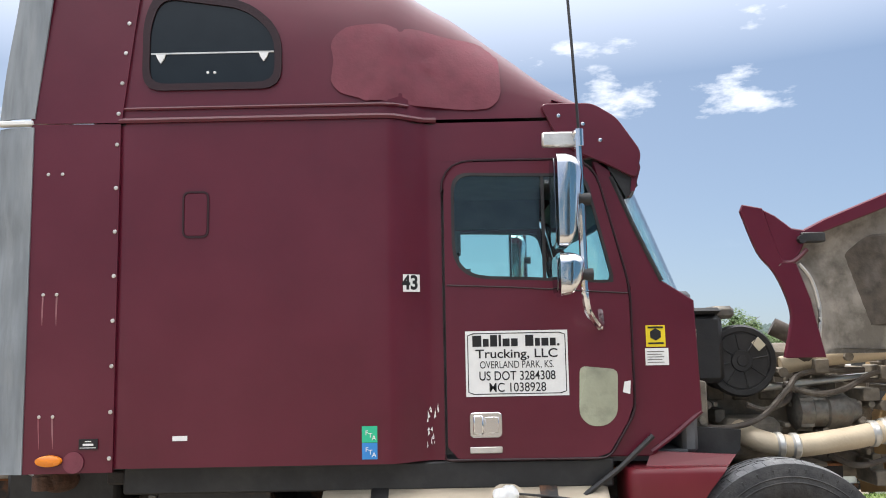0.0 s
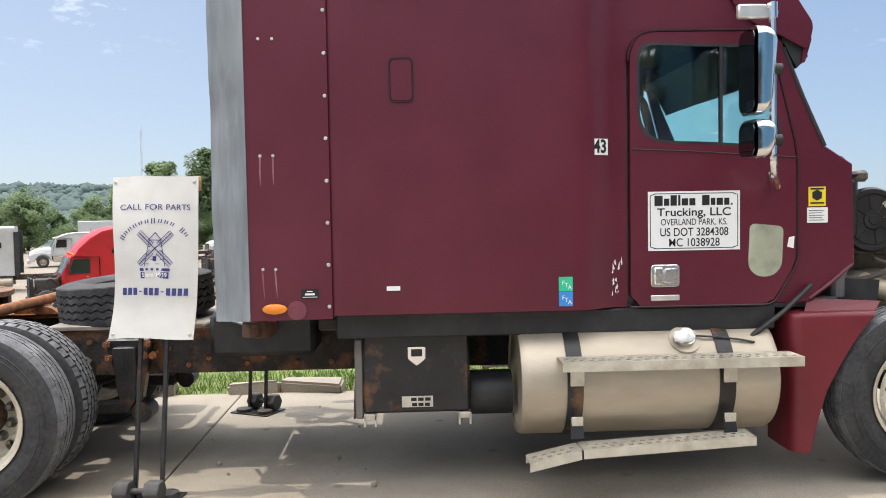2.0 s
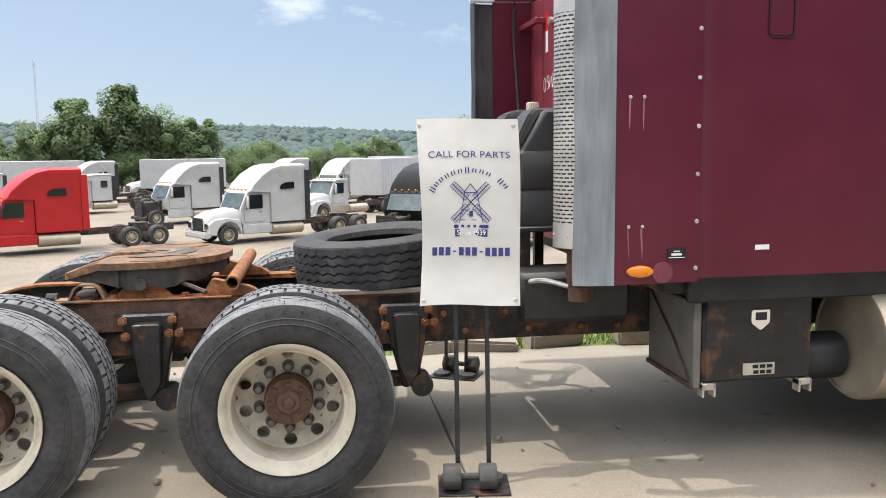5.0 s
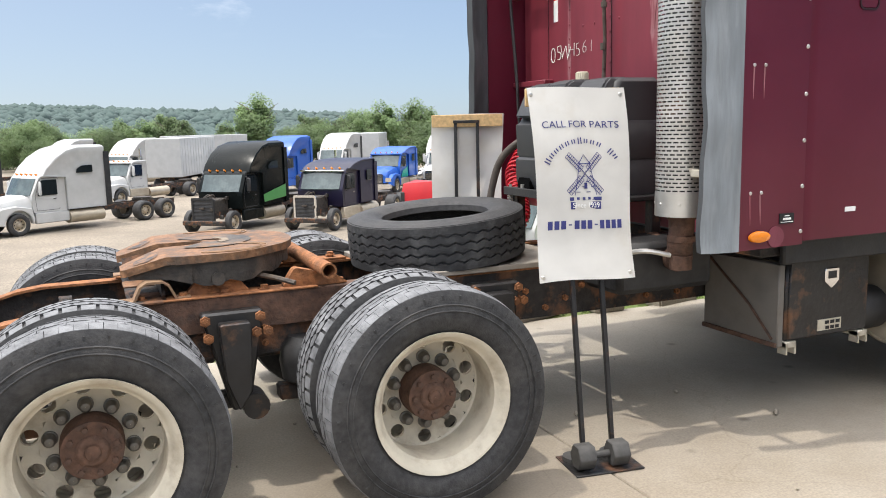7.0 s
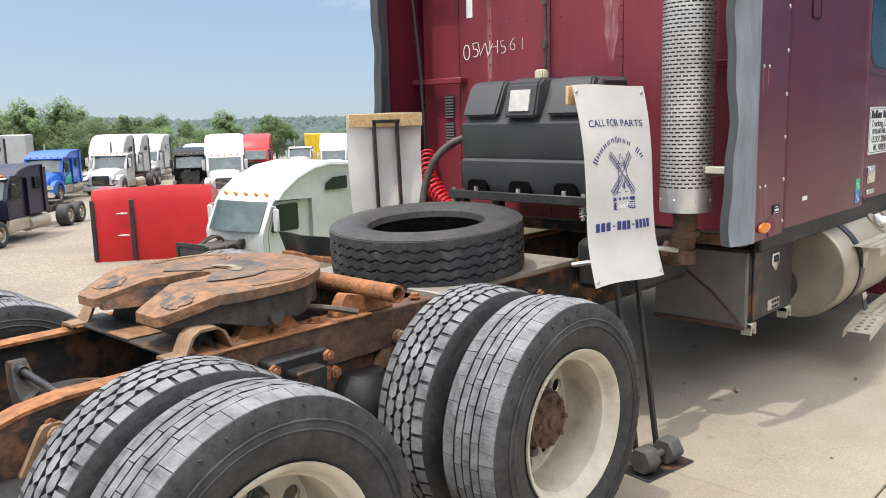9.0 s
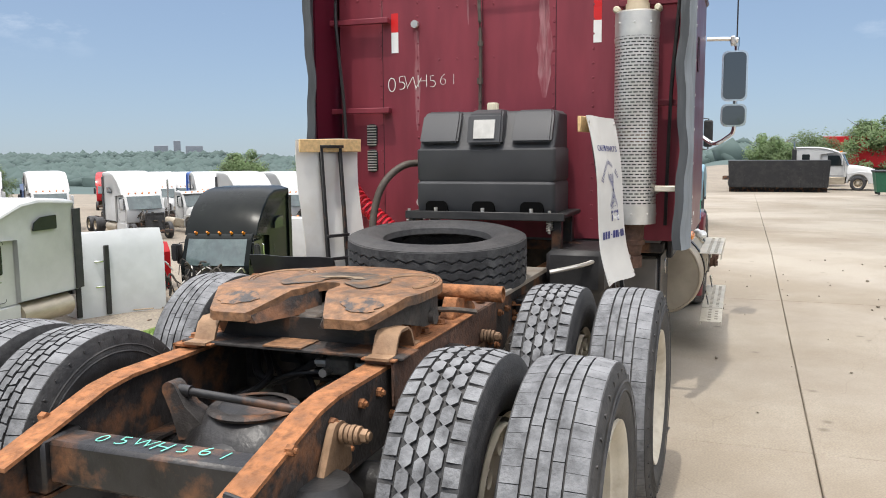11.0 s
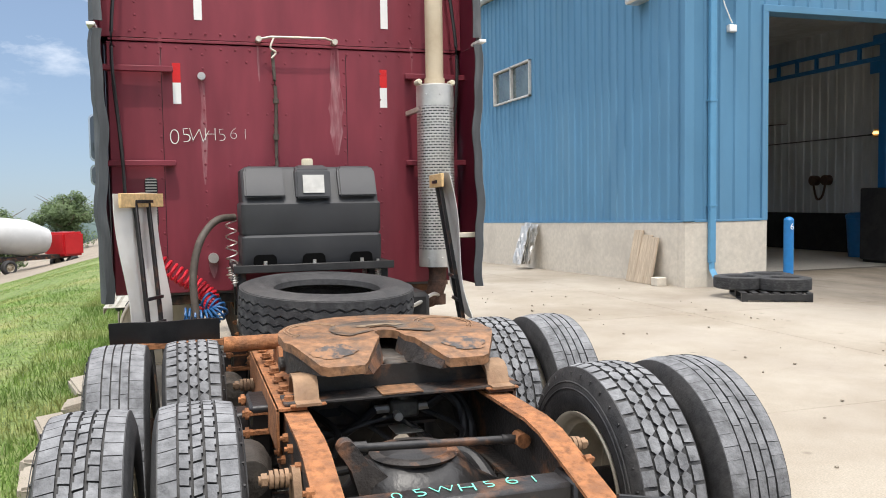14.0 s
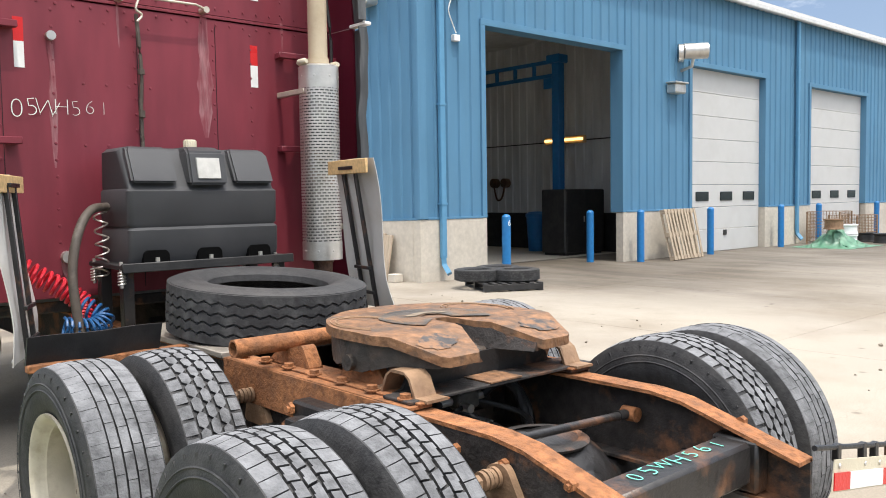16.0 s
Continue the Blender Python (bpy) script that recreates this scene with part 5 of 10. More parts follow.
for y in (0.77, -0.645):
    bm = B()
    box(bm, 1.7325, 1.7355, y - 0.026, y + 0.026, 2.26, 2.40)
    tape = part("reflective_tape", bm, WHITE, back, "white and red reflective tape", False)
    bm = B()
    box(bm, 1.7325, 1.7355, y - 0.026, y + 0.026, 2.40, 2.53)
    part("tape_end", bm, REDLENS, tape, "", False)
for y in (0.62, -0.66):
    bm = B()
    box(bm, 1.7318, 1.7348, y - 0.026, y + 0.026, 2.82, 3.05)
    part("reflective_tape", bm, WHITE, back, "white reflective tape", False)
for z in (1.51, 1.69):
    bm = B()
    prism(bm, rounded(0.915, 0.995, z - 0.08, z + 0.08, 0.03), "x", 1.722, 1.736, bevel=0.004)
    vent = part("vent", bm, BLACK, back, "oval louvred vent")
    for i in range(8):
        bm = B()
        box(bm, 1.716, 1.724, 0.92, 0.99, z - 0.07 + i * 0.019, z - 0.062 + i * 0.019)
        part("slat", bm, GALV, vent, "", False)
bm = B()
tube(bm, [(1.68, 0.23, 2.70), (1.66, 0.15, 2.715), (1.66, -0.22, 2.72), (1.68, -0.29, 2.705)], 0.008, 8)
for y in (0.23, -0.29):
    cyl(bm, (1.66, y, 2.70), (1.735, y, 2.70), 0.02, n=12)
tube(bm, curve_pts([(1.66, 0.13, 2.71), (1.65, 0.155, 2.64), (1.65, 0.12, 2.61), (1.65, 0.15, 2.57)]), 0.007, 6)
part("hanger_bar", bm, STEPALU, back, "pale hose hanger bar")
bm = B()
tube(bm, curve_pts([(1.69, 0.14, 2.62), (1.68, 0.125, 2.3), (1.69, 0.13, 2.05), (1.68, 0.13, 1.8)]), 0.012, 8)
cyl(bm, (1.68, 0.125, 2.27), (1.68, 0.125, 2.3), 0.02, n=8)
cyl(bm, (1.68, 0.13, 2.02), (1.68, 0.13, 2.06), 0.02, n=8)
part("hose", bm, HOSE, back)
bm = B()
cyl(bm, (1.70, 0.61, 2.445), (1.735, 0.61, 2.445), 0.026, n=12)
part("fitting", bm, GALV, back)
bm = B()
cyl(bm, (1.69, 0.57, 1.22), (1.735, 0.57, 1.22), 0.035, n=12)
part("fitting", bm, GALV, back)
# pale runs of weathering below the fittings
def weather_run(parent, y, z0, z1, w0, w1, axis="x", at=1.7328):
    """A thin, ragged film of chalky weathering with its own outline."""
    bm = B()
    secs = []
    for i in range(15):
        u = i / 14
        z = z0 + (z1 - z0) * u
        w = (w0 + (w1 - w0) * u) * (1 - 0.85 * u ** 3) * (1 + 0.35 * noise.noise((z * 14, y * 9, 2)))
        c = y + 0.006 * noise.noise((z * 6, y * 5, 7))
        if axis == "x":
            secs.append([(at, c - w, z), (at, c + w, z), (at + 0.0012, c + w, z), (at + 0.0012, c - w, z)])
        else:
            secs.append([(c - w, at, z), (c + w, at, z), (c + w, at + 0.0012, z), (c - w, at + 0.0012, z)])
    loft(bm, secs, close=True)
    return part("weather_run", bm, CHALKY, parent, "pale chalky run of weathering")


for k, (y, z0, z1, w0, w1) in enumerate(((-0.30, 2.68, 1.92, 0.02, 0.08), (-0.29, 2.68, 2.1, 0.012, 0.03), (0.605, 2.42, 1.72, 0.012, 0.03), (0.23, 2.68, 2.42, 0.008, 0.007), (0.61, 2.42, 2.14, 0.013, 0.008), (0.57, 1.2, 1.08, 0.03, 0.02), (0.87, 2.7, 2.45, 0.012, 0.008), (-0.86, 2.7, 2.5, 0.01, 0.006))):
    weather_run(back, y, z0, z1, w0, w1, at=1.7315 if k in (1, 4) else 1.7345)
for i, ch in enumerate("05WH561"):
    words("chalk_mark", ch, 0.15 - 0.006 * i, Matrix.Translation((1.7275, 0.795 - 0.077 * i, 2.035 + 0.004 * i + 0.008 * (i % 2))) @ BACK @ pose(0, 0, 0, 0, 0, 9 * math.sin(i * 2.1)), CHALK, back, thin=-0.0045)

# side extenders with rubber edges
def side_film(x):
    return interp(((1.46, -1.262), (1.6, -1.255), (1.75, -1.247), (1.893, -1.242)), x) - 0.0012


def extender(s):
    bm = B()
    secs = []
    for x, y in ((1.46, -1.262), (1.6, -1.255), (1.75, -1.247), (1.893, -1.242)):
        secs.append([(x, y, 0.985), (x, y, 1.8), (x, y, 2.671), (x, y + 0.015, 2.671), (x, y + 0.015, 1.8), (x, y + 0.015, 0.985)])
    loft(bm, secs, close=True)
    secs = []
    for k in range(7):
        z = 2.675 + k * 0.165
        lean = 0.075 * k / 4
        yy = -1.25 + 0.03 * (k / 6) ** 2
        secs.append([(1.455 + lean, yy - 0.012, z), (1.9 + lean, yy, z), (1.9 + lean, yy + 0.015, z), (1.455 + lean, yy + 0.005, z)])
    loft(bm, secs, close=True)
    ext = part("side_extender", flip(bm, s), MAROON, T, "maroon side extender panel")
    bm = B()
    for z in [1.05 + 0.2165 * i for i in range(8)]:
        dome(bm, (1.878, -1.244, z), 0.011)
    for i in range(5):
        dome(bm, (1.885 + 0.0135 * i, -1.252 + 0.002 * i, 2.72 + 0.155 * i), 0.011)
    for x, z in ((1.545, 1.25), (1.61, 1.25), (1.545, 1.83), (1.61, 1.83), (1.55, 2.42), (1.62, 2.42)):
        dome(bm, (x, -1.259, z), 0.009)
    tagged(part("riveting", flip(bm, s), GALV, ext), kind="stuff")
    if s < 0:
        for x, z in ((1.545, 1.25), (1.61, 1.25), (1.545, 1.83), (1.61, 1.83)):
            weather_run(ext, x, z - 0.008, z - 0.15, 0.004, 0.003, "y", side_film(x))
    bm = B()
    secs = []
    for k in range(24):
        z = 0.985 + k * 0.0726
        wob = 0.012 * math.sin(z * 7) + 0.006 * math.sin(z * 19)
        secs.append([(1.31, -1.185 + wob, z), (1.293, -1.235 + wob, z), (1.36, -1.262 + wob, z), (1.475, -1.27, z), (1.475, -1.261, z), (1.36, -1.25 + wob, z), (1.305, -1.228 + wob, z), (1.32, -1.185 + wob, z)])
    loft(bm, secs, close=True)
    bmesh.ops.recalc_face_normals(bm, faces=bm.faces)
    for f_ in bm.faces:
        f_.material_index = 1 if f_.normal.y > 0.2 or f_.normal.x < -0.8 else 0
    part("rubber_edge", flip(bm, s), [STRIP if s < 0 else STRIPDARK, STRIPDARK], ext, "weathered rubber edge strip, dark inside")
    bm = B()
    secs = []
    for k in range(12):
        z = 2.70 + k * 0.085
        lean = 0.075 * (z - 2.675) / 0.66
        wob = 0.008 * math.sin(z * 8)
        secs.append([(1.30 + lean, -1.185 + wob, z), (1.283 + lean, -1.234 + wob, z), (1.36 + lean, -1.265, z), (1.475 + lean, -1.27, z), (1.475 + lean, -1.258, z), (1.36 + lean, -1.252, z), (1.295 + lean, -1.226 + wob, z), (1.31 + lean, -1.185 + wob, z)])
    loft(bm, secs, close=True)
    bmesh.ops.recalc_face_normals(bm, faces=bm.faces)
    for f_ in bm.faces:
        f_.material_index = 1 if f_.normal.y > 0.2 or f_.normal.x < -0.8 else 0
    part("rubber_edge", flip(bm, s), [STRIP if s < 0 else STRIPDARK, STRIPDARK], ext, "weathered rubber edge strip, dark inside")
    bm = B()
    box(bm, 1.288, 1.47, -1.273, -1.222, 2.668, 2.69, 0.004)
    part("edge_joint", flip(bm, s), WHITE, ext)
    for z in (1.862, 2.478):
        bm = B()
        box(bm, 1.655, 1.695, -1.245, -0.79, z - 0.019, z + 0.019, 0.004)
        box(bm, 1.694, 1.734, -0.86, -0.80, z - 0.019, z + 0.019, 0.004)
        part("extender_bracket", flip(bm, s), MAROON_BACK, ext, "maroon box-section bracket")
    bm = B()
    tube(bm, curve_pts([(1.68, -1.1, 3.3), (1.6, -1.16, 2.6), (1.62, -1.12, 1.9), (1.65, -1.1, 1.1)]), 0.012, 6)
    part("cable", flip(bm, s), BLACK, ext)


both(extender)
bm = B()
lathe(bm, [(0, 0.045), (-0.012, 0.042), (-0.02, 0.025), (-0.021, 0.001)], 20, "y", (0, 0, 0))
bmesh.ops.scale(bm, vec=(1.45, 1, 0.62), verts=bm.verts)
bmesh.ops.translate(bm, vec=(1.60, -1.262, 1.045), verts=bm.verts)
part("side_lamp", bm, AMBER, T, "oval amber side marker lamp")
bm = B()
cyl(bm, (1.712, -1.256, 1.035), (1.712, -1.25, 1.035), 0.05, n=24)
part("lamp_scar", bm, FADED, T, "round grey patch of a missing lamp")
bm = B()
box(bm, 1.735, 1.825, -1.2525, -1.2475, 1.095, 1.143)
pl = part("data_plate", bm, INKBLACK, T, "small black data plate", False)
bm = B()
box(bm, 1.755, 1.805, -1.254, -1.2525, 1.112, 1.122)
box(bm, 1.742, 1.818, -1.254, -1.2525, 1.101, 1.104)
box(bm, 1.765, 1.795, -1.254, -1.2525, 1.130, 1.134)
part("plate_print", bm, WHITE, pl, "", False)

# decals on the side
bm = B()
box(bm, 3.575, 4.075, -1.1515, -1.149, 1.30, 1.617, 0.0)
sign = part("door_sign", bm, WHITE, doors[0], "white magnetic sign with black lettering", False)
bm = B()
ring_plate(bm, rounded(3.585, 4.065, 1.31, 1.607, 0.015), rounded(3.589, 4.061, 1.314, 1.603, 0.012), "y", -1.1525, -1.1515)
part("sign_border", bm, INKBLACK, sign, "", False)
for txt, z, size, w in (("Trucking, LLC", 1.504, 0.06, 0.40), ("OVERLAND PARK, KS.", 1.451, 0.05, 0.36)):
    words("lettering", txt, size, Matrix.Translation((3.825, -1.1525, z)) @ SIDE_R, INKBLACK, sign, width=w, thin=0.0007 if size > 0.055 else 0.0)
# the owner's name becomes plain bars
bm = B()
x = 3.61
for w_, h_ in ((0.044, 0.054), (0.028, 0.038), (0.034, 0.056), (0.012, 0.056), (0.034, 0.038), (0.032, 0.038), (0, 0), (0.04, 0.054), (0.024, 0.038), (0.034, 0.038), (0.028, 0.038), (0.01, 0.01)):
    if w_:
        box(bm, x, x + w_, -1.1532, -1.1522, 1.541, 1.541 + h_)
    x += (w_ or 0.022) + 0.0075
tagged(part("owner_line", bm, INKBLACK, sign, "", False), kind="stuff")
words("lettering", "US DOT 3284308", 0.062, Matrix.Translation((3.825, -1.1525, 1.397)) @ SIDE_R, INKBLACK, sign, width=0.37, thin=0.0004)
words("lettering", "MC 1038928", 0.062, Matrix.Translation((3.825, -1.1525, 1.341)) @ SIDE_R, INKBLACK, sign, width=0.275, thin=0.0002)
bm = B()
box(bm, 3.262, 3.362, -0.003, 0.0, 1.815, 1.9)
bmesh.ops.transform(bm, matrix=Matrix.Translation((3.312, side_y(3.312) - 0.004, 0)) @ Matrix.Rotation(radians(27), 4, "Z") @ Matrix.Translation((-3.312, 0, 0)), verts=bm.verts)
num = part("unit_number", bm, WHITE, T, "white unit-number sticker", False)
words("numerals", "43", 0.095, Matrix.Translation((3.312, side_y(3.312) - 0.008, 1.857)) @ Matrix.Rotation(radians(27), 4, "Z") @ SIDE_R, INKBLACK, num, width=0.085, thin=0.003)
for z, m_ in ((1.14, GREENST), (1.062, BLUEST)):
    bm = B()
    box(bm, 3.075, 3.148, -1.238, -1.2355, z - 0.038, z + 0.038)
    st = part("permit_sticker", bm, m_, T, "square permit sticker", False)
    for k, ch in enumerate("FTA"):
        words("lettering", ch, 0.032, Matrix.Translation((3.098 + 0.017 * k, -1.2392, z + 0.006 - 0.012 * k)) @ SIDE_R, WHITE, st)
bm = B()
box(bm, 2.175, 2.245, -1.2385, -1.2355, 1.125, 1.148)
part("paint_chip", bm, WHITE, T, "white scrape on the panel", False)
bm = B()
random.seed(5)
for i in range(16):
    x, z = 3.40 + random.uniform(-0.02, 0.035), 1.05 + 0.2 * random.random()
    y = side_y(x) - 0.0035
    prism(bm, [(x, z), (x + random.uniform(0.004, 0.014), z + random.uniform(-0.01, 0.01)), (x + random.uniform(0.0, 0.01), z + random.uniform(0.012, 0.04))], "y", y, y + 0.003)
part("paint_scratch", bm, WHITE, T, "white scratches through the paint", False)
bm = B()
box(bm, 4.465, 4.56, -1.1235, -1.12, 1.525, 1.63)
ys = part("warning_sticker", bm, YELLOW, T, "yellow warning sticker", False)
bm = B()
cyl(bm, (4.512, -1.126, 1.585), (4.512, -1.1235, 1.585), 0.03, n=6)
box(bm, 4.475, 4.55, -1.126, -1.1235, 1.538, 1.546)
box(bm, 4.475, 4.55, -1.126, -1.1235, 1.615, 1.624)
part("sticker_print", bm, INKBLACK, ys, "", False)
bm = B()
box(bm, 4.458, 4.572, -1.1235, -1.12, 1.435, 1.518)
ps = part("paper_sticker", bm, WHITE, T, "white paper notice", False)
bm = B()
for i in range(5):
    box(bm, 4.468, 4.55 - 0.01 * (i % 2), -1.125, -1.1235, 1.448 + i * 0.013, 1.451 + i * 0.013)
part("print_line", bm, HOSE, ps, "", False)
bm = B()
prism(bm, [(4.335, 1.31), (4.37, 1.3), (4.375, 1.365), (4.345, 1.36)], "y", -1.151, -1.149)
part("paint_chip", bm, WHITE, doors[0], "", False)
bm = B()
ring_plate(bm, rounded(2.205, 2.335, 2.095, 2.325, 0.03), rounded(2.213, 2.327, 2.103, 2.317, 0.025), "y", -1.241, -1.232)
hatch = part("vent_hatch", bm, MAROON_TRIM, T, "closed rectangular hatch in the sleeper side")
bm = B()
prism(bm, rounded(2.214, 2.326, 2.104, 2.316, 0.024), "y", -1.2385, -1.233, bevel=0.002)
part("hatch_lid", bm, MAROON, hatch)
for s in (-1, 1):
    bm = B()
    box(bm, 1.9, 4.28, 1.09 * s, 1.13 * s, 0.86, 0.995, 0.01)
    part("side_skirt", bm, BLACK, T, "dusty black lower skirt")
bm = B()
box(bm, 1.8, 4.2, -1.08, 1.08, 0.9, 0.97, 0.01)
part("cab_underside", bm, CHASSIS, T)

# mirrors and aerial on both doors
def mirror(s):
    bm = B()
    tube(bm, curve_pts([(4.08, -1.2, 2.53), (4.10, -1.42, 2.52), (4.115, -1.45, 2.46), (4.12, -1.45, 1.9), (4.125, -1.445, 1.74), (4.15, -1.40, 1.68), (4.22, -1.28, 1.62), (4.24, -1.15, 1.70)]), 0.018, 8)
    arm = part("mirror_arm", flip(bm, s), CHROME, T, "chrome mirror arm")
    bm = B()
    for z0, z1, r in ((1.985, 2.415, 0.055), (1.765, 1.96, 0.06)):
        out = rounded(-1.55, -1.335, z0, z1, 0.05)
        secs = []
        cy, cz, hz = -1.4425, (z0 + z1) / 2, (z1 - z0) / 2
        for d, k in ((0.082, 0.45), (0.079, 0.36), (0.07, 0.22), (0.055, 0.11), (0.035, 0.04), (0.01, 0.0), (-0.035, 0.0)):
            # the bowl draws in more at its foot than at its head
            ring = []
            for p in out:
                f = (p[1] - cz) / hz
                dz = 0.2 * k * (1.6 if f < 0 else 0.8) * min(1.0, hz / 0.15)
                ring.append((3.992 + 0.045 + d - 0.035 * max(0.0, -f) ** 2 * max(0.0, d) / 0.082, cy + (p[0] - cy) * (1 - k), cz + f * max(hz - dz, hz * 0.25)))
            secs.append(ring)
        loft(bm, secs, close=True)
    part("mirror_shell", flip(bm, s), CHROME, arm, "chrome mirror housing")
    bm = B()
    for z0, z1 in ((2.0, 2.40), (1.78, 1.945)):
        prism(bm, rounded(-1.535, -1.35, z0, z1, 0.045), "x", 3.987, 3.991)
    # dark grey tint: a dark reflection is put into the mirror's colour
    part("mirror_glass", flip(bm, s), mat("mirror_dark_tint", (0.14, 0.145, 0.15), 0.03, 1.0, 0.0, bump=0, rvar=0.0), arm, "", False)
    bm = B()
    for z in (2.21, 1.86):
        cyl(bm, (4.1, -1.45, z), (4.16, -1.45, z), 0.03, n=12)
    part("mirror_clamp", flip(bm, s), BLACK, arm)
    bm = B()
    cyl(bm, (4.12, -1.45, 2.46), (4.12, -1.45, 2.54), 0.022, n=10)
    part("aerial_base", flip(bm, s), CHROME, arm)
    bm = B()
    tube(bm, [(4.12, -1.45, 2.53), (4.105, -1.45, 2.9), (4.085, -1.45, 3.3 if s < 0 else 3.1)], 0.007, 6)
    part("aerial", flip(bm, s), BLACK, arm)
    bm = B()
    box(bm, 3.95, 4.11, -1.44, -1.40, 2.465, 2.535, 0.008)
    part("mirror_bracket", flip(bm, s), GALV, arm)


both(mirror)

# fuel tank with straps and steps
def tank_side(s):
    bm = B()
    prof = [(0.022, 0.001), (0.018, 0.2), (0.012, 0.27), (0.012, 0.286), (0.0, 0.29), (0.002, 0.301), (0.016, 0.309), (0.04, 0.311), (1.34, 0.311), (1.364, 0.309), (1.378, 0.301), (1.38, 0.29), (1.368, 0.286), (1.362, 0.2), (1.358, 0.001)]
    lathe(bm, prof, 56, "x", (2.87, -0.965, 0.6))
    tank = part("fuel_tank", flip(bm, s), ALU, T, "dull aluminium cylindrical fuel tank")
    for x in (3.15, 3.96):
        bm = B()
        lathe(bm, [(x - 0.042, 0.312), (x - 0.042, 0.319), (x + 0.042, 0.319), (x + 0.042, 0.312)], 56, "x", (0, -0.965, 0.6))
        part("tank_strap", flip(bm, s), BLACKSTEEL, tank, "rusty black tank strap")
        bm = B()
        box(bm, x - 0.03, x + 0.045, -1.30, -1.288, 0.61, 0.71, 0.004)
        part("strap_bracket", flip(bm, s), STEPALU, tank)
        bm = B()
        loft(bm, [[(x - 0.03, -1.294, 0.45), (x + 0.03, -1.294, 0.45), (x + 0.03, -1.288, 0.45), (x - 0.03, -1.288, 0.45)], [(x - 0.035, -1.318, 0.34), (x + 0.035, -1.318, 0.34), (x + 0.035, -1.312, 0.34), (x - 0.035, -1.312, 0.34)]], close=True)
        part("strap_foot", flip(bm, s), BLACKSTEEL, tank)
        bm = B()
        box(bm, x - 0.028, x + 0.034, -1.304, -1.296, 0.40, 0.45, 0.003)
        cyl(bm, (x - 0.012, -1.304, 0.425), (x - 0.012, -1.312, 0.425), 0.009, n=8)
        cyl(bm, (x + 0.018, -1.304, 0.425), (x + 0.018, -1.312, 0.425), 0.009, n=8)
        part("strap_bracket", flip(bm, s), STEPALU, tank)
    def step_plate(x0, x1, y0, y1, z, drop=0.045, name="step"):
        bm = B()
        nx, ny = max(2, round((x1 - x0) / 0.024)), 6
        dx, dy = (x1 - x0) / nx, (y1 - y0) / ny
        grid = [[bm.verts.new((x0 + i * dx, y0 + j * dy, z)) for j in range(ny + 1)] for i in range(nx + 1)]
        for i in range(nx):
            for j in range(ny):
                if j in (1, 3) and i % 2 == (j // 2) % 2 and 0 < i < nx - 1:
                    continue
                bm.faces.new((grid[i][j], grid[i + 1][j], grid[i + 1][j + 1], grid[i][j + 1]))
        ext = bmesh.ops.extrude_face_region(bm, geom=bm.faces[:])
        bmesh.ops.translate(bm, vec=(0, 0, -0.004), verts=[v for v in ext["geom"] if isinstance(v, bmesh.types.BMVert)])
        box(bm, x0, x1, y0 - 0.004, y0, z - drop, z)
        box(bm, x0, x1, y1, y1 + 0.004, z - drop, z)
        return bm
    bm = step_plate(3.06, 4.31, -1.40, -1.235, 0.757, 0.05)
    part("step", flip(bm, s), STEPALU, tank, "perforated aluminium step")
    bm = step_plate(3.16, 4.05, -1.42, -1.27, 0.31, 0.045)
    for v in bm.verts:
        v.co.z += (v.co.x - 3.16) * 0.05
    part("step", flip(bm, s), STEPALU, tank, "perforated aluminium step")
    bm = step_plate(2.885, 3.15, -1.42, -1.27, 0.31, 0.045)
    for v in bm.verts:
        v.co.z -= (3.16 - v.co.x) * 0.22
    part("step", flip(bm, s), STEPALU, tank, "bent broken end of the lower step")
    # filler on the shoulder with a bag tied over it, a vent and a lashed cord
    nrm = Vector((0, -0.7, 0.714))
    at = Vector((3.76, -0.965, 0.6)) + nrm * 0.311
    bm = B()
    cyl(bm, tuple(at - nrm * 0.01), tuple(at + nrm * 0.006), 0.085, n=28)
    part("filler_collar", flip(bm, s), ALU, tank, "round filler collar")
    bm = B()
    cyl(bm, tuple(at), tuple(at + nrm * 0.028), 0.05, n=20)
    part("tank_cap", flip(bm, s), GALV, tank)
    bm = B()
    bmesh.ops.create_icosphere(bm, subdivisions=4, radius=0.045, matrix=Matrix.Translation(at + nrm * 0.03) @ Matrix.Diagonal((1.4, 1, 0.75, 1)))
    for v in bm.verts:
        v.co += (v.co - at).normalized() * 0.03 * noise.noise(v.co * 21) + Vector((0, 0, 0.012 * noise.noise(v.co * 48)))
    part("cap_rag", flip(bm, s), WHITE, tank, "white plastic bag tied over the filler")
    bm = B()
    cyl(bm, (3.61, -1.03, 0.895), (3.61, -1.03, 0.955), 0.02, n=8)
    part("tank_vent", flip(bm, s), GALV, tank)
    bm = B()
    box(bm, 3.67, 3.75, -1.04, -1.0, 0.905, 0.935, 0.008)
    part("tank_fitting", flip(bm, s), GALV, tank)
    bm = B()
    tube(bm, curve_pts([(3.80, -1.19, 0.845), (3.92, -1.19, 0.835), (4.04, -1.2, 0.822), (4.13, -1.21, 0.805)]), 0.006, 6)
    part("lashing_cord", flip(bm, s), BLACK, tank)


both(tank_side)

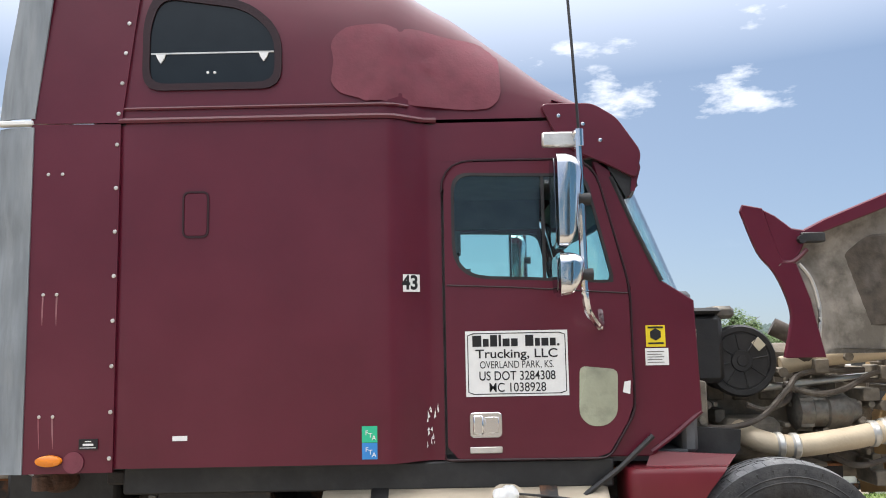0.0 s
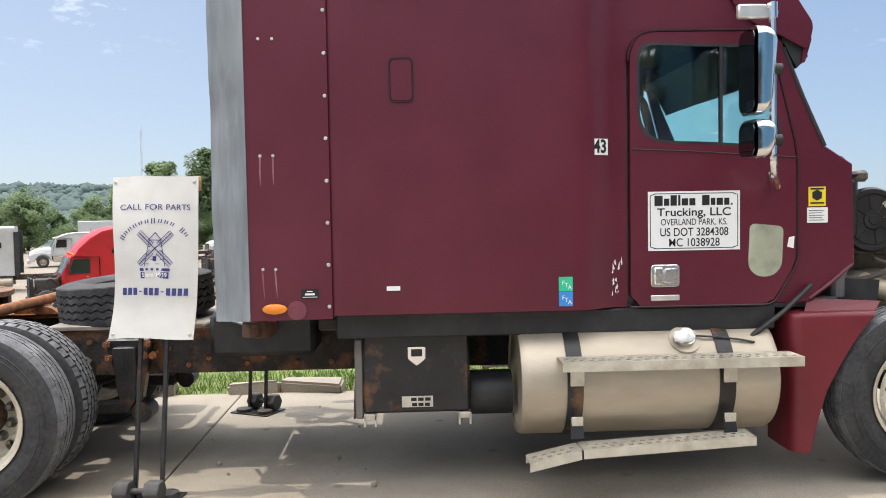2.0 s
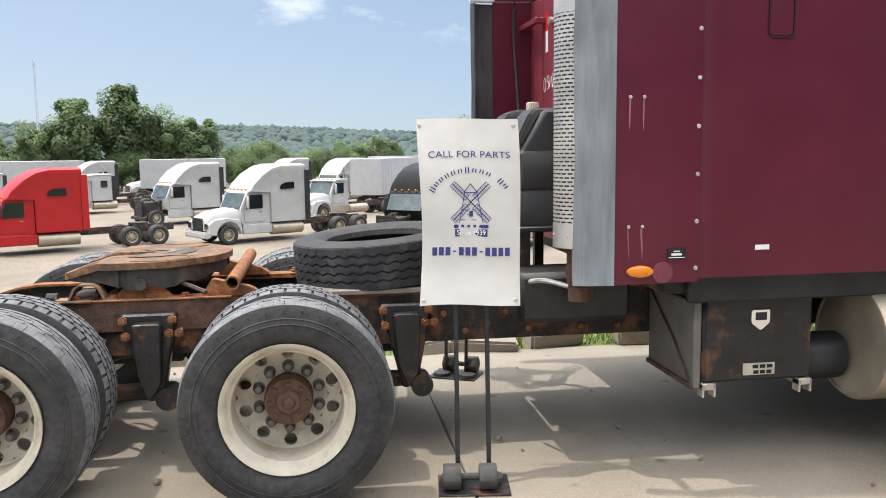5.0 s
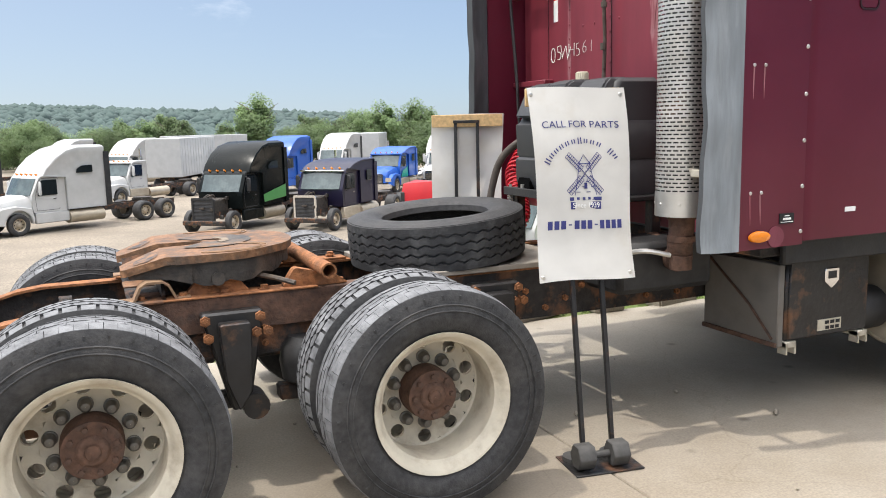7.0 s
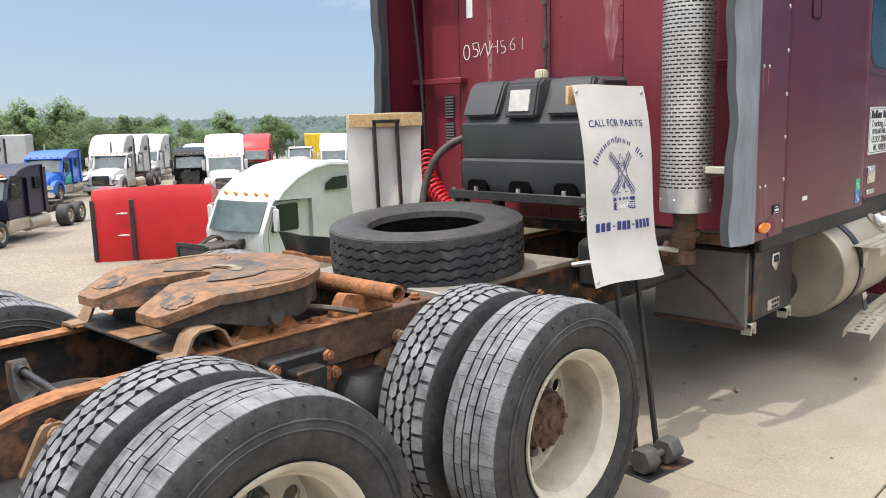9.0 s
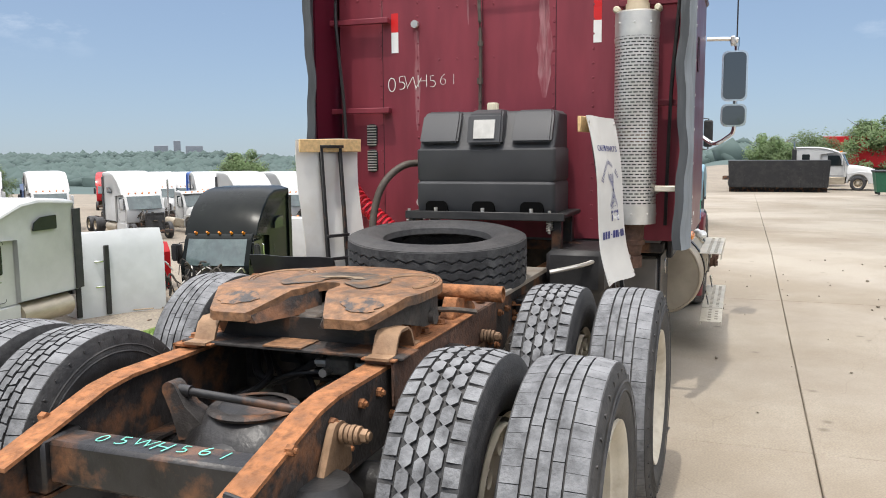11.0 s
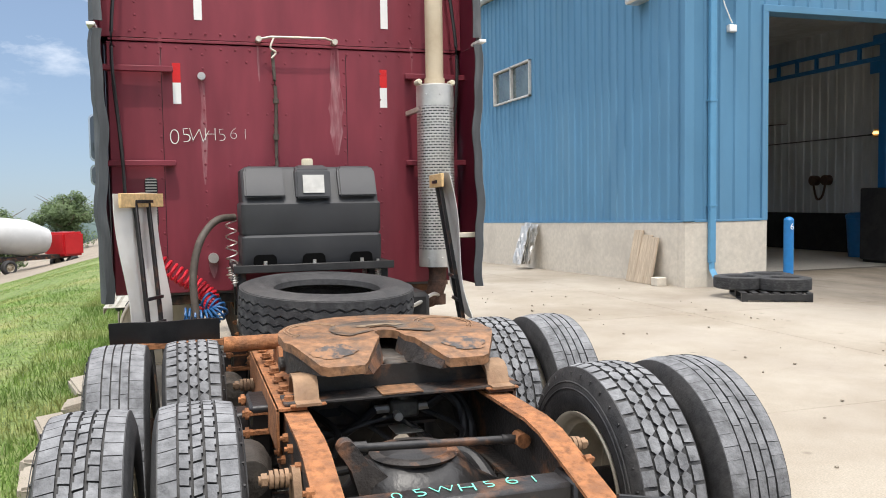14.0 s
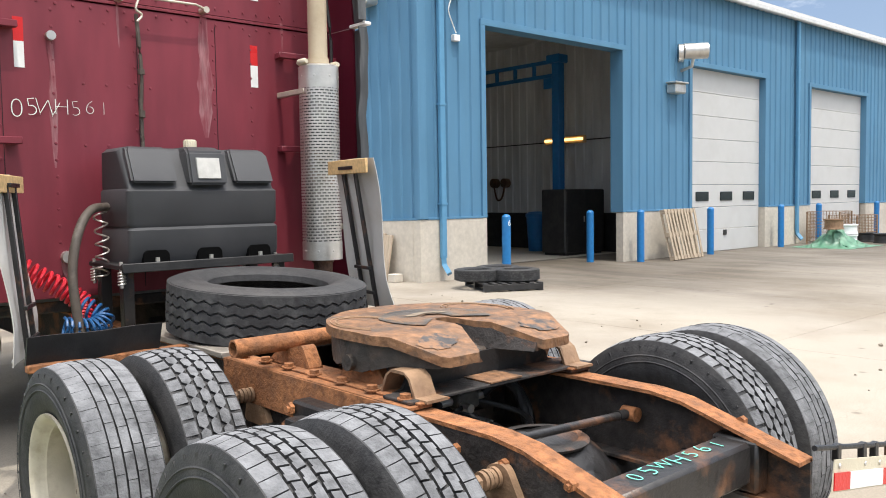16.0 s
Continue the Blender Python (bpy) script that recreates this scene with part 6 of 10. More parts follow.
# tool box
bm = B()
box(bm, 2.03, 2.615, -1.03, -0.44, 0.43, 0.865, 0.012)
tb = part("tool_box", bm, BLACKSTEEL, T, "scuffed black steel tool box with rust")
bm = B()
box(bm, 2.04, 2.605, -1.042, -1.028, 0.44, 0.855, 0.006)
dr = part("tool_box_door", bm, BLACKSTEEL, tb)
bm = B()
prism(bm, corner_poly([(2.275, 0.80), (2.275, 0.73), (2.325, 0.69), (2.375, 0.73), (2.375, 0.80)], 0.012), "y", -1.052, -1.04, bevel=0.003)
part("latch", bm, CHROME, dr, "chrome paddle latch")
bm = B()
box(bm, 2.295, 2.355, -1.056, -1.05, 0.745, 0.785, 0.004)
part("latch_paddle", bm, BLACK, dr)
bm = B()
box(bm, 2.24, 2.41, -1.046, -1.041, 0.465, 0.525)
tp = part("maker_plate", bm, STEPALU, tb, "silver maker plate", False)
for z, w_ in ((0.508, 0.055), (0.479, 0.05)):
    for i in range(3):
        bm = B()
        box(bm, 2.345 - w_ + i * w_ * 0.7, 2.345 - w_ + i * w_ * 0.7 + w_ * 0.55, -1.0482, -1.0474, z - 0.009, z + 0.009)
        part("print_bar", bm, INKBLACK, tp, "", False)
for x in (2.03, 2.55):
    bm = B()
    box(bm, x, x + 0.07, -1.04, -0.5, 0.395, 0.43, 0.004)
    box(bm, x, x + 0.01, -1.04, -0.98, 0.36, 0.42)
    box(bm, x + 0.06, x + 0.07, -1.04, -0.98, 0.36, 0.42)
    part("box_bracket", bm, STEPALU, tb)
bm = B()
box(bm, 1.985, 2.028, -1.02, -0.46, 0.40, 0.84, 0.006)
part("box_end", bm, mat("dusty_grey_steel", (0.2, 0.185, 0.165), 0.7, 0.2, 0.2, 6, stain=(0.1, 0.08, 0.06), stain_scale=3), tb, "dusty bare steel end plate")

bm = B()
tube(bm, [(1.979, -0.5, 0.82), (1.979, -0.82, 0.6), (1.979, -0.99, 0.44)], 0.007, 6)
part("end_brace", bm, HUBRUST, tb, "rusty diagonal brace rod")
bm = B()
box(bm, 1.972, 1.986, -1.02, -0.46, 0.40, 0.425, 0.003)
part("end_flange", bm, HUBRUST, tb)
bm = B()
box(bm, 2.021, 2.0285, -1.01, -0.46, 0.45, 0.85, 0.002)
part("end_panel", bm, mat("weathered_box_end", (0.15, 0.128, 0.1), 0.6, 0.1, 0.25, 7, stain=(0.06, 0.05, 0.042), stain_scale=4, stain_at=(0.48, 0.66), stain_amt=0.8, stretch=(1, 1, 0.5)), tb, "dull grey-brown end panel")

# front fender, steer wheels
def fender(s):
    """A moulded panel: outer face cut along the wheel, rounded corner, rear face turned inwards, ledge and lip on top."""
    bm = B()
    secs = []
    for z, xr, inset in ((0.192, 4.44, 0.0), (0.35, 4.476, 0.0), (0.53, 4.53, 0.0), (0.67, 4.605, 0.0), (0.77, 4.665, 0.0), (0.85, 4.722, 0.0), (0.925, 4.785, 0.0), (0.944, 4.80, 0.006), (0.954, 4.806, 0.02)):
        x0, y0, r = 4.335 + 0.02 * (1 - z) + inset, -1.205 + inset, 0.06
        path = [(xr, y0), (0.5 * (xr + x0) + 0.02, y0 - 0.004), (x0 + r, y0)]
        path += [(x0 + r - r * math.sin(radians(a)), y0 + r - r * math.cos(radians(a))) for a in (22, 45, 68, 90)]
        path += [(x0, -1.0), (x0 + 0.005, -0.87)]
        inner = [(x + 0.01 * (i > 2), y + 0.012 * (i < 6)) for i, (x, y) in enumerate(path)]
        secs.append([(x, y, z) for x, y in path] + [(x, y, z) for x, y in inner[::-1]])
    loft(bm, secs, close=True)
    fd = part("fender", flip(bm, s), FENDERRED, T, "maroon moulded quarter fender")
    bm = B()
    prism(bm, [(4.375, -1.185), (4.805, -1.185), (4.85, -1.08), (4.86, -0.87), (4.36, -0.87)], "z", 0.945, 0.956)
    part("fender_ledge", flip(bm, s), FENDERRED, fd)
    bm = B()
    loft(bm, [[(4.43, -1.15, 0.955), (4.47, -1.105, 1.022), (4.47, -1.093, 1.022), (4.44, -1.13, 0.955)], [(4.82, -1.15, 0.945), (4.88, -1.105, 0.998), (4.88, -1.093, 0.998), (4.82, -1.13, 0.945)]], close=True)
    part("fender_lip", flip(bm, s), FENDERRED, fd)
    bm = B()
    tube(bm, [(4.12, -1.16, 0.82), (4.3, -1.16, 0.95), (4.47, -1.15, 1.1)], 0.014, 6)
    part("gas_strut", flip(bm, s), BLACK, T)


both(fender)
for s in (-1, 1):
    wheel(T, 5.1, 1.06 * s, 0.485, "rib", s, True, True, 10)

# rear axles and duals
SPIN = [0, 17, 31, 8]
for i, x in enumerate((0.0, -1.31)):
    for s in (-1, 1):
        # the tyres on the grass side are worn down further
        k = 0.96 if s > 0 else 0.985
        for y, outer in ((1.06 if s > 0 else 1.115, True), (0.735 if s > 0 else 0.78, False)):
            w_ = wheel(T, x, y * s, 0.488 * k, ("block" if (s > 0 and i) else "rib") if outer else ("block" if (s > 0 and i) else "lug"), s, outer, False, SPIN[i * 2 + (s > 0)] if outer else 12)
            w_.scale = (k, 1, k)
for x in (0.0, -1.31):
    bm = B()
    cyl(bm, (x, -1.0, 0.485), (x, 1.0, 0.485), 0.075, n=18)
    lathe(bm, [(-0.32, 0.08), (-0.24, 0.12), (-0.17, 0.2), (-0.09, 0.235), (0.09, 0.235), (0.17, 0.2), (0.24, 0.12), (0.32, 0.08)], 28, "y", (x, 0, 0.49))
    lathe(bm, [(-0.26, 0.001), (-0.25, 0.08), (-0.2, 0.13), (0.0, 0.18)], 24, "x", (x, 0, 0.5))
    lathe(bm, [(0.0, 0.2), (0.14, 0.17), (0.24, 0.11), (0.34, 0.08), (0.42, 0.075), (0.42, 0.001)], 24, "x", (x, 0, 0.53))
    part("drive_axle", bm, BLACKSTEEL, T, "greasy drive axle with differential housing")
    bm = B()
    lathe(bm, [(0.0, 0.15), (0.012, 0.16), (0.02, 0.15), (0.02, 0.12)], 32, "z", (x, 0.0, 0.69))
    part("housing_ring", bm, CHASSIS, T)
    for s in (-1, 1):
        bm = B()
        lathe(bm, [(0, 0.001), (0.0, 0.1), (0.02, 0.125), (0.1, 0.135), (0.17, 0.125), (0.2, 0.1), (0.22, 0.09), (0.22, 0.001)], 24, "z", (x - 0.36, 0.45 * s, 0.42))
        part("air_spring", bm, BLACK, T, "black rubber air spring")
        bm = B()
        box(bm, x - 0.5, x + 0.62, 0.40 * s - 0.05, 0.40 * s + 0.05, 0.33, 0.40, 0.01)
        part("spring_arm", bm, CHASSIS, T)
        bm = B()
        lathe(bm, [(-0.16, 0.001), (-0.15, 0.07), (-0.06, 0.085), (0.0, 0.09), (0.08, 0.085), (0.12, 0.06), (0.12, 0.001)], 20, "x", (x + 0.28, 0.56 * s, 0.62))
        part("brake_chamber", bm, GREASE, T)
        bm = B()
        xh = x + 0.60
        prism(bm, corner_poly([(xh - 0.14, 0.80), (xh + 0.14, 0.80), (xh + 0.12, 0.68), (xh + 0.06, 0.36), (xh - 0.02, 0.34), (xh - 0.09, 0.62)], 0.025), "y", 0.445 * s, 0.53 * s, bevel=0.01)
        prism(bm, corner_poly([(xh - 0.07, 0.76), (xh + 0.07, 0.76), (xh + 0.06, 0.45), (xh, 0.36), (xh - 0.05, 0.5)], 0.02), "y", 0.53 * s, 0.6 * s, bevel=0.015)
        cyl(bm, (xh + 0.08, 0.42 * s, 0.36), (xh + 0.08, 0.56 * s, 0.36), 0.06, n=16)
        part("spring_hanger", bm, BLACKSTEEL, T, "black cast spring hanger")
        for dx, dz in ((-0.12, 0.77), (0.12, 0.77), (0.1, 0.70), (-0.11, 0.69), (0.15, 0.7)):
            bm = B()
            cyl(bm, (xh + dx, 0.43 * s, dz), (xh + dx, 0.56 * s, dz), 0.014, n=6)
            cyl(bm, (xh + dx, 0.535 * s, dz), (xh + dx, 0.55 * s, dz), 0.024, n=6)
            part("hanger_bolt", bm, RUST, T)

# frame rails with their tapered tail
def rail(s):
    top = [(5.7, 0.84), (0.4, 0.84), (-1.5, 0.835), (-1.62, 0.82), (-2.03, 0.70)]
    bot = [(-2.03, 0.55), (-1.5, 0.57), (5.7, 0.57)]
    bm = B()
    prism(bm, top + bot, "y", -0.43, -0.418)
    web = part("frame_rail", flip(bm, s), CHASSIS, T, "black frame rail with orange rust")
    bm = B()
    loft(bm, [[(x, -0.433, z + 0.004), (x, -0.345, z + 0.004), (x, -0.345, z - 0.009), (x, -0.433, z - 0.009)] for x, z in top], close=True)
    part("top_flange", flip(bm, s), RUST, web, "flaking orange rust on the top flange")
    bm = B()
    loft(bm, [[(x, -0.432, z), (x, -0.345, z), (x, -0.345, z + 0.011), (x, -0.432, z + 0.011)] for x, z in ((-2.03, 0.55), (-1.5, 0.568), (5.7, 0.568))], close=True)
    part("bottom_flange", flip(bm, s), CHASSIS, web)
    random.seed(3)
    for i in range(34):
        bm = B()
        x = -1.9 + i * 0.113 + random.uniform(-0.03, 0.03)
        z = random.choice((0.62, 0.66, 0.72, 0.77))
        cyl(bm, (x, -0.425, z), (x, -0.448, z), 0.017, n=6)
        cyl(bm, (x, -0.445, z), (x, -0.458, z), 0.009, n=6)
        part("rail_bolt", flip(bm, s), RUST, web)
    # angle brackets of the coupling mount
    bm = B()
    box(bm, -1.15, 0.08, -0.46, -0.35, 0.845, 0.857, 0.002)
    box(bm, -1.15, 0.08, -0.462, -0.45, 0.70, 0.857, 0.002)
    # darker rust on the right puts that side's shade into the colour
    part("mount_angle", flip(bm, s), HUBRUST if s < 0 else RUST, web, "rusty steel mounting angle")
    for i in range(7):
        bm = B()
        x = -1.08 + i * 0.18
        cyl(bm, (x, -0.405, 0.855), (x, -0.405, 0.885), 0.02, n=6)
        cyl(bm, (x, -0.405, 0.866), (x, -0.405, 0.871), 0.028, n=12)
        part("angle_bolt", flip(bm, s), RUST, web)
    # tail hooks of the torque rods, outside
    for x, z in ((-1.55, 0.74), (-0.17, 0.74)):
        bm = B()
        prism(bm, corner_poly([(x - 0.12, 0.62), (x + 0.08, 0.62), (x + 0.04, 0.77), (x - 0.03, 0.78)], 0.03), "y", -0.46, -0.435)
        cyl(bm, (x, -0.46, z), (x, -0.56, z), 0.014, n=12)
        for k in range(4):
            cyl(bm, (x, -0.468 - 0.016 * k, z), (x, -0.48 - 0.016 * k, z), 0.03 - 0.002 * (k % 2), n=14)
        cyl(bm, (x, -0.534, z), (x, -0.552, z), 0.022, n=6)
        part("tow_pin", flip(bm, s), STEELBROWN, web, "rusted shock-absorber pin")


both(rail)
bm = B()
box(bm, -1.88, -1.76, -0.345, 0.345, 0.60, 0.735, 0.012)
box(bm, -1.90, -1.74, -0.415, -0.34, 0.57, 0.74, 0.01)
box(bm, -1.90, -1.74, 0.34, 0.415, 0.57, 0.74, 0.01)
cm = part("rear_crossmember", bm, BLACKSTEEL, T, "black rear crossmember with a painted number")
for i, ch in enumerate("05WH561"):
    words("paint_mark", ch, 0.078 + 0.012 * (i % 2), Matrix.Translation((-1.82 + 0.005 * (i % 3), 0.19 - 0.072 * i, 0.7385)) @ Matrix.Rotation(radians(-90 + 8 * math.sin(i * 1.7)), 4, "Z"), CHALKGREEN, cm, thin=-0.0018)
for x in (-0.72, 0.55, 1.3, 2.4):
    bm = B()
    prism(bm, [(-0.42, 0.83), (0.42, 0.83), (0.42, 0.575), (0.30, 0.575), (0.24, 0.66), (-0.24, 0.66), (-0.30, 0.575), (-0.42, 0.575)], "x", x - 0.01, x + 0.01)
    box(bm, x - 0.06, x + 0.06, -0.25, 0.25, 0.65, 0.662)
    for y in (0.2, -0.2):
        prism(bm, rounded(y - 0.05, y + 0.05, 0.70, 0.735, 0.016), "x", x - 0.012, x - 0.0105, mi=1)
    part("crossmember", bm, [GREASE, INKBLACK], T, "black crossmember plate with oval holes")
bm = B()
tube(bm, [(-1.40, 0.235, 0.765), (-1.40, -0.36, 0.735)], 0.0145, 10)
cyl(bm, (-1.40, 0.19, 0.763), (-1.40, 0.245, 0.766), 0.021, n=12)
cyl(bm, (-1.40, -0.34, 0.736), (-1.40, -0.30, 0.738), 0.019, n=12)
part("torque_rod", bm, BLACKSTEEL, T, "greasy black transverse torque rod")
bm = B()
cyl(bm, (-1.43, 0.26, 0.768), (-1.37, 0.26, 0.768), 0.03, n=14)
loft(bm, [[(-1.37, 0.29, 0.765), (-1.43, 0.29, 0.765), (-1.43, 0.235, 0.785), (-1.37, 0.235, 0.785)], [(-1.36, 0.25, 0.70), (-1.44, 0.25, 0.70), (-1.44, 0.19, 0.72), (-1.36, 0.19, 0.72)], [(-1.30, 0.22, 0.60), (-1.44, 0.22, 0.60), (-1.44, 0.08, 0.63), (-1.30, 0.08, 0.63)]], close=True)
part("rod_bracket", bm, CHASSIS, T, "rusty torque-rod tower")
bm = B()
cyl(bm, (-1.43, -0.375, 0.733), (-1.37, -0.375, 0.733), 0.027, n=14)
part("rod_eye", bm, RUST, T)
bm = B()
lathe(bm, [(-0.14, 0.001), (-0.13, 0.08), (-0.1, 0.15), (-0.04, 0.2), (0.0, 0.205)], 28, "x", (-1.33, -0.02, 0.475))
part("differential_cover", bm, BLACK, T, "black rounded differential cover")
for s in (-1, 1):
    bm = B()
    prism(bm, [(0.44 * s - 0.09 * s, 0.62), (0.41 * s, 0.62), (0.41 * s, 0.82), (0.30 * s, 0.82)], "x", -0.735, -0.725)
    part("gusset", bm, CHASSIS, T)
bm = B()
for k in range(4):
    y = -0.2 + 0.13 * k
    tube(bm, curve_pts([(-0.74, y + 0.1, 0.74), (-0.95, y - 0.1, 0.66 - 0.03 * k), (-1.15, y + 0.05, 0.60), (-1.3, y, 0.66)]), 0.011, 7)
tube(bm, curve_pts([(-0.78, -0.02, 0.78), (-0.86, -0.2, 0.82), (-0.9, -0.31, 0.74), (-0.95, -0.32, 0.6)]), 0.018, 8)
tube(bm, curve_pts([(-0.76, 0.3, 0.75), (-0.9, 0.2, 0.68), (-1.05, 0.25, 0.62)]), 0.014, 8)
tube(bm, curve_pts([(-0.6, 0.1, 0.7), (0.0, 0.15, 0.66), (0.6, 0.05, 0.7), (1.4, 0.1, 0.74)]), 0.02, 8)
part("air_hose", bm, BLACK, T, "black chassis air hoses")
bm = B()
box(bm, -0.86, -0.77, -0.15, -0.03, 0.70, 0.775, 0.012)
lathe(bm, [(0.775, 0.035), (0.80, 0.032), (0.81, 0.015), (0.81, 0.001)], 16, "z", (-0.815, -0.09, 0))
valve_ = part("air_valve", bm, LUG, T, "grey brake relay valve")
for y0, y1, z in ((-0.03, 0.03, 0.735), (-0.15, -0.2, 0.735), (-0.05, -0.05, 0.72)):
    bm = B()
    cyl(bm, (-0.815 if y0 != y1 else -0.86, y0, z), (-0.815 if y0 != y1 else -0.91, y1, z), 0.018, n=8)
    part("valve_port", bm, GALV, valve_)
bm = B()
box(bm, -0.93, -0.80, -0.15, -0.03, 0.655, 0.661, 0.002)
part("valve_plate", bm, GALV, valve_, "pale bent bracket plate")
for pts, r in (([(-0.815, 0.03, 0.735), (-0.84, 0.12, 0.68), (-0.86, 0.2, 0.655), (-0.85, 0.28, 0.68), (-0.78, 0.33, 0.77)], 0.019), ([(-0.815, -0.2, 0.735), (-0.84, -0.26, 0.775), (-0.87, -0.32, 0.77), (-0.92, -0.35, 0.68), (-0.95, -0.35, 0.58)], 0.019), ([(-0.87, -0.05, 0.72), (-0.9, 0.1, 0.7), (-0.88, 0.24, 0.64), (-0.95, 0.34, 0.6)], 0.01), ([(-1.15, -0.12, 0.66), (-1.2, -0.25, 0.62), (-1.3, -0.3, 0.55)], 0.03)):
    bm = B()
    tube(bm, curve_pts(pts), r, 9)
    part("brake_hose", bm, BLACK, T, "black rubber brake hose")
# dark reservoir between the tool box and the tank
bm = B()
lathe(bm, [(2.6, 0.001), (2.6, 0.1), (2.63, 0.125), (2.86, 0.125)], 24, "x", (0, -0.86, 0.5))
part("air_reservoir", bm, BLACK, T, "black cylindrical air reservoir")

# fifth wheel
FOLD = -0.965


def fw_z(x):
    """Height of the plate's top: nearly level, then ramps bent down behind the fold."""
    return 1.06 + 0.012 * (x + 0.33) - 0.31 * max(0.0, FOLD - x)


SCRAPED = mat("scraped_dark_paint", (0.06, 0.055, 0.052), 0.55, 0.2, 0.4, 30, stain=(0.27, 0.14, 0.068), stain_scale=22, stain_at=(0.42, 0.56), stain_amt=0.9)


def fifth_wheel():
    cy = -0.03
    half = [(-0.33, 0.0)] + [(-0.745 + 0.415 * math.cos(radians(a)), 0.435 * math.sin(radians(a))) for a in range(9, 100, 9)] + [(-0.89, 0.43), (-0.965, 0.405), (-1.135, 0.325), (-1.15, 0.30), (-1.15, 0.165), (-1.13, 0.15), (-0.965, 0.075), (-0.90, 0.052), (-0.80, 0.05), (-0.765, 0.03), (-0.755, 0.0)]
    outline = half + [(x, -y) for x, y in half[-2:0:-1]]
    bm = B()
    prism(bm, [(x, y + cy) for x, y in outline], "z", -0.034, 0.0)
    bmesh.ops.triangulate(bm, faces=bm.faces[:])
    for px in (FOLD, FOLD - 0.015, -1.06, -0.85, -0.7, -0.55, -0.42):
        bmesh.ops.bisect_plane(bm, geom=bm.verts[:] + bm.edges[:] + bm.faces[:], plane_co=(px, 0, 0), plane_no=(1, 0, 0))
    for v in bm.verts:
        v.co.z += fw_z(v.co.x) + 0.004 * noise.noise((v.co.x * 7, v.co.y * 7, v.co.z * 9))
    plate = part("fifth_wheel", bm, RUSTPLATE, T, "rusty greased fifth-wheel coupling plate with bent-down ramps")
    # dark grease round the throat and pale wear inside it
    def film(name, r0, r1, a0, a1, material, lift, label=""):
        bm = B()
        rows = []
        for i in range(31):
            a = radians(a0 + (a1 - a0) * i / 30)
            row = []
            for q in (r0, (r0 + r1) / 2, r1):
                q += 0.012 * noise.noise((3 * math.cos(a) + q * 9, 3 * math.sin(a), r0 * 40))
                x, y = -0.735 + q * math.cos(a), cy + q * 1.1 * math.sin(a)
                row.append((x, y, fw_z(x) + lift))
            rows.append(row)
        loft(bm, rows)
        part(name, bm, material, plate, label)
    film("grease_film", 0.055, 0.205, -132, 132, GREASEFILM, 0.0045, "dark grease round the throat")
    film("wear_mark", 0.065, 0.105, -62, 62, mat("worn_tan_steel", (0.24, 0.185, 0.125), 0.5, 0.2, 0.3, 30, stain=(0.15, 0.11, 0.075), stain_scale=18), 0.0075, "pale polished wear")
    # looped grease grooves on both halves, scraped paint on the ramps, walls of the throat
    for sd in (-1, 1):
        for q, w_ in ((0.125, 0.0035), (0.145, 0.003)):
            bm = B()
            tube(bm, [(-0.68 + q * 1.25 * math.cos(radians(a)), cy + sd * 0.28 + q * 0.85 * math.sin(radians(a)), fw_z(-0.68 + q * 1.25 * math.cos(radians(a))) + 0.002) for a in range(-135, 136, 9)], w_, 5)
            part("grease_groove", bm, STEELBROWN, plate)
        bm = B()
        rows = []
        for i in range(9):
            u = i / 8
            x = FOLD - 0.025 - 0.105 * u
            wid = 0.085 * math.sin(math.pi * (0.12 + 0.76 * u)) * (1 + 0.5 * noise.noise((u * 5, sd * 3.0, 1)))
            c = cy + sd * (0.245 + 0.03 * u)
            rows.append([(x, c + wid * v + 0.012 * noise.noise((u * 6, v * 4, sd)), fw_z(x) + 0.003) for v in (-1, -0.4, 0.3, 1)])
        loft(bm, rows)
        part("paint_scrape", bm, SCRAPED, plate, "dark worn paint on the ramp")
        bm = B()
        secs = []
        for x, y, d in ((-1.13, 0.152, 0.035), (-1.05, 0.118, 0.06), (-0.965, 0.078, 0.085), (-0.90, 0.055, 0.095), (-0.80, 0.052, 0.095)):
            z = fw_z(x) - 0.012
            secs.append([(x, cy + sd * y, z), (x, cy + sd * (y - 0.022), z - d), (x, cy + sd * (y + 0.014), z - d), (x, cy + sd * (y + 0.016), z)])
        loft(bm, secs, close=True)
        part("throat_wall", bm, CHASSIS, plate, "greasy rusty wall of the throat")
    # cast skirt with ribs under the rim
    for s in (-1, 1):
        bm = B()
        secs = []
        for i in range(13):
            a = radians(8 + 100 * i / 12)
            x, y = -0.745 + 0.395 * math.cos(a), cy + s * 0.415 * math.sin(a)
            d = 0.115 - 0.05 * abs(math.cos(a)) ** 2 - 0.02 * (i % 3 == 0)
            z = fw_z(x) - 0.03
            ix, iy = -0.745 + 0.365 * math.cos(a), cy + s * 0.385 * math.sin(a)
            secs.append([(x, y, z), (x, y, z - d), (ix, iy, z - d), (ix, iy, z)])
        loft(bm, secs, close=True)
        part("skirt", bm, GREASE, plate)
        bm = B()
        secs = []
        for x, y, d in ((-0.86, 0.41, 0.10), (-0.95, 0.385, 0.075), (-1.04, 0.345, 0.05), (-1.12, 0.31, 0.02)):
            z = fw_z(x) - 0.03
            secs.append([(x, cy + s * y, z), (x, cy + s * y, z - d), (x, cy + s * (y - 0.03), z - d), (x, cy + s * (y - 0.03), z)])
        loft(bm, secs, close=True)
        part("horn_web", bm, GREASE, plate)
        bm = B()
        secs = []
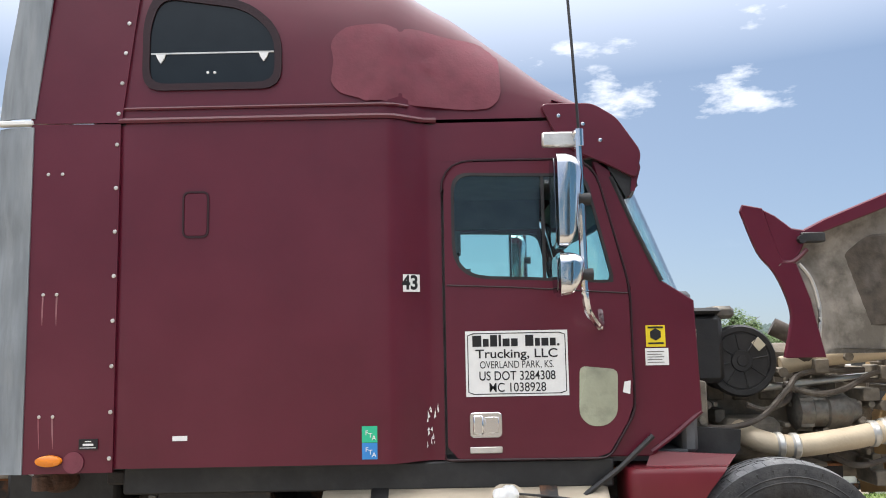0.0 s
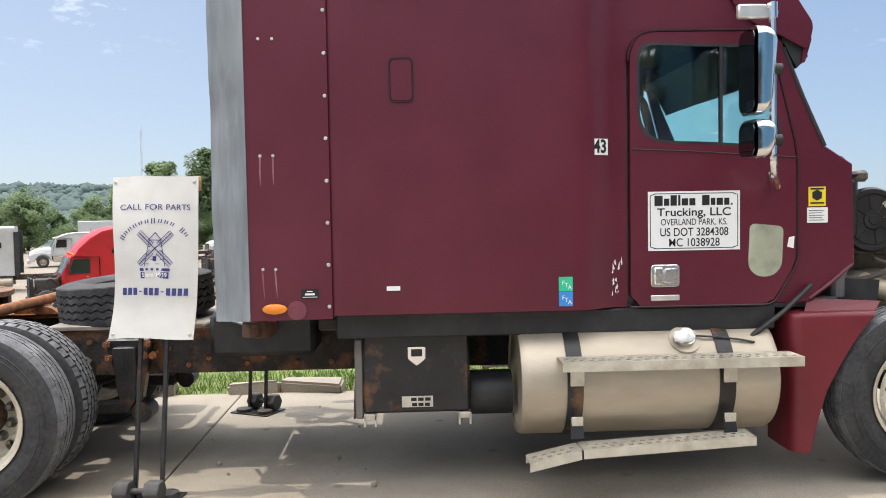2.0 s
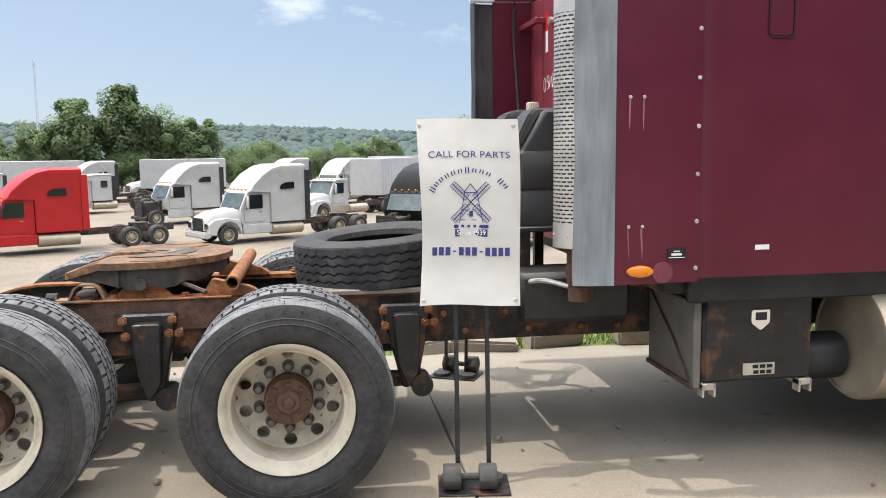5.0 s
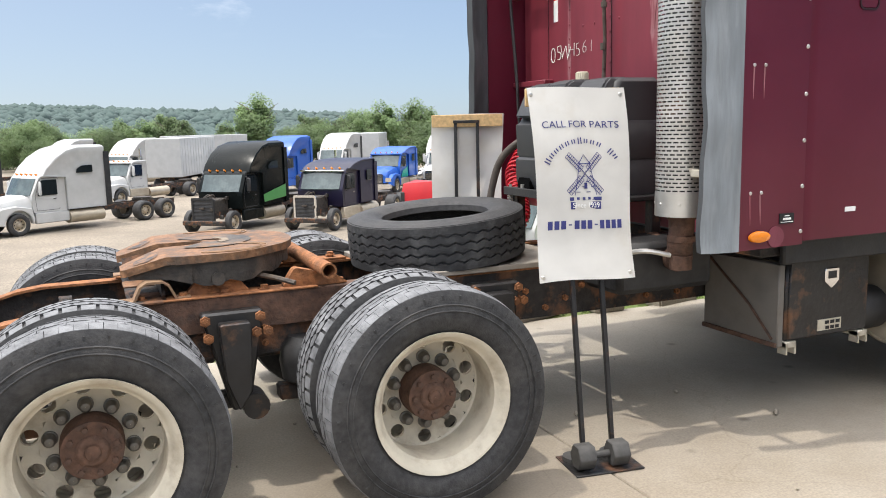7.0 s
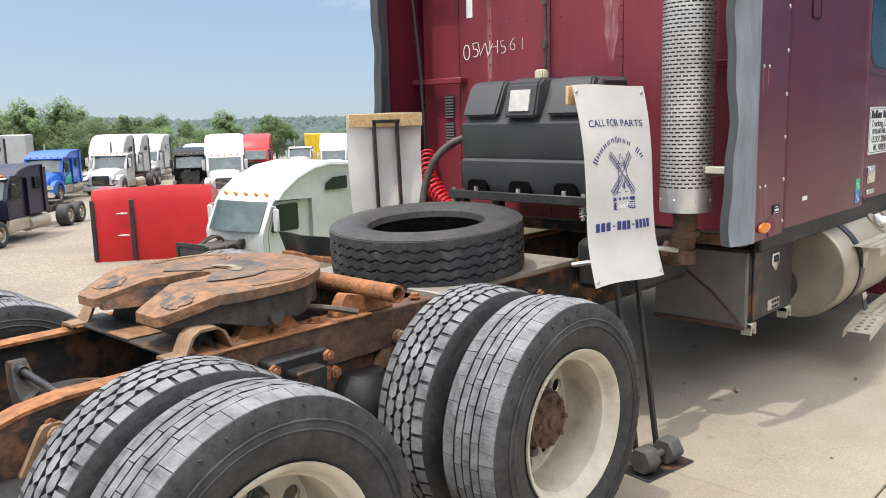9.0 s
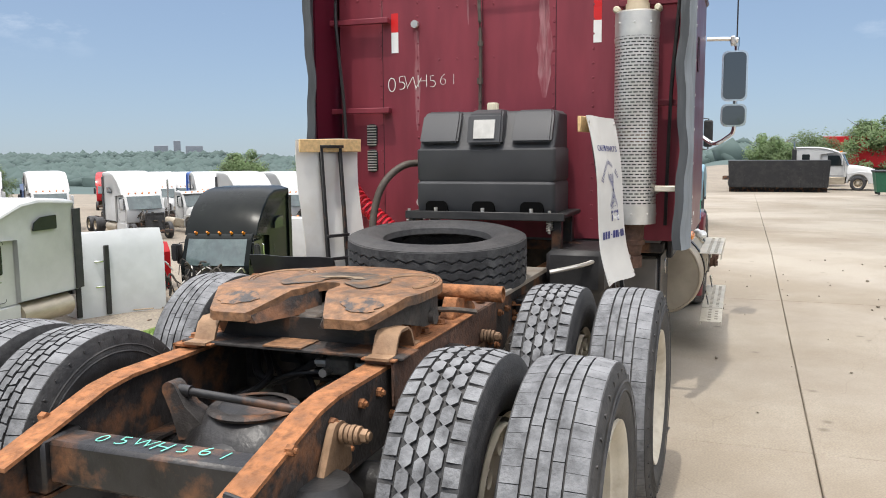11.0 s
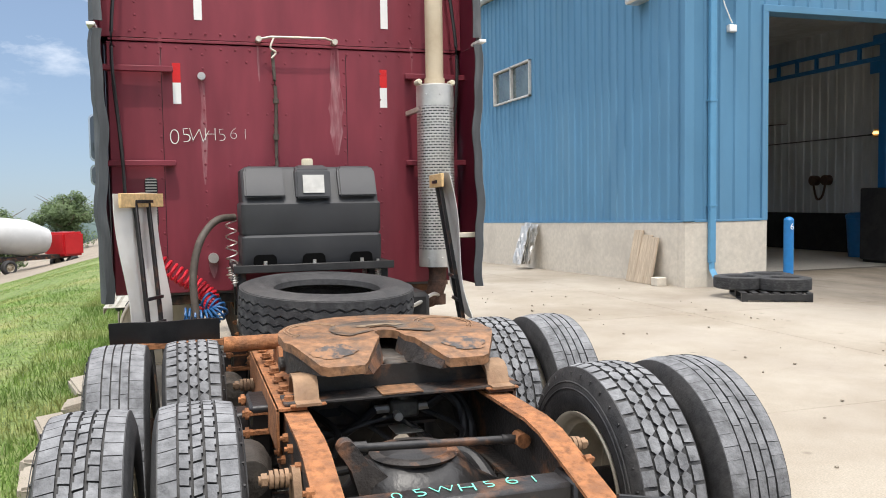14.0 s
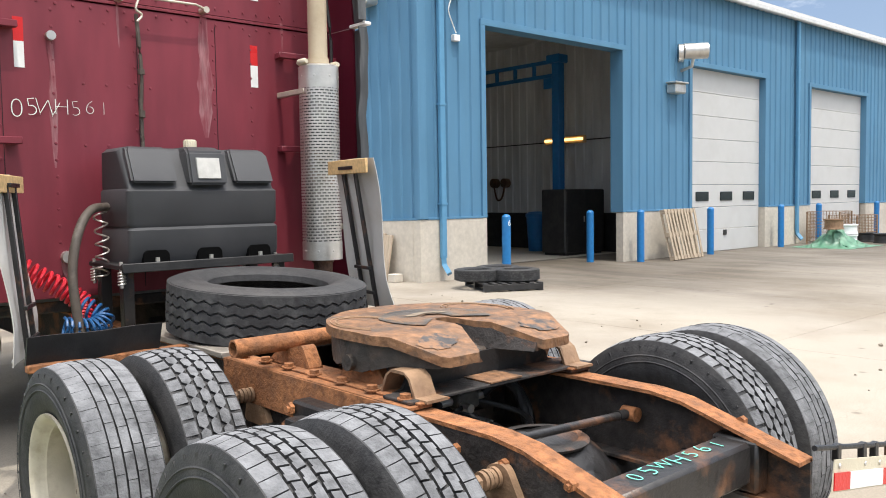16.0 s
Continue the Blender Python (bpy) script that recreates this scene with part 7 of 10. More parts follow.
        for x, y, d in ((-0.76, 0.055, 0.07), (-0.9, 0.058, 0.075), (-0.97, 0.08, 0.07), (-1.12, 0.148, 0.02)):
            z = fw_z(x) - 0.02
            secs.append([(x, cy + s * y, z), (x, cy + s * y, z - d), (x, cy + s * (y + 0.02), z - d), (x, cy + s * (y + 0.02), z)])
        loft(bm, secs, close=True)
        part("throat_wall", bm, GREASE, plate)
        # hat-shaped feet on the mounting angles
        y0, y1 = cy + 0.33 * s, cy + 0.42 * s
        bm = B()
        arch = [(-1.17, 0.862), (-1.105, 0.862), (-1.075, 0.925), (-1.055, 0.94), (-0.985, 0.94), (-0.965, 0.925), (-0.935, 0.862), (-0.87, 0.862)]
        inner = [(-0.87, 0.872), (-0.928, 0.872), (-0.956, 0.93), (-0.988, 0.95), (-1.052, 0.95), (-1.084, 0.93), (-1.112, 0.872), (-1.17, 0.872)]
        prism(bm, arch + inner, "y", min(y0, y1), max(y0, y1))
        part("foot_bracket", bm, STEELBROWN, plate, "rusty hat-shaped steel foot")
        bm = B()
        prism(bm, corner_poly([(-0.90, 0.86), (-0.60, 0.86), (-0.68, 0.955), (-0.80, 0.975)], 0.02), "y", cy + 0.33 * s, cy + 0.37 * s, bevel=0.006)
        part("pivot_saddle", bm, RUST, plate, "rusty pivot saddle")
        bm = B()
        cyl(bm, (-0.75, cy + 0.29 * s, 0.94), (-0.75, cy + 0.435 * s, 0.94), 0.03, n=14)
        part("pivot_pin", bm, GREASE, plate)
        bm = B()
        prism(bm, corner_poly([(-0.46, 0.862), (-0.14, 0.862), (-0.2, 0.905), (-0.40, 0.955)], 0.02), "y", cy + 0.34 * s, cy + 0.40 * s)
        part("tube_saddle", bm, RUST, plate)
        bm = B()
        box(bm, -1.16, -0.3, cy + 0.31 * s, cy + 0.44 * s, 0.858, 0.866, 0.002)
        part("slide_plate", bm, RUST, plate)
    # black cross plate between the feet and the lock below the throat
    bm = B()
    prism(bm, corner_poly([(cy - 0.43, 0.862), (cy + 0.43, 0.862), (cy + 0.37, 0.875), (cy + 0.33, 0.955), (cy - 0.33, 0.955), (cy - 0.37, 0.875)], 0.008), "x", -0.99, -0.975)
    part("cross_plate", bm, BLACKSTEEL, plate, "black cross plate")
    bm = B()
    box(bm, -1.135, -0.99, cy - 0.46, cy + 0.46, 0.858, 0.87, 0.003)
    part("cross_angle", bm, CHASSIS, plate)
    bm = B()
    box(bm, -1.138, -1.0, cy - 0.06, cy + 0.10, 0.871, 0.876)
    part("stop_plate", bm, RUSTPLATE, plate)
    bm = B()
    box(bm, -0.93, -0.45, cy - 0.2, cy + 0.2, 0.90, 0.97, 0.015)
    box(bm, -0.98, -0.75, cy - 0.045, cy + 0.045, 0.94, 0.965, 0.01)
    part("lock_gear", bm, GREASE, plate)
    bm = B()
    tube(bm, curve_pts([(-0.6, -0.3, 0.93), (-0.5, -0.44, 0.92), (-0.42, -0.52, 0.9)]), 0.012, 6)
    part("release_rod", bm, GREASE, plate)
    bm = B()
    cyl(bm, (-0.28, -0.6, 0.955), (-0.28, 0.6, 0.955), 0.036, n=18, caps=False)
    cyl(bm, (-0.28, -0.6, 0.955), (-0.28, 0.6, 0.955), 0.028, n=18, caps=False)
    for y in (-0.6, 0.6):
        lathe(bm, [(y, 0.028), (y, 0.036)], 18, "y", (-0.28, 0, 0.955))
    part("cross_tube", bm, RUST, plate, "rusty open-ended cross tube")


fifth_wheel()
bm = B()
box(bm, 0.1, 1.15, -0.46, 0.46, 0.845, 0.873, 0.004)
part("deck_plate", bm, mat("dull_deck_plate", (0.30, 0.27, 0.23), 0.6, 0.4, 0.2, 8, stain=(0.16, 0.09, 0.05), stain_scale=3), T, "dull steel deck plate on the frame")

# quarter fender strip behind the cab on the left side
bm = B()
secs = []
for i in range(11):
    y = 0.59 + 0.55 * i / 10
    x = 0.44 + 0.02 * math.sin(i * 0.9)
    secs.append([(x, y, 0.865), (x - 0.02, y, 0.92), (x - 0.045, y, 0.985), (x - 0.03, y, 0.985), (x, y, 0.92), (x + 0.02, y, 0.865)])
loft(bm, secs, close=True)
mf = part("mud_flap", bm, BLACK, T, "black rubber mud flap on a rusty bar")
bm = B()
box(bm, 0.42, 0.47, 0.43, 1.14, 0.835, 0.868, 0.004)
part("flap_bar", bm, RUST, mf)
bm = B()
for i in range(9):
    dome(bm, (0.425, 0.62 + 0.06 * i, 0.855), 0.01, (-1, 0, 0))
part("flap_bolt", bm, GALV, mf)
# mud-flap hanger at the end of the right rail, bent down outwards
def bent(y):
    return 0.735 + (y + 0.44) * 0.19


bm = B()
tube(bm, [(-2.05, y, bent(y)) for y in (-0.40, -0.6, -0.8, -1.07)], 0.009, 8)
lb = part("flap_hanger", bm, BLACKSTEEL, T, "dark tubular mud-flap hanger")
for y in (-0.56, -0.76, -0.86, -0.99):
    bm = B()
    box(bm, -2.06, -2.038, y - 0.014, y + 0.014, bent(y) - 0.045, bent(y) + 0.011, 0.003)
    part("hanger_clip", bm, BLACKSTEEL, lb)
bm = B()
loft(bm, [[(x, -0.51 - 0.54 * u, bent(-0.51 - 0.54 * u) - 0.036), (x, -0.49 - 0.55 * u, bent(-0.5 - 0.55 * u) - 0.138)] for x in (-2.066,) for u in (0, 0.25, 0.5, 0.75, 1)] )
ex = bmesh.ops.extrude_face_region(bm, geom=bm.faces[:])
bmesh.ops.translate(bm, vec=(0.004, 0, 0), verts=[v for v in ex["geom"] if isinstance(v, bmesh.types.BMVert)])
bmesh.ops.recalc_face_normals(bm, faces=bm.faces)
fl = part("flap_board", bm, BEIGE, lb, "pale plate with a red and white stripe", False)
for ya, yb, m_ in ((-0.498, -0.615, REDLENS), (-0.615, -0.885, WHITE), (-0.885, -1.038, REDLENS)):
    bm = B()
    prism(bm, [(ya, bent(ya) - 0.134), (yb, bent(yb) - 0.134), (yb - 0.004, bent(yb) - 0.078), (ya - 0.004, bent(ya) - 0.078)], "x", -2.070, -2.067)
    part("stripe", bm, m_, fl, "", False)
for y in (-0.54, -0.74, -0.86, -0.99):
    bm = B()
    dome(bm, (-2.068, y, bent(y) - 0.056), 0.009, (-1, 0, 0))
    part("plate_bolt", bm, GALV, fl)

# slots are plates on the face; their inner shade is put into the black
SLOTDARK = mat("slot_shade_black", (0.004, 0.004, 0.004), 0.95, spec=0.05)
# poly tank behind the cab
def poly_tank():
    bm = B()
    y0, y1, xb = -0.49, 0.41, 1.64
    prof = [(1.235, 1.195), (1.215, 1.24), (1.21, 1.37), (1.228, 1.385), (1.222, 1.40), (1.215, 1.58), (1.235, 1.595), (1.245, 1.61), (1.345, 1.80)]
    secs = []
    for x, z in prof:
        rr = 0.035 if z < 1.79 else 0.05
        inset = 0.012 if abs(z - 1.385) < 0.004 or abs(z - 1.595) < 0.004 else 0.0
        inset += 0.01 if z > 1.6 else 0
        out = corner_poly([(x, y0 + inset), (xb, y0 + inset), (xb, y1 - inset), (x, y1 - inset)], rr, 4)
        secs.append([(p[0], p[1], z) for p in out])
    top = [(p[0] + (0.03 if p[0] < 1.5 else -0.02), near(p[1], y0 + 0.04, y1 - 0.04), 1.822) for p in [(q[0], q[1]) for q in secs[-1]]]
    secs.append(top)
    loft(bm, secs, close=True)
    tk = part("poly_tank", bm, POLY, T, "moulded black plastic tank with three slots")
    for ya, yb in ((0.13, 0.385), (-0.465, -0.215)):
        bm = B()
        loft(bm, [[(1.205, ya, 1.625), (1.205, yb, 1.625), (1.26, yb, 1.625), (1.26, ya, 1.625)], [(1.29, ya, 1.80), (1.29, yb, 1.80), (1.36, yb, 1.80), (1.36, ya, 1.80)], [(1.33, ya + 0.02, 1.825), (1.33, yb - 0.02, 1.825), (1.45, yb - 0.02, 1.825), (1.45, ya + 0.02, 1.825)]], close=True)
        bmesh.ops.bevel(bm, geom=bm.edges[:], offset=0.012, segments=2, affect="EDGES", clamp_overlap=True)
        part("tank_pad", bm, POLY, tk)
    bm = B()
    loft(bm, [[(1.19, -0.16, 1.615), (1.19, 0.065, 1.615), (1.28, 0.065, 1.615), (1.28, -0.16, 1.615)], [(1.235, -0.16, 1.80), (1.235, 0.065, 1.80), (1.36, 0.065, 1.80), (1.36, -0.16, 1.80)], [(1.30, -0.14, 1.83), (1.30, 0.045, 1.83), (1.5, 0.045, 1.83), (1.5, -0.14, 1.83)]], close=True)
    bmesh.ops.bevel(bm, geom=bm.edges[:], offset=0.012, segments=2, affect="EDGES", clamp_overlap=True)
    part("tank_pad", bm, POLY, tk)
    bm = B()
    loft(bm, [[(1.190, -0.115, 1.65), (1.190, 0.02, 1.65), (1.2, 0.02, 1.65), (1.2, -0.115, 1.65)], [(1.2135, -0.115, 1.765), (1.2135, 0.02, 1.765), (1.225, 0.02, 1.765), (1.225, -0.115, 1.765)]], close=True)
    part("tank_label", bm, PALELABEL, tk, "plain pale label", False)
    bm = B()
    lathe(bm, [(0, 0.001), (0.0, 0.035), (0.045, 0.034), (0.05, 0.03), (0.05, 0.001)], 18, "z", (1.42, -0.04, 1.828))
    cap = part("filler_cap", bm, BEIGE, tk, "beige screw cap")
    for i in range(18):
        a = 2 * math.pi * i / 18
        bm = B()
        box(bm, 1.42 + 0.034 * math.cos(a) - 0.003, 1.42 + 0.034 * math.cos(a) + 0.003, -0.04 + 0.034 * math.sin(a) - 0.003, -0.04 + 0.034 * math.sin(a) + 0.003, 1.83, 1.872)
        part("cap_ridge", bm, BEIGE, cap)
    for y in (0.27, -0.04, -0.35):
        bm = B()
        prism(bm, corner_poly([(y - 0.074, 1.194), (y + 0.074, 1.194), (y + 0.07, 1.245), (y + 0.052, 1.262), (y - 0.052, 1.262), (y - 0.07, 1.245)], 0.008), "x", 1.2, 1.235)
        part("tank_slot", bm, SLOTDARK, tk)
        bm = B()
        cyl(bm, (1.192, y, 1.193), (1.192, y, 1.222), 0.012, n=8)
        part("slot_bolt", bm, GALV, tk)
    bm = B()
    box(bm, 1.17, 1.68, -0.56, 0.47, 1.165, 1.193, 0.006)
    box(bm, 1.165, 1.185, -0.56, 0.47, 1.15, 1.20, 0.004)
    part("tank_shelf", bm, BLACK, tk)
    for y in (-0.50, 0.42):
        bm = B()
        box(bm, 1.22, 1.28, y - 0.03, y + 0.03, 0.84, 1.165, 0.004)
        part("shelf_leg", bm, BLACKSTEEL, tk)
        bm = B()
        box(bm, 1.55, 1.61, y - 0.03, y + 0.03, 0.84, 1.165, 0.004)
        part("shelf_leg", bm, BLACKSTEEL, tk)
        for x in (1.21, 1.62):
            bm = B()
            cyl(bm, (x, y + 0.04, 1.07), (x, y + 0.04, 1.21), 0.01, n=8)
            tube(bm, [(x + 0.018 * math.cos(0.7 * k), y + 0.04 + 0.018 * math.sin(0.7 * k), 1.085 + 0.0017 * k) for k in range(46)], 0.005, 5)
            part("shelf_spring", bm, GALV, tk)


poly_tank()

# exhaust: perforated shield, stack and elbow
def exhaust():
    cx, cy, r = 1.42, -0.935, 0.128
    bm = B()
    n, z0, z1 = 96, 1.24, 2.24
    rows = 104
    ring = [[bm.verts.new((cx + r * math.cos(2 * math.pi * i / n), cy + r * math.sin(2 * math.pi * i / n), z0 + (z1 - z0) * (j // 2 * 2 + (1.25 if j % 2 else 0)) / rows)) for i in range(n)] for j in range(rows + 1)]
    for j in range(rows):
        for i in range(n):
            if j % 2 == 1 and (i + (2 if (j // 2) % 2 else 0)) % 4 < 3:
                continue
            k = (i + 1) % n
            bm.faces.new((ring[j][i], ring[j][k], ring[j + 1][k], ring[j + 1][i]))
    shield = part("heat_shield", bm, GALV, T, "slotted galvanised exhaust heat shield")
    bm = B()
    lathe(bm, [(2.235, r + 0.002), (2.375, r + 0.002), (2.385, r - 0.01), (2.385, 0.06)], 48, "z", (cx, cy, 0))
    part("shield_band", bm, GALV, shield, "bright end band of the heat shield")
    bm = B()
    lathe(bm, [(1.13, 0.06), (1.13, r + 0.002), (1.245, r + 0.002)], 48, "z", (cx, cy, 0))
    part("shield_band", bm, GALV, shield, "bright end band of the heat shield")
    bm = B()
    lathe(bm, [(1.14, 0.10), (2.37, 0.10)], 32, "z", (cx, cy, 0))
    part("muffler", bm, BLACKSTEEL, shield)
    bm = B()
    lathe(bm, [(2.38, 0.062), (3.95, 0.062), (3.95, 0.056), (3.6, 0.056)], 32, "z", (cx, cy, 0))
    lathe(bm, [(2.385, 0.07), (2.43, 0.07), (2.43, 0.061)], 32, "z", (cx, cy, 0))
    part("stack_pipe", bm, STACK, shield, "heat-bleached vertical exhaust stack")
    bm = B()
    for dy in (-0.12, 0.12):
        bm = B()
        lathe(bm, [(-0.05, 0.001), (-0.05, 0.013), (-0.03, 0.022), (0.03, 0.022), (0.05, 0.013), (0.05, 0.001)], 12, "x", (cx, cy + dy, 2.40))
        part("clamp_bolt", bm, BEIGE, shield, "pale clamp bolt with a cap")
    for a in range(0, 360, 45):
        for z in (1.19, 2.31):
            bm = B()
            dome(bm, (cx + 0.13 * math.cos(radians(a)), cy + 0.13 * math.sin(radians(a)), z), 0.008, (math.cos(radians(a)), math.sin(radians(a)), 0))
            part("band_rivet", bm, GALV, shield)
    bm = B()
    tube(bm, curve_pts([(cx, cy, 1.135), (cx, cy, 1.05), (cx, cy + 0.01, 0.98), (cx + 0.03, cy + 0.05, 0.90), (cx + 0.08, cy + 0.2, 0.9), (cx + 0.15, cy + 0.42, 0.93)]), 0.062, 18)
    cyl(bm, (cx, cy, 0.86), (cx, cy, 0.93), 0.055, n=16)
    for z in (1.0, 1.11):
        cyl(bm, (cx, cy, z), (cx, cy, z + 0.03), 0.07, n=20)
    part("exhaust_elbow", bm, HUBRUST, shield, "rusted exhaust elbow")
    bm = B()
    box(bm, cx - 0.02, 1.73, cy - 0.12, cy - 0.09, 1.30, 1.335, 0.004)
    box(bm, cx - 0.06, cx - 0.02, -1.25, -1.06, 1.325, 1.36, 0.004)
    part("stack_bracket", bm, STEPALU, shield)
    bm = B()
    box(bm, cx - 0.02, 1.73, cy + 0.1, cy + 0.13, 2.2, 2.235, 0.004)
    part("stack_bracket", bm, STEPALU, shield)
    bm = B()
    tube(bm, curve_pts([(1.37, -0.92, 0.93), (1.25, -0.84, 0.95), (1.12, -0.68, 0.9), (1.05, -0.5, 0.86)]), 0.013, 8)
    part("flex_pipe", bm, GALV, shield)


exhaust()


# coiled air lines and hoses
def coil(name, pts, r, turns, wire, material, label):
    line = curve_pts(pts, 40)
    out = []
    n = turns * 14
    for i in range(n + 1):
        u = i / n * (len(line) - 1)
        k = min(int(u), len(line) - 2)
        p = line[k].lerp(line[k + 1], u - k)
        d = (line[k + 1] - line[k]).normalized()
        a = Vector((1, 0.2, 0)).cross(d).normalized()
        b = d.cross(a)
        ang = 2 * math.pi * i / 14
        out.append(p + r * (math.cos(ang) * a + math.sin(ang) * b))
    bm = B()
    tube(bm, out, wire, 6)
    return part(name, bm, material, T, label)


coil("air_line", [(1.66, 1.12, 1.37), (1.5, 0.96, 1.25), (1.43, 0.80, 1.14), (1.40, 0.67, 1.05), (1.36, 0.60, 0.97), (1.32, 0.64, 0.90)], 0.05, 24, 0.0095, REDCOIL, "coiled red air line")
coil("air_line", [(1.3, 0.64, 0.99), (1.22, 0.56, 0.92), (1.18, 0.64, 0.88), (1.18, 0.77, 0.90)], 0.05, 13, 0.008, BLUECOIL, "coiled blue air line")
bm = B()
tube(bm, curve_pts([(1.45, 0.44, 1.50), (1.35, 0.56, 1.48), (1.25, 0.66, 1.36), (1.2, 0.71, 1.15), (1.15, 0.70, 0.86)]), 0.024, 10)
part("hydraulic_hose", bm, HOSE, T, "thick brown-grey hydraulic hose")
coil("wire_coil", [(1.5, 0.46, 1.5), (1.48, 0.46, 1.3), (1.5, 0.46, 1.12)], 0.035, 6, 0.005, GALV, "coiled steel hose guard")
bm = B()
lathe(bm, [(0.0, 0.001), (0.0, 0.1), (0.3, 0.1), (0.3, 0.001)], 20, "z", (1.25, 0.8, 0.5))
part("air_reservoir", bm, CHASSIS, T)
bm = B()
box(bm, 1.15, 1.75, -0.8, -0.45, 0.72, 0.98, 0.03)
part("battery_box", bm, BLACK, T)

# engine bay and tilted hood
def engine_bay():
    bm = B()
    box(bm, 4.85, 5.95, -0.34, 0.34, 0.75, 1.38, 0.04)
    box(bm, 4.95, 5.85, -0.28, 0.28, 1.38, 1.52, 0.05)
    for i in range(6):
        box(bm, 4.98 + 0.15 * i, 5.08 + 0.15 * i, -0.36, -0.3, 1.2, 1.36, 0.01)
    eng = part("engine", bm, ENGINE, T, "dusty diesel engine")
    bm = B()
    box(bm, 5.0, 5.3, -0.62, -0.34, 0.9, 1.12, 0.03)
    part("starter_housing", bm, ENGINE, eng)
    bm = B()
    lathe(bm, [(0.3, 0.175), (0.05, 0.18), (0.03, 0.197), (0.012, 0.197), (0.0, 0.19), (-0.012, 0.185), (-0.012, 0.16), (-0.005, 0.155), (-0.005, 0.15), (-0.01, 0.147), (-0.01, 0.06), (-0.02, 0.055), (-0.02, 0.03), (-0.026, 0.027), (-0.026, 0.001)], 44, "y", (5.085, -0.66, 1.435))
    ac = part("air_cleaner", bm, BLACK, eng, "round black air cleaner with ribbed lid")
    for i in range(8):
        a = radians(45 * i + 10)
        bm = B()
        tube(bm, [(5.085 + 0.06 * math.cos(a), -0.672, 1.435 + 0.06 * math.sin(a)), (5.085 + 0.147 * math.cos(a), -0.672, 1.435 + 0.147 * math.sin(a))], 0.005, 5)
        part("lid_rib", bm, BLACK, ac)
    bm = B()
    box(bm, 5.15, 5.21, -0.676, -0.671, 1.50, 1.55)
    bmesh.ops.rotate(bm, cent=(5.18, -0.67, 1.525), matrix=Matrix.Rotation(radians(50), 3, "Y"), verts=bm.verts)
    part("paper_label", bm, BEIGE, ac, "small torn paper label", False)
    bm = B()
    box(bm, 4.74, 4.98, -0.72, -0.45, 1.32, 1.69, 0.03)
    box(bm, 4.72, 4.97, -0.74, -0.4, 1.69, 1.725, 0.02)
    hb = part("heater_box", bm, BLACK, eng, "black plastic intake box")
    bm = B()
    box(bm, 4.77, 4.83, -0.725, -0.715, 1.56, 1.61)
    part("paper_label", bm, BEIGE, hb, "", False)
    bm = B()
    box(bm, 4.94, 5.06, -0.68, -0.48, 1.665, 1.735, 0.02)
    part("cover_clip", bm, LUG, hb)
    bm = B()
    pts = curve_pts([(5.06, -0.6, 1.06), (5.12, -0.7, 1.02), (5.28, -0.74, 0.985), (5.55, -0.73, 1.01), (5.81, -0.7, 1.05), (6.1, -0.62, 1.1)])
    tube(bm, pts, 0.06, 16)
    part("intake_pipe", bm, STACK, eng, "tan charge-air pipe")
    for x in (5.24, 5.30, 5.74, 5.80, 5.86):
        bm = B()
        p = min(pts, key=lambda q: abs(q.x - x))
        lathe(bm, [(-0.022, 0.061), (-0.012, 0.07), (0.012, 0.07), (0.022, 0.061)], 20, "x", tuple(p))
        part("hose_band", bm, GALV, eng)
    bm = B()
    tube(bm, curve_pts([(5.3, -0.56, 1.62), (5.4, -0.58, 1.56), (5.48, -0.54, 1.46), (5.5, -0.44, 1.35)]), [0.05] * 25, 12)
    part("intake_elbow", bm, HOSE, eng, "ribbed grey intake hose")
    for x0, z0, x1, z1, r, m_ in ((5.36, 1.40, 5.95, 1.47, 0.05, STACK), (5.2, 1.27, 6.1, 1.35, 0.02, GALV), (5.4, 1.31, 6.1, 1.3, 0.016, HOSE)):
        bm = B()
        tube(bm, curve_pts([(x0, -0.5, z0), ((x0 + x1) / 2, -0.54, (z0 + z1) / 2 + 0.01), (x1, -0.5, z1)]), r, 12)
        part("coolant_pipe", bm, m_, eng)
    for pts in ([(4.85, -0.74, 1.09), (5.0, -0.74, 1.09), (5.16, -0.72, 1.14), (5.32, -0.66, 1.27), (5.45, -0.6, 1.36), (5.8, -0.55, 1.37)], [(5.32, -0.62, 1.30), (5.48, -0.64, 1.25), (5.65, -0.62, 1.27), (5.85, -0.56, 1.35), (6.1, -0.5, 1.38)], [(5.1, -0.66, 1.2), (5.2, -0.66, 1.17), (5.34, -0.62, 1.22), (5.4, -0.5, 1.3)], [(5.55, -0.6, 0.92), (5.7, -0.62, 0.86), (5.9, -0.6, 0.9)]):
        bm = B()
        tube(bm, curve_pts(pts), 0.016, 8)
        part("coolant_hose", bm, HOSE, eng)
    bm = B()
    lathe(bm, [(5.38, 0.001), (5.38, 0.07), (5.4, 0.1), (5.47, 0.1), (5.48, 0.088), (5.55, 0.088), (5.56, 0.1), (5.66, 0.1), (5.70, 0.07), (5.74, 0.06), (5.74, 0.001)], 22, "x", (0, -0.56, 1.15))
    alt = part("alternator", bm, LUG, eng, "grey cast alternator")
    for i in range(8):
        a = radians(45 * i)
        bm = B()
        box(bm, 5.4, 5.47, -0.56 + 0.098 * math.cos(a) - 0.008, -0.56 + 0.098 * math.cos(a) + 0.008, 1.15 + 0.098 * math.sin(a) - 0.008, 1.15 + 0.098 * math.sin(a) + 0.008)
        part("cooling_fin", bm, LUG, alt)
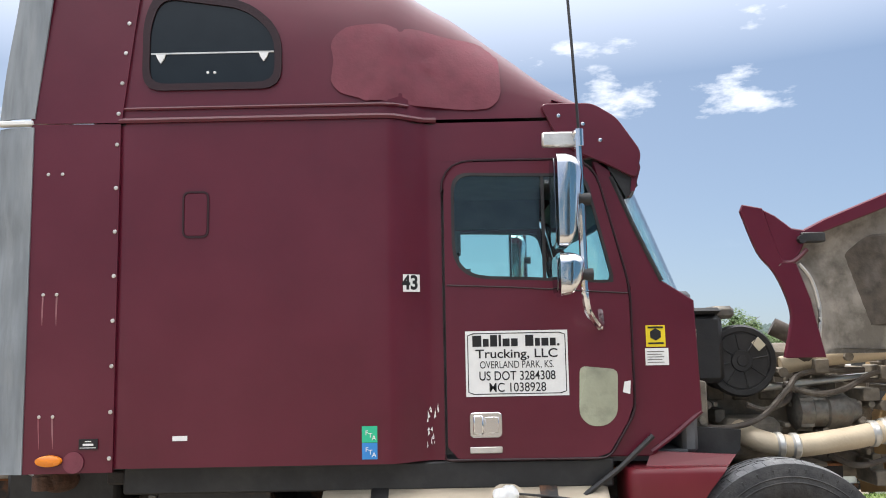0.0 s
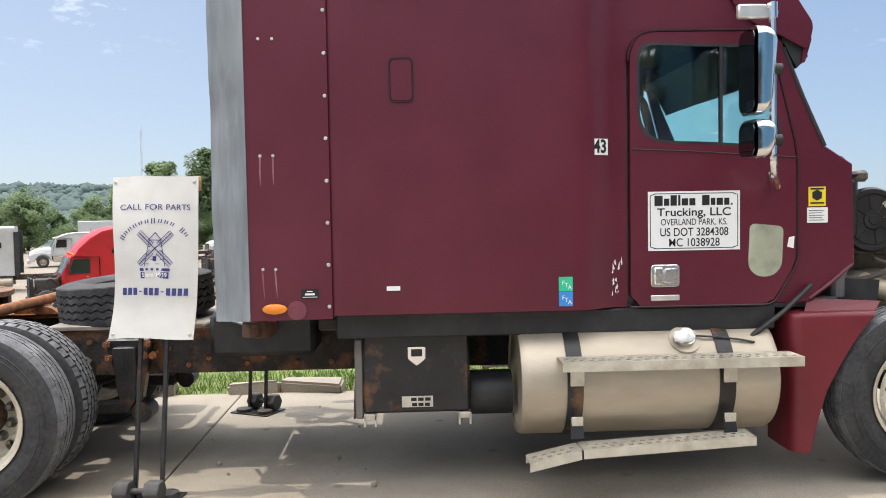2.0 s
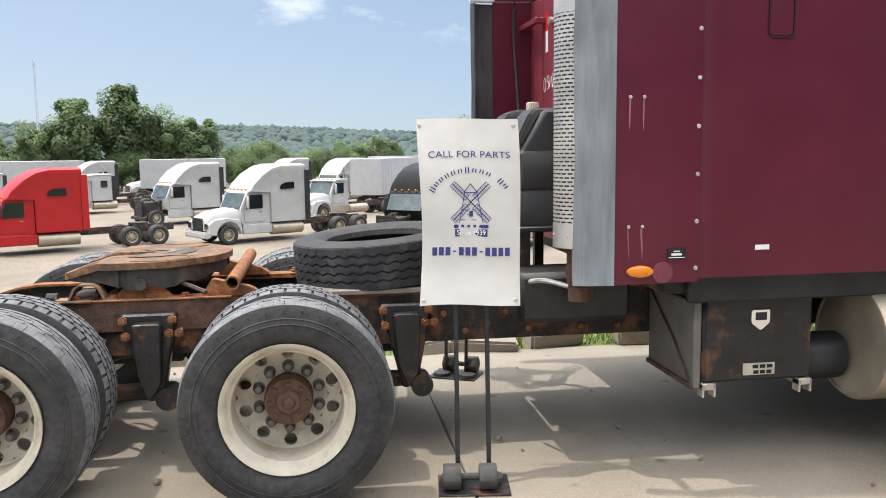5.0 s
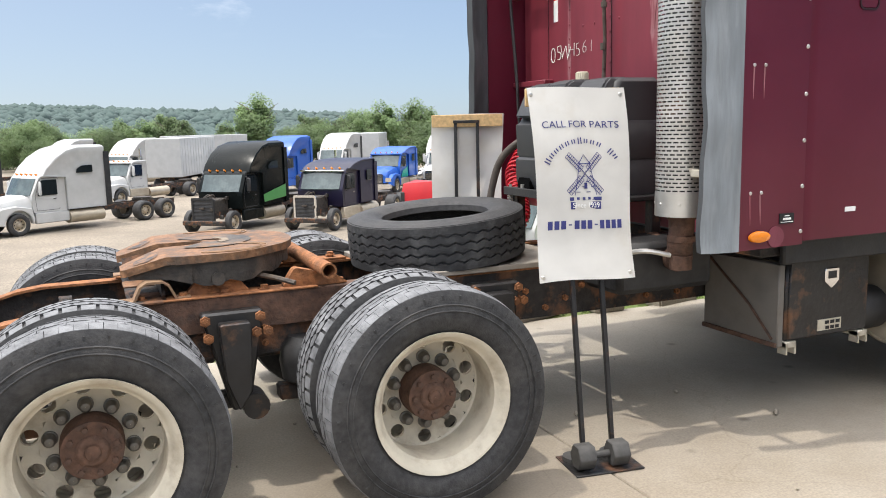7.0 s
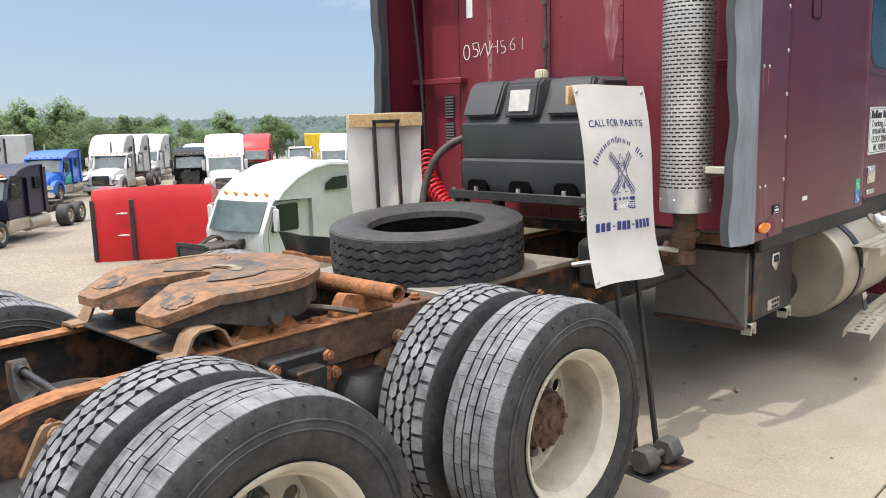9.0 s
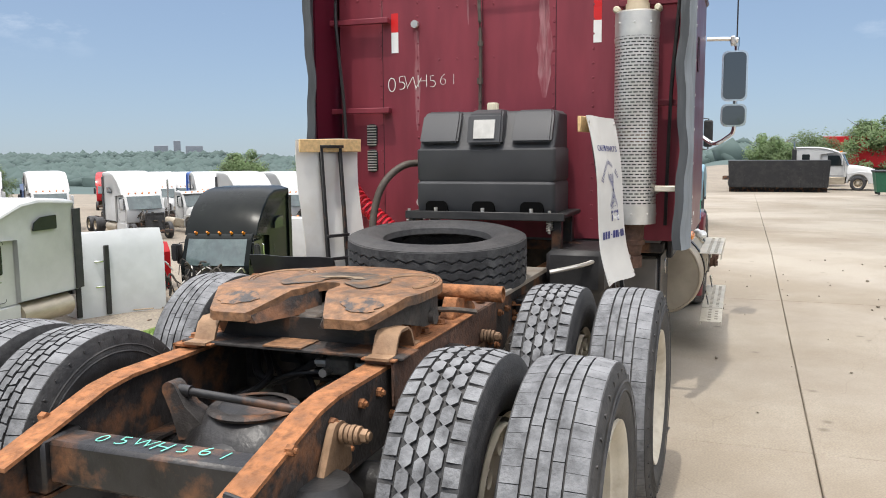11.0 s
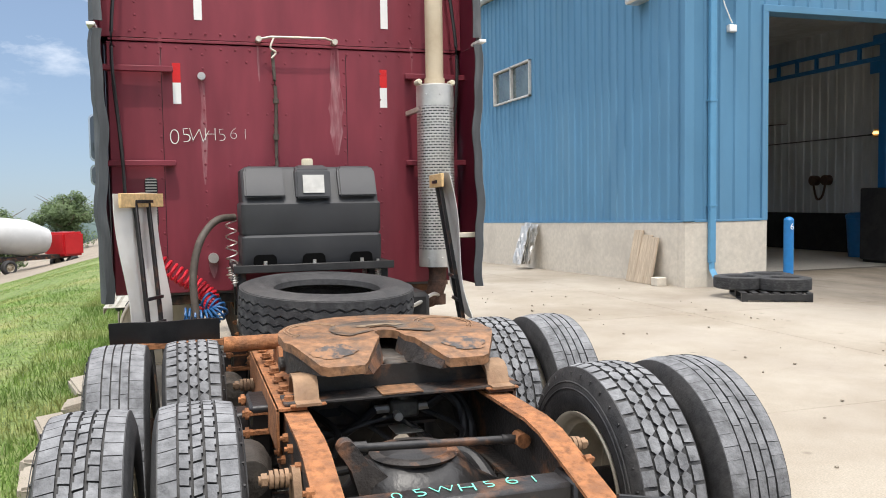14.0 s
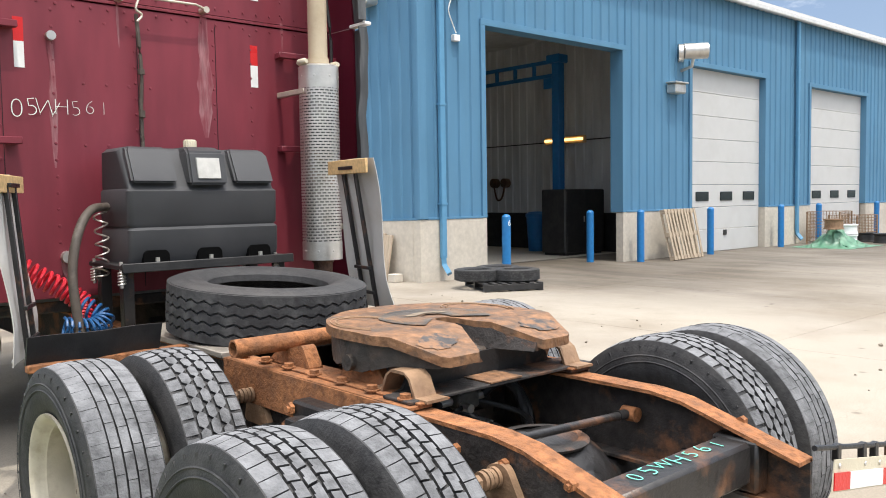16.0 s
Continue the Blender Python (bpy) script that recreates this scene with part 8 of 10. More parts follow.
    for i in range(7):
        a = radians(51.4 * i + 15)
        bm = B()
        secs = []
        for q in range(5):
            z, w_ = 0.08 + 0.085 * q, 0.05 + 0.017 * q
            tw_ = radians(40 - 6 * q)
            secs.append([(-w_ * math.sin(tw_), -w_ * math.cos(tw_), z), (w_ * math.sin(tw_), w_ * math.cos(tw_), z), (w_ * math.sin(tw_) + 0.008, w_ * math.cos(tw_), z), (-w_ * math.sin(tw_) + 0.008, -w_ * math.cos(tw_), z)])
        loft(bm, secs, close=True)
        bmesh.ops.transform(bm, matrix=Matrix.Translation((6.0, -0.1, 1.05)) @ Matrix.Rotation(a, 4, "X"), verts=bm.verts)
        part("fan_blade", bm, FANTAN, eng, "tan plastic fan blade")
    bm = B()
    cyl(bm, (5.9, -0.1, 1.05), (6.03, -0.1, 1.05), 0.11, n=20)
    part("fan_hub", bm, LUG, eng)
    bm = B()
    random.seed(8)
    for i in range(42):
        x, z = random.uniform(4.8, 5.95), random.uniform(0.72, 1.42)
        box(bm, x, x + random.uniform(0.02, 0.1), -0.5 - random.uniform(0, 0.12), -0.36, z, z + random.uniform(0.02, 0.08), 0.006)
    for i in range(22):
        x, z = random.uniform(4.8, 5.95), random.uniform(0.8, 1.45)
        cyl(bm, (x, -0.36, z), (x, -0.5 - random.uniform(0, 0.12), z), random.uniform(0.012, 0.03), n=8)
    tagged(part("engine_fittings", bm, ENGINE, eng), kind="stuff")
    bm = B()
    prism(bm, [(4.70, 1.12), (4.96, 1.10), (4.95, 1.0), (4.88, 0.94), (4.70, 0.96)], "y", -0.96, -0.93)
    part("splash_shield", bm, BLACK, eng)
    bm = B()
    box(bm, 4.76, 4.83, -0.86, -0.7, 1.1, 1.34, 0.008)
    for z in (1.14, 1.2, 1.26, 1.32):
        cyl(bm, (4.795, -0.88, z), (4.795, -0.84, z), 0.02, n=8)
    part("valve_block", bm, ENGINE, eng)

    # tilted hood: side flap with a concave edge, inner lining and grille crown
    bm = B()
    edge = [tuple(p)[:2] for p in curve_pts([(5.10, 2.2, 0), (5.175, 1.99, 0), (5.25, 1.89, 0), (5.30, 1.78, 0), (5.325, 1.68, 0), (5.315, 1.6, 0), (5.28, 1.46, 0)], 4)]
    prism(bm, [(5.115, 2.235)] + edge + [(5.30, 1.455), (5.49, 1.455), (5.455, 1.62), (5.43, 1.75), (5.37, 1.93), (5.30, 1.95), (5.28, 2.0), (5.215, 2.215)], "y", -1.045, -1.02, bevel=0.005)
    hs = part("hood_flap", bm, MAROON, T, "maroon side flap of the tilted hood")
    bm = B()
    prism(bm, [(5.215, 2.21), (5.28, 2.175), (5.36, 2.11), (5.42, 2.10), (5.53, 2.155), (5.73, 2.235), (6.2, 2.42), (6.25, 2.36), (5.75, 2.17), (5.5, 2.08), (5.42, 2.03), (5.37, 1.94), (5.29, 1.93)], "y", -1.04, -0.99, bevel=0.006)
    part("hood_rim", bm, MAROON, hs)
    bm = B()
    secs = []
    for i in range(10):
        u = i / 9
        x0, z0 = 5.29 + 0.18 * u, 1.93 - 0.46 * u
        b_ = 0.05 * math.sin(u * 3.1)
        secs.append([(x0, -1.0, z0), (x0 + 0.1 + b_, -0.93, z0 + 0.03), (x0 + 0.22 + b_ * 2, -0.86, z0 + 0.07), (x0 + 0.5, -0.83, z0 + 0.16 * (1 - u)), (x0 + 0.9, -0.83, z0 + 0.35 * (1 - u)), (x0 + 0.9, -0.81, z0 + 0.35 * (1 - u)), (x0 + 0.1, -0.91, z0)])
    secs.insert(0, [(5.40, -1.0, 2.06), (5.5, -0.97, 2.1), (5.6, -0.93, 2.14), (5.85, -0.9, 2.24), (6.2, -0.88, 2.38), (6.2, -0.86, 2.38), (5.5, -0.93, 2.1)])
    loft(bm, secs, close=True)
    part("hood_lining", bm, LINING, hs, "dirty grey inside of the hood")
    for pts, r, m_ in (([(5.40, -1.0, 1.93), (5.46, -1.0, 1.84), (5.49, -1.0, 1.68), (5.47, -1.0, 1.5)], 0.01, GALV), ([(5.3, -1.035, 1.935), (5.36, -1.035, 1.94), (5.43, -1.035, 2.0)], 0.012, MAROON), ([(5.22, -1.02, 2.2), (5.26, -1.02, 2.05), (5.31, -1.02, 1.95)], 0.009, BLACK)):
        bm = B()
        tube(bm, curve_pts(pts), r, 6)
        part("hood_seal", bm, m_, hs)
    foam = mat("dirty_foam_pad", (0.085, 0.07, 0.055), 0.95, 0, 0.4, 14, stain=(0.16, 0.14, 0.12), stain_scale=6, bump=1.0, bump_scale=26)
    for poly in ([(5.69, 2.0), (5.655, 1.9), (5.63, 1.78), (5.70, 1.64), (5.8, 1.6), (6.05, 1.62), (6.1, 2.1), (5.84, 2.09)], [(5.545, 1.94), (5.56, 1.87), (5.59, 1.83), (5.615, 1.86), (5.60, 1.92)]):
        bm = B()
        prism(bm, corner_poly(poly, 0.03), "y", -0.875, -0.835, bevel=0.012)
        part("foam_pad", bm, foam, hs, "dark crumbling foam pad inside the hood")
    bm = B()
    tube(bm, curve_pts([(5.28, -1.03, 1.93), (5.36, -0.98, 1.84), (5.44, -0.95, 1.72), (5.5, -0.93, 1.6), (5.53, -0.92, 1.5)]), 0.02, 8)
    part("hood_rib", bm, LINING, hs, "moulded stiffening rib of the hood")
    bm = B()
    box(bm, 5.40, 5.52, -1.06, -1.0, 2.035, 2.085, 0.006)
    cyl(bm, (5.4, -1.07, 2.05), (5.4, -1.0, 2.05), 0.022, n=8)
    part("hood_latch", bm, BLACK, hs)
    hs.location.x -= 0.11
    bm = B()
    secs = []
    for i in range(15):
        y = -1.03 + 1.1 * i / 14
        b = 0.35 * (1 - (y / 1.03) ** 4)
        secs.append([(6.5 + b * 0.3, y, 2.52), (6.72 + b * 0.8, y, 2.1), (6.76 + b, y, 1.6), (6.55 + b, y, 1.15), (6.51 + b, y, 1.15), (6.72 + b, y, 1.6), (6.68 + b * 0.8, y, 2.1), (6.46 + b * 0.3, y, 2.52)])
    loft(bm, secs, close=True)
    part("hood", bm, MAROON, T, "maroon fibreglass hood tilted forward")
    bm = B()
    box(bm, 6.2, 6.32, -0.45, 0.45, 0.62, 1.55, 0.02)
    part("radiator", bm, BLACK, T)
    bm = B()
    cyl(bm, (5.1, -0.98, 0.485), (5.1, 0.98, 0.485), 0.06, n=14)
    part("steer_axle", bm, CHASSIS, T)


engine_bay()

# ---- loose things by the truck ----
spare = thing("spare_tyre", "worn black truck tyre lying on the frame, tipped a little", "tyre")
put_tyre(spare, "spare")
spare.matrix_world = Matrix.Translation((0.50, 0.0, 0.866 + TYRE_W / 2)) @ Matrix.Rotation(radians(-4.2), 4, "Y") @ Matrix.Rotation(radians(1.5), 4, "X") @ pose(0, 0, 0, 90, 0, 20)


IRON = mat("iron_plate", (0.06, 0.058, 0.055), 0.7, 0.2, 0.25, 25)


def dumbbell(parent, x, y, z, along="x"):
    bm = B()
    for d in (-0.085, 0.085):
        vs = cyl(bm, (d - 0.042, 0, 0.062), (d + 0.042, 0, 0.062), 0.064, n=6)
        bmesh.ops.rotate(bm, cent=(d, 0, 0.062), matrix=Matrix.Rotation(radians(30), 3, "X"), verts=vs)
    cyl(bm, (-0.06, 0, 0.062), (0.06, 0, 0.062), 0.017, n=12)
    bmesh.ops.bevel(bm, geom=[e for e in bm.edges if e.calc_length() > 0.05], offset=0.006, segments=1, affect="EDGES")
    bmesh.ops.transform(bm, matrix=Matrix.Translation((x, y, z)), verts=bm.verts)
    return part("dumbbell", bm, mat("cast_iron_grey", (0.075, 0.072, 0.068), 0.7, 0.2, 0.25, 25), parent, "grey hexagonal dumbbell weight")


def banner_stand(x, y, turn, lean, z0, z1):
    """Two posts on a plate, weighted with a dumbbell, holding a printed vinyl banner. turn 0 faces -y."""
    st = thing("banner_stand", "white vinyl parts banner on a weighted black post stand", "sign", x, y, 0, turn, "banner stands")
    bm = B()
    box(bm, -0.17, 0.17, -0.13, 0.12, 0.0, 0.008, 0.002)
    part("base_plate", bm, BLACKSTEEL, st)
    dumbbell(st, -0.02, -0.06, 0.008)
    for i in range(2):
        bm = B()
        lathe(bm, [(0.008, 0.001), (0.008, 0.06), (0.03, 0.058), (0.035, 0.02), (0.035, 0.001)], 18, "z", (-0.1 + 0.19 * i, 0.05, 0))
        part("weight_plate", bm, IRON, st, "round iron weight plate")
    for dx in (-0.075, 0.075):
        bm = B()
        box(bm, dx - 0.011, dx + 0.011, -0.008 + lean * 0, 0.014, 0.008, z1 - 0.05, 0.002)
        for v in bm.verts:
            v.co.y += lean * v.co.z
        part("post", bm, BLACKSTEEL, st, "thin black square post")
    for z in (z0 + 0.09, z0 + 0.24, z1 - 0.06):
        bm = B()
        box(bm, -0.09, 0.09, lean * z + 0.014, lean * z + 0.03, z, z + 0.02, 0.002)
        part("cross_bar", bm, BLACKSTEEL, st)
    W = 0.485
    bm = B()
    nx, nz = 10, 26
    def surf(u, v):
        z = z0 + (z1 - z0) * v
        px = (u - 0.5) * W * (1 - 0.02 * math.sin(v * 5)) + 0.012 * math.sin(v * 3.3) - 0.006
        cur = 0.05 * math.sin((v - 0.1) * 2.7) ** 2 * (1 if u < 0.5 else 0.8) - 0.03
        py = lean * z - 0.03 - cur * 0.6 + 0.012 * math.sin(u * 6 + v * 5) - 0.05 * max(0, 0.2 - v) * 1.5
        return (px, py, z + 0.004 * math.sin(u * 5))
    g = [[bm.verts.new(surf(i / nx, j / nz)) for i in range(nx + 1)] for j in range(nz + 1)]
    for j in range(nz):
        for i in range(nx):
            bm.faces.new((g[j][i], g[j][i + 1], g[j + 1][i + 1], g[j + 1][i]))
    ex = bmesh.ops.extrude_face_region(bm, geom=bm.faces[:])
    bmesh.ops.translate(bm, vec=(0, 0.004, 0), verts=[v for v in ex["geom"] if isinstance(v, bmesh.types.BMVert)])
    bmesh.ops.recalc_face_normals(bm, faces=bm.faces)
    ban = part("banner", bm, BANNER, st, "white vinyl banner with blue print")
    for za, zb in ((z1 - 0.085, z1 - 0.002),):
        bm = B()
        yy = max(surf(u / 8, (z - z0) / (z1 - z0))[1] for u in range(9) for z in (za, zb)) - 0.016
        box(bm, -W / 2 - 0.004, W / 2 - 0.005, yy + 0.024, yy + 0.042, za, zb, 0.003)
        part("batten", bm, WOOD, st, "bare pine batten")
    bm = B()
    for u, v in ((0.03, 0.965), (0.95, 0.965), (0.04, 0.025), (0.95, 0.03)):
        p = surf(u, v)
        dome(bm, (p[0], p[1] - 0.001, p[2]), 0.011)
    part("screw", bm, GALV, st)

    def printed(text, size, v, width, material=INK, u=0.5):
        ob = words("lettering", text, size, pose(0, 0, 0), material, ban, width=width)
        wrap(ob, u, v)
        return ob

    def wrap(ob, u, v):
        for q in ob.data.vertices:
            uu, vv = u + q.co.x / W, v + q.co.y / (z1 - z0)
            p = surf(near(uu, 0, 1), near(vv, 0, 1))
            q.co = Vector((p[0], p[1] - 0.0025 - (0.0008 if q.co.z > 0 else 0), p[2]))

    printed("CALL FOR PARTS", 0.045, 0.805, 0.39)
    # the maker's name along an arch becomes plain bars
    bm = B()
    for i in range(13):
        a = radians(152 - i * 9.6)
        cx_, cz_ = 0.21 * math.cos(a), 0.175 * math.sin(a)
        h = 0.03 if i in (0, 6, 11) else 0.02
        if i == 10:
            continue
        m = Matrix.Translation((cx_, cz_, 0)) @ Matrix.Rotation(a - math.pi / 2, 4, "Z")
        for k in (-0.008, 0.006):
            vs = [bm.verts.new(m @ Vector(p)) for p in ((k, -h / 2, 0), (k + 0.006, -h / 2, 0), (k + 0.008, h / 2, 0), (k + 0.002, h / 2, 0))]
            bm.faces.new(vs)
    arc = part("arched_line", bm, INK, ban, "", False)
    tagged(arc, kind="stuff")
    wrap(arc, 0.5, 0.525)
    bm = B()
    def stroke(x0, y0, x1, y1, w=0.0028):
        d = Vector((x1 - x0, y1 - y0, 0))
        n_ = Vector((-d.y, d.x, 0)).normalized() * w / 2
        k = max(1, int(d.length / 0.02))
        p0 = Vector((x0, y0, 0))
        row = [(bm.verts.new(p0 + d * i / k - n_), bm.verts.new(p0 + d * i / k + n_)) for i in range(k + 1)]
        for (a_, b_), (c_, d_) in zip(row, row[1:]):
            bm.faces.new((a_, c_, d_, b_))
    for sx in (-1, 1):
        for sy in (-1, 1):
            ex, ey = 0.088 * sx, 0.088 * sy
            nx_, ny_ = -0.011 * sy, 0.011 * sx
            stroke(0, 0, ex, ey, 0.005)
            for o_ in (-1, 1):
                stroke(ex * 0.22 + nx_ * o_, ey * 0.22 + ny_ * o_, ex + nx_ * o_, ey + ny_ * o_, 0.003)
            for i in range(10):
                q = 0.22 + 0.78 * i / 9
                stroke(ex * q - nx_, ey * q - ny_, ex * q + nx_, ey * q + ny_, 0.0022)
        stroke(0.03 * sx, 0.045, 0.058 * sx, -0.1, 0.0035)
        stroke(0.034 * sx, 0.045, 0.0, 0.088, 0.004)
    for i in range(6):
        y_ = 0.035 - 0.024 * i
        hw = 0.032 + 0.0047 * i
        for k in range(4):
            if (i + k) % 2:
                stroke(-hw + k * hw / 2 + 0.003, y_, -hw + (k + 1) * hw / 2 - 0.003, y_, 0.003)
    stroke(-0.034, 0.046, 0.034, 0.046, 0.004)
    bm.faces.new([bm.verts.new(p) for p in ((-0.009, -0.07, 0), (0.009, -0.07, 0), (0.009, -0.042, 0), (-0.009, -0.042, 0))])
    for i in range(6):
        stroke(-0.08 + i * 0.03, -0.115, -0.066 + i * 0.03, -0.115, 0.012)
    bm.faces.new([bm.verts.new(p) for p in ((-0.085, -0.108, 0), (0.085, -0.108, 0), (0.085, -0.125, 0), (-0.085, -0.125, 0))])
    bm.faces.new([bm.verts.new(p) for p in ((-0.08, -0.13, 0), (0.08, -0.13, 0), (0.08, -0.165, 0), (-0.08, -0.165, 0))])
    mill = part("windmill_print", bm, INK, ban, "blue windmill drawing", False)
    wrap(mill, 0.5, 0.55)
    s39 = words("lettering", "Since 1939", 0.034, pose(0, 0, 0), WHITE, ban, width=0.14)
    for q in s39.data.vertices:
        uu, vv = 0.5 + q.co.x / W, 0.55 - 0.1475 / (z1 - z0) + q.co.y / (z1 - z0)
        p = surf(uu, vv)
        q.co = Vector((p[0], p[1] - 0.004 - (0.0008 if q.co.z > 0 else 0), p[2]))
    # the telephone number becomes plain bars
    for i in range(12):
        bm = B()
        if i in (3, 7):
            vs = ((-0.008, -0.003), (0.008, -0.003), (0.008, 0.003), (-0.008, 0.003))
        else:
            vs = ((-0.012, -0.02), (0.012, -0.02), (0.012, 0.02), (-0.012, 0.02))
        bm.faces.new([bm.verts.new((-0.18 + i * 0.0327 + a, b, 0)) for a, b in vs])
        wrap(part("number_bar", bm, INK, ban, "", False), 0.5, 0.285)
    return st


banner_stand(0.86, -1.06, -8, 0.16, 0.86, 1.755)
banner_stand(1.1, 0.88, 153, -0.08, 0.78, 1.66)

# ---- things on the concrete ----
def at_place(ob, x, y, z=0.0, rz=0.0):
    ob.matrix_world = pose(x, y, z, 0, 0, rz)
    return ob


bm = B()
cyl(bm, (0, 0, 0), (0, 0, 1.14), 0.085, n=24)
lathe(bm, [(1.14, 0.085), (1.17, 0.07), (1.19, 0.035), (1.195, 0.001)], 24, "z")
bol = thing("bollard", "blue steel bollard in front of the doors", "bollard", group="bollards")
part("post", bm, BOLLARD, bol)
words("numeral", "6", 0.16, Matrix.Translation((-0.087, 0, 1.02)) @ BACK, WHITE, bol)
at_place(bol, 7.85, -9.35)
plain = thing("bollard", "blue steel bollard in front of the doors", "bollard", group="bollards")
bm = B()
cyl(bm, (0, 0, 0), (0, 0, 1.14), 0.085, n=24)
lathe(bm, [(1.14, 0.085), (1.17, 0.07), (1.19, 0.035), (1.195, 0.001)], 24, "z")
part("post", bm, BOLLARD, plain)
at_place(plain, 7.85, -13.75)
for x, y in ((8.7, -13.0), (7.85, -16.75), (7.85, -20.5), (7.85, -22.9), (7.85, -27.3)):
    copy_thing(plain, pose(x, y, 0))


def pallet(name, label, x, y, z, rx=0, ry=0, rz=0, material=GREYWOOD):
    p = thing(name, label, "pallet")
    for i in range(7):
        bm = B()
        box(bm, -0.6, 0.6, -0.5 + i * 0.153, -0.5 + i * 0.153 + 0.082, 0.115, 0.135, 0.003)
        part("slat", bm, material, p, "", False)
    for y_ in (-0.5, -0.045, 0.41):
        bm = B()
        box(bm, -0.6, 0.6, y_, y_ + 0.09, 0.0, 0.02, 0.003)
        part("slat", bm, material, p, "", False)
    for x_ in (-0.6, -0.05, 0.5):
        bm = B()
        box(bm, x_, x_ + 0.1, -0.5, 0.5, 0.02, 0.115, 0.003)
        part("stringer", bm, material, p, "", False)
    p.matrix_world = pose(x, y, z, rx, ry, rz)
    return p


pallet("pallet", "dark plastic pallet on the concrete with two tyres on it", 6.5, -7.85, 0.0, 0, 0, -28, BLACK)
for x, y, z in ((6.75, -7.5, 0.137), (6.28, -7.95, 0.137), (6.85, -8.1, 0.137)):
    t_ = thing("tyre", "used black tyre lying on a pallet", "tyre", group="tyres on the pallet")
    put_tyre(t_, "spare")
    t_.matrix_world = Matrix.Translation((x, y, z + 0.1)) @ pose(0, 0, 0, 90, 0, 40) @ Matrix.Diagonal((0.8, 0.72, 0.8, 1))
pallet("pallet", "weathered wooden pallet leaning against the wall", 7.75, -15.35, 0.57, 0, -78, 0)
pallet("pallet", "weathered wooden pallet leaning against the wall", 7.68, -14.9, 0.57, 0, -76, 4)
for k, (x, y, h, lean) in enumerate(((9.25, -7.2, 0.9, 14), (9.55, -7.2, 0.98, 12), (9.0, -7.22, 0.86, 11))):
    bm = B()
    box(bm, -0.14, 0.14, -0.02, 0.02, 0.0, h, 0.004)
    pk = obj("plank", bm, GREYWOOD)
    pk.matrix_world = pose(x, y, 0.0, lean, 0, 4 - 3 * k)
    tagged(pk, "weathered plank leaning on the concrete base wall", "plank", "planks by the corner")
bm = B()
box(bm, 8.55, 8.75, -7.35, -7.15, 0, 0.15, 0.01)
tagged(obj("concrete_block", bm, BASEWALL), "small concrete block by the wall", "block")


def scrap():
    s = thing("crumpled_sheet_metal", "crumpled silver sheet-metal panels leaning on the wall", "scrap metal", 14.3, -7.1, 0)
    random.seed(12)
    for k in range(4):
        bm = B()
        nx, nz = 8, 10
        w, h = random.uniform(0.35, 0.6), random.uniform(0.75, 1.05)
        g = [[bm.verts.new(((i / nx - 0.5) * w, 0.08 * k + 0.05 * noise.noise((i * 0.7, j * 0.6, k * 3.1)) - 0.25 * j / nz, h * j / nz)) for i in range(nx + 1)] for j in range(nz + 1)]
        for j in range(nz):
            for i in range(nx):
                bm.faces.new((g[j][i], g[j][i + 1], g[j + 1][i + 1], g[j + 1][i]))
        ex = bmesh.ops.extrude_face_region(bm, geom=bm.faces[:])
        bmesh.ops.translate(bm, vec=(0, 0.012, 0), verts=[v for v in ex["geom"] if isinstance(v, bmesh.types.BMVert)])
        bmesh.ops.translate(bm, vec=(random.uniform(-0.25, 0.25), -0.05, 0.0), verts=bm.verts)
        part("sheet", bm, GALV, s, "", False)


scrap()


def bin_():
    b = thing("refuse_bin", "green wheeled refuse bin by the warehouse", "bin", 48.0, -8.9, plateau(48.0))
    bm = B()
    loft(bm, [[(-0.55, -0.6, 0.15), (0.55, -0.6, 0.15), (0.55, 0.6, 0.15), (-0.55, 0.6, 0.15)], [(-0.7, -0.75, 1.25), (0.7, -0.75, 1.25), (0.7, 0.75, 1.25), (-0.7, 0.75, 1.25)]], close=True)
    part("body", bm, mat("bin_green", (0.03, 0.12, 0.07), 0.5), b, "", False)
    bm = B()
    box(bm, -0.74, 0.74, -0.8, 0.8, 1.25, 1.36, 0.03)
    part("lid", bm, BLACK, b)
    bm = B()
    for x in (-0.5, 0.5):
        for y in (-0.5, 0.5):
            cyl(bm, (x - 0.03, y, 0.08), (x + 0.03, y, 0.08), 0.08, n=14)
    part("wheel", bm, BLACK, b)


bin_()


def wire_cage(x, y, w, d, h, label, rz=0):
    """A stacking cage of rusty wire: corner posts and mesh on its four sides."""
    c = thing("wire_cage", label, "wire cage", group="wire cages by the doors")
    for px in (-w / 2, w / 2):
        for py in (-d / 2, d / 2):
            bm = B()
            box(bm, px - 0.02, px + 0.02, py - 0.02, py + 0.02, 0, h, 0.003)
            part("corner_post", bm, STEELBROWN, c)
    for k in range(4):
        run = w if k % 2 else d
        bm = B()
        n = int(run / 0.085)
        for i in range(n + 1):
            u = -run / 2 + run * i / n
            tube(bm, [(u, 0, 0.1), (u, 0, h)], 0.006, 4)
        m = int((h - 0.1) / 0.085)
        for i in range(m + 1):
            z = 0.1 + (h - 0.1) * i / m
            tube(bm, [(-run / 2, 0, z), (run / 2, 0, z)], 0.006, 4)
        bmesh.ops.transform(bm, matrix=Matrix.Rotation(radians(90 * (k + 1)), 4, "Z") @ Matrix.Translation((0, (w if k % 2 == 0 else d) / 2, 0)), verts=bm.verts)
        part("mesh_side", bm, STEELBROWN, c, "rusty wire mesh")
    c.matrix_world = pose(x, y, 0, 0, 0, rz)


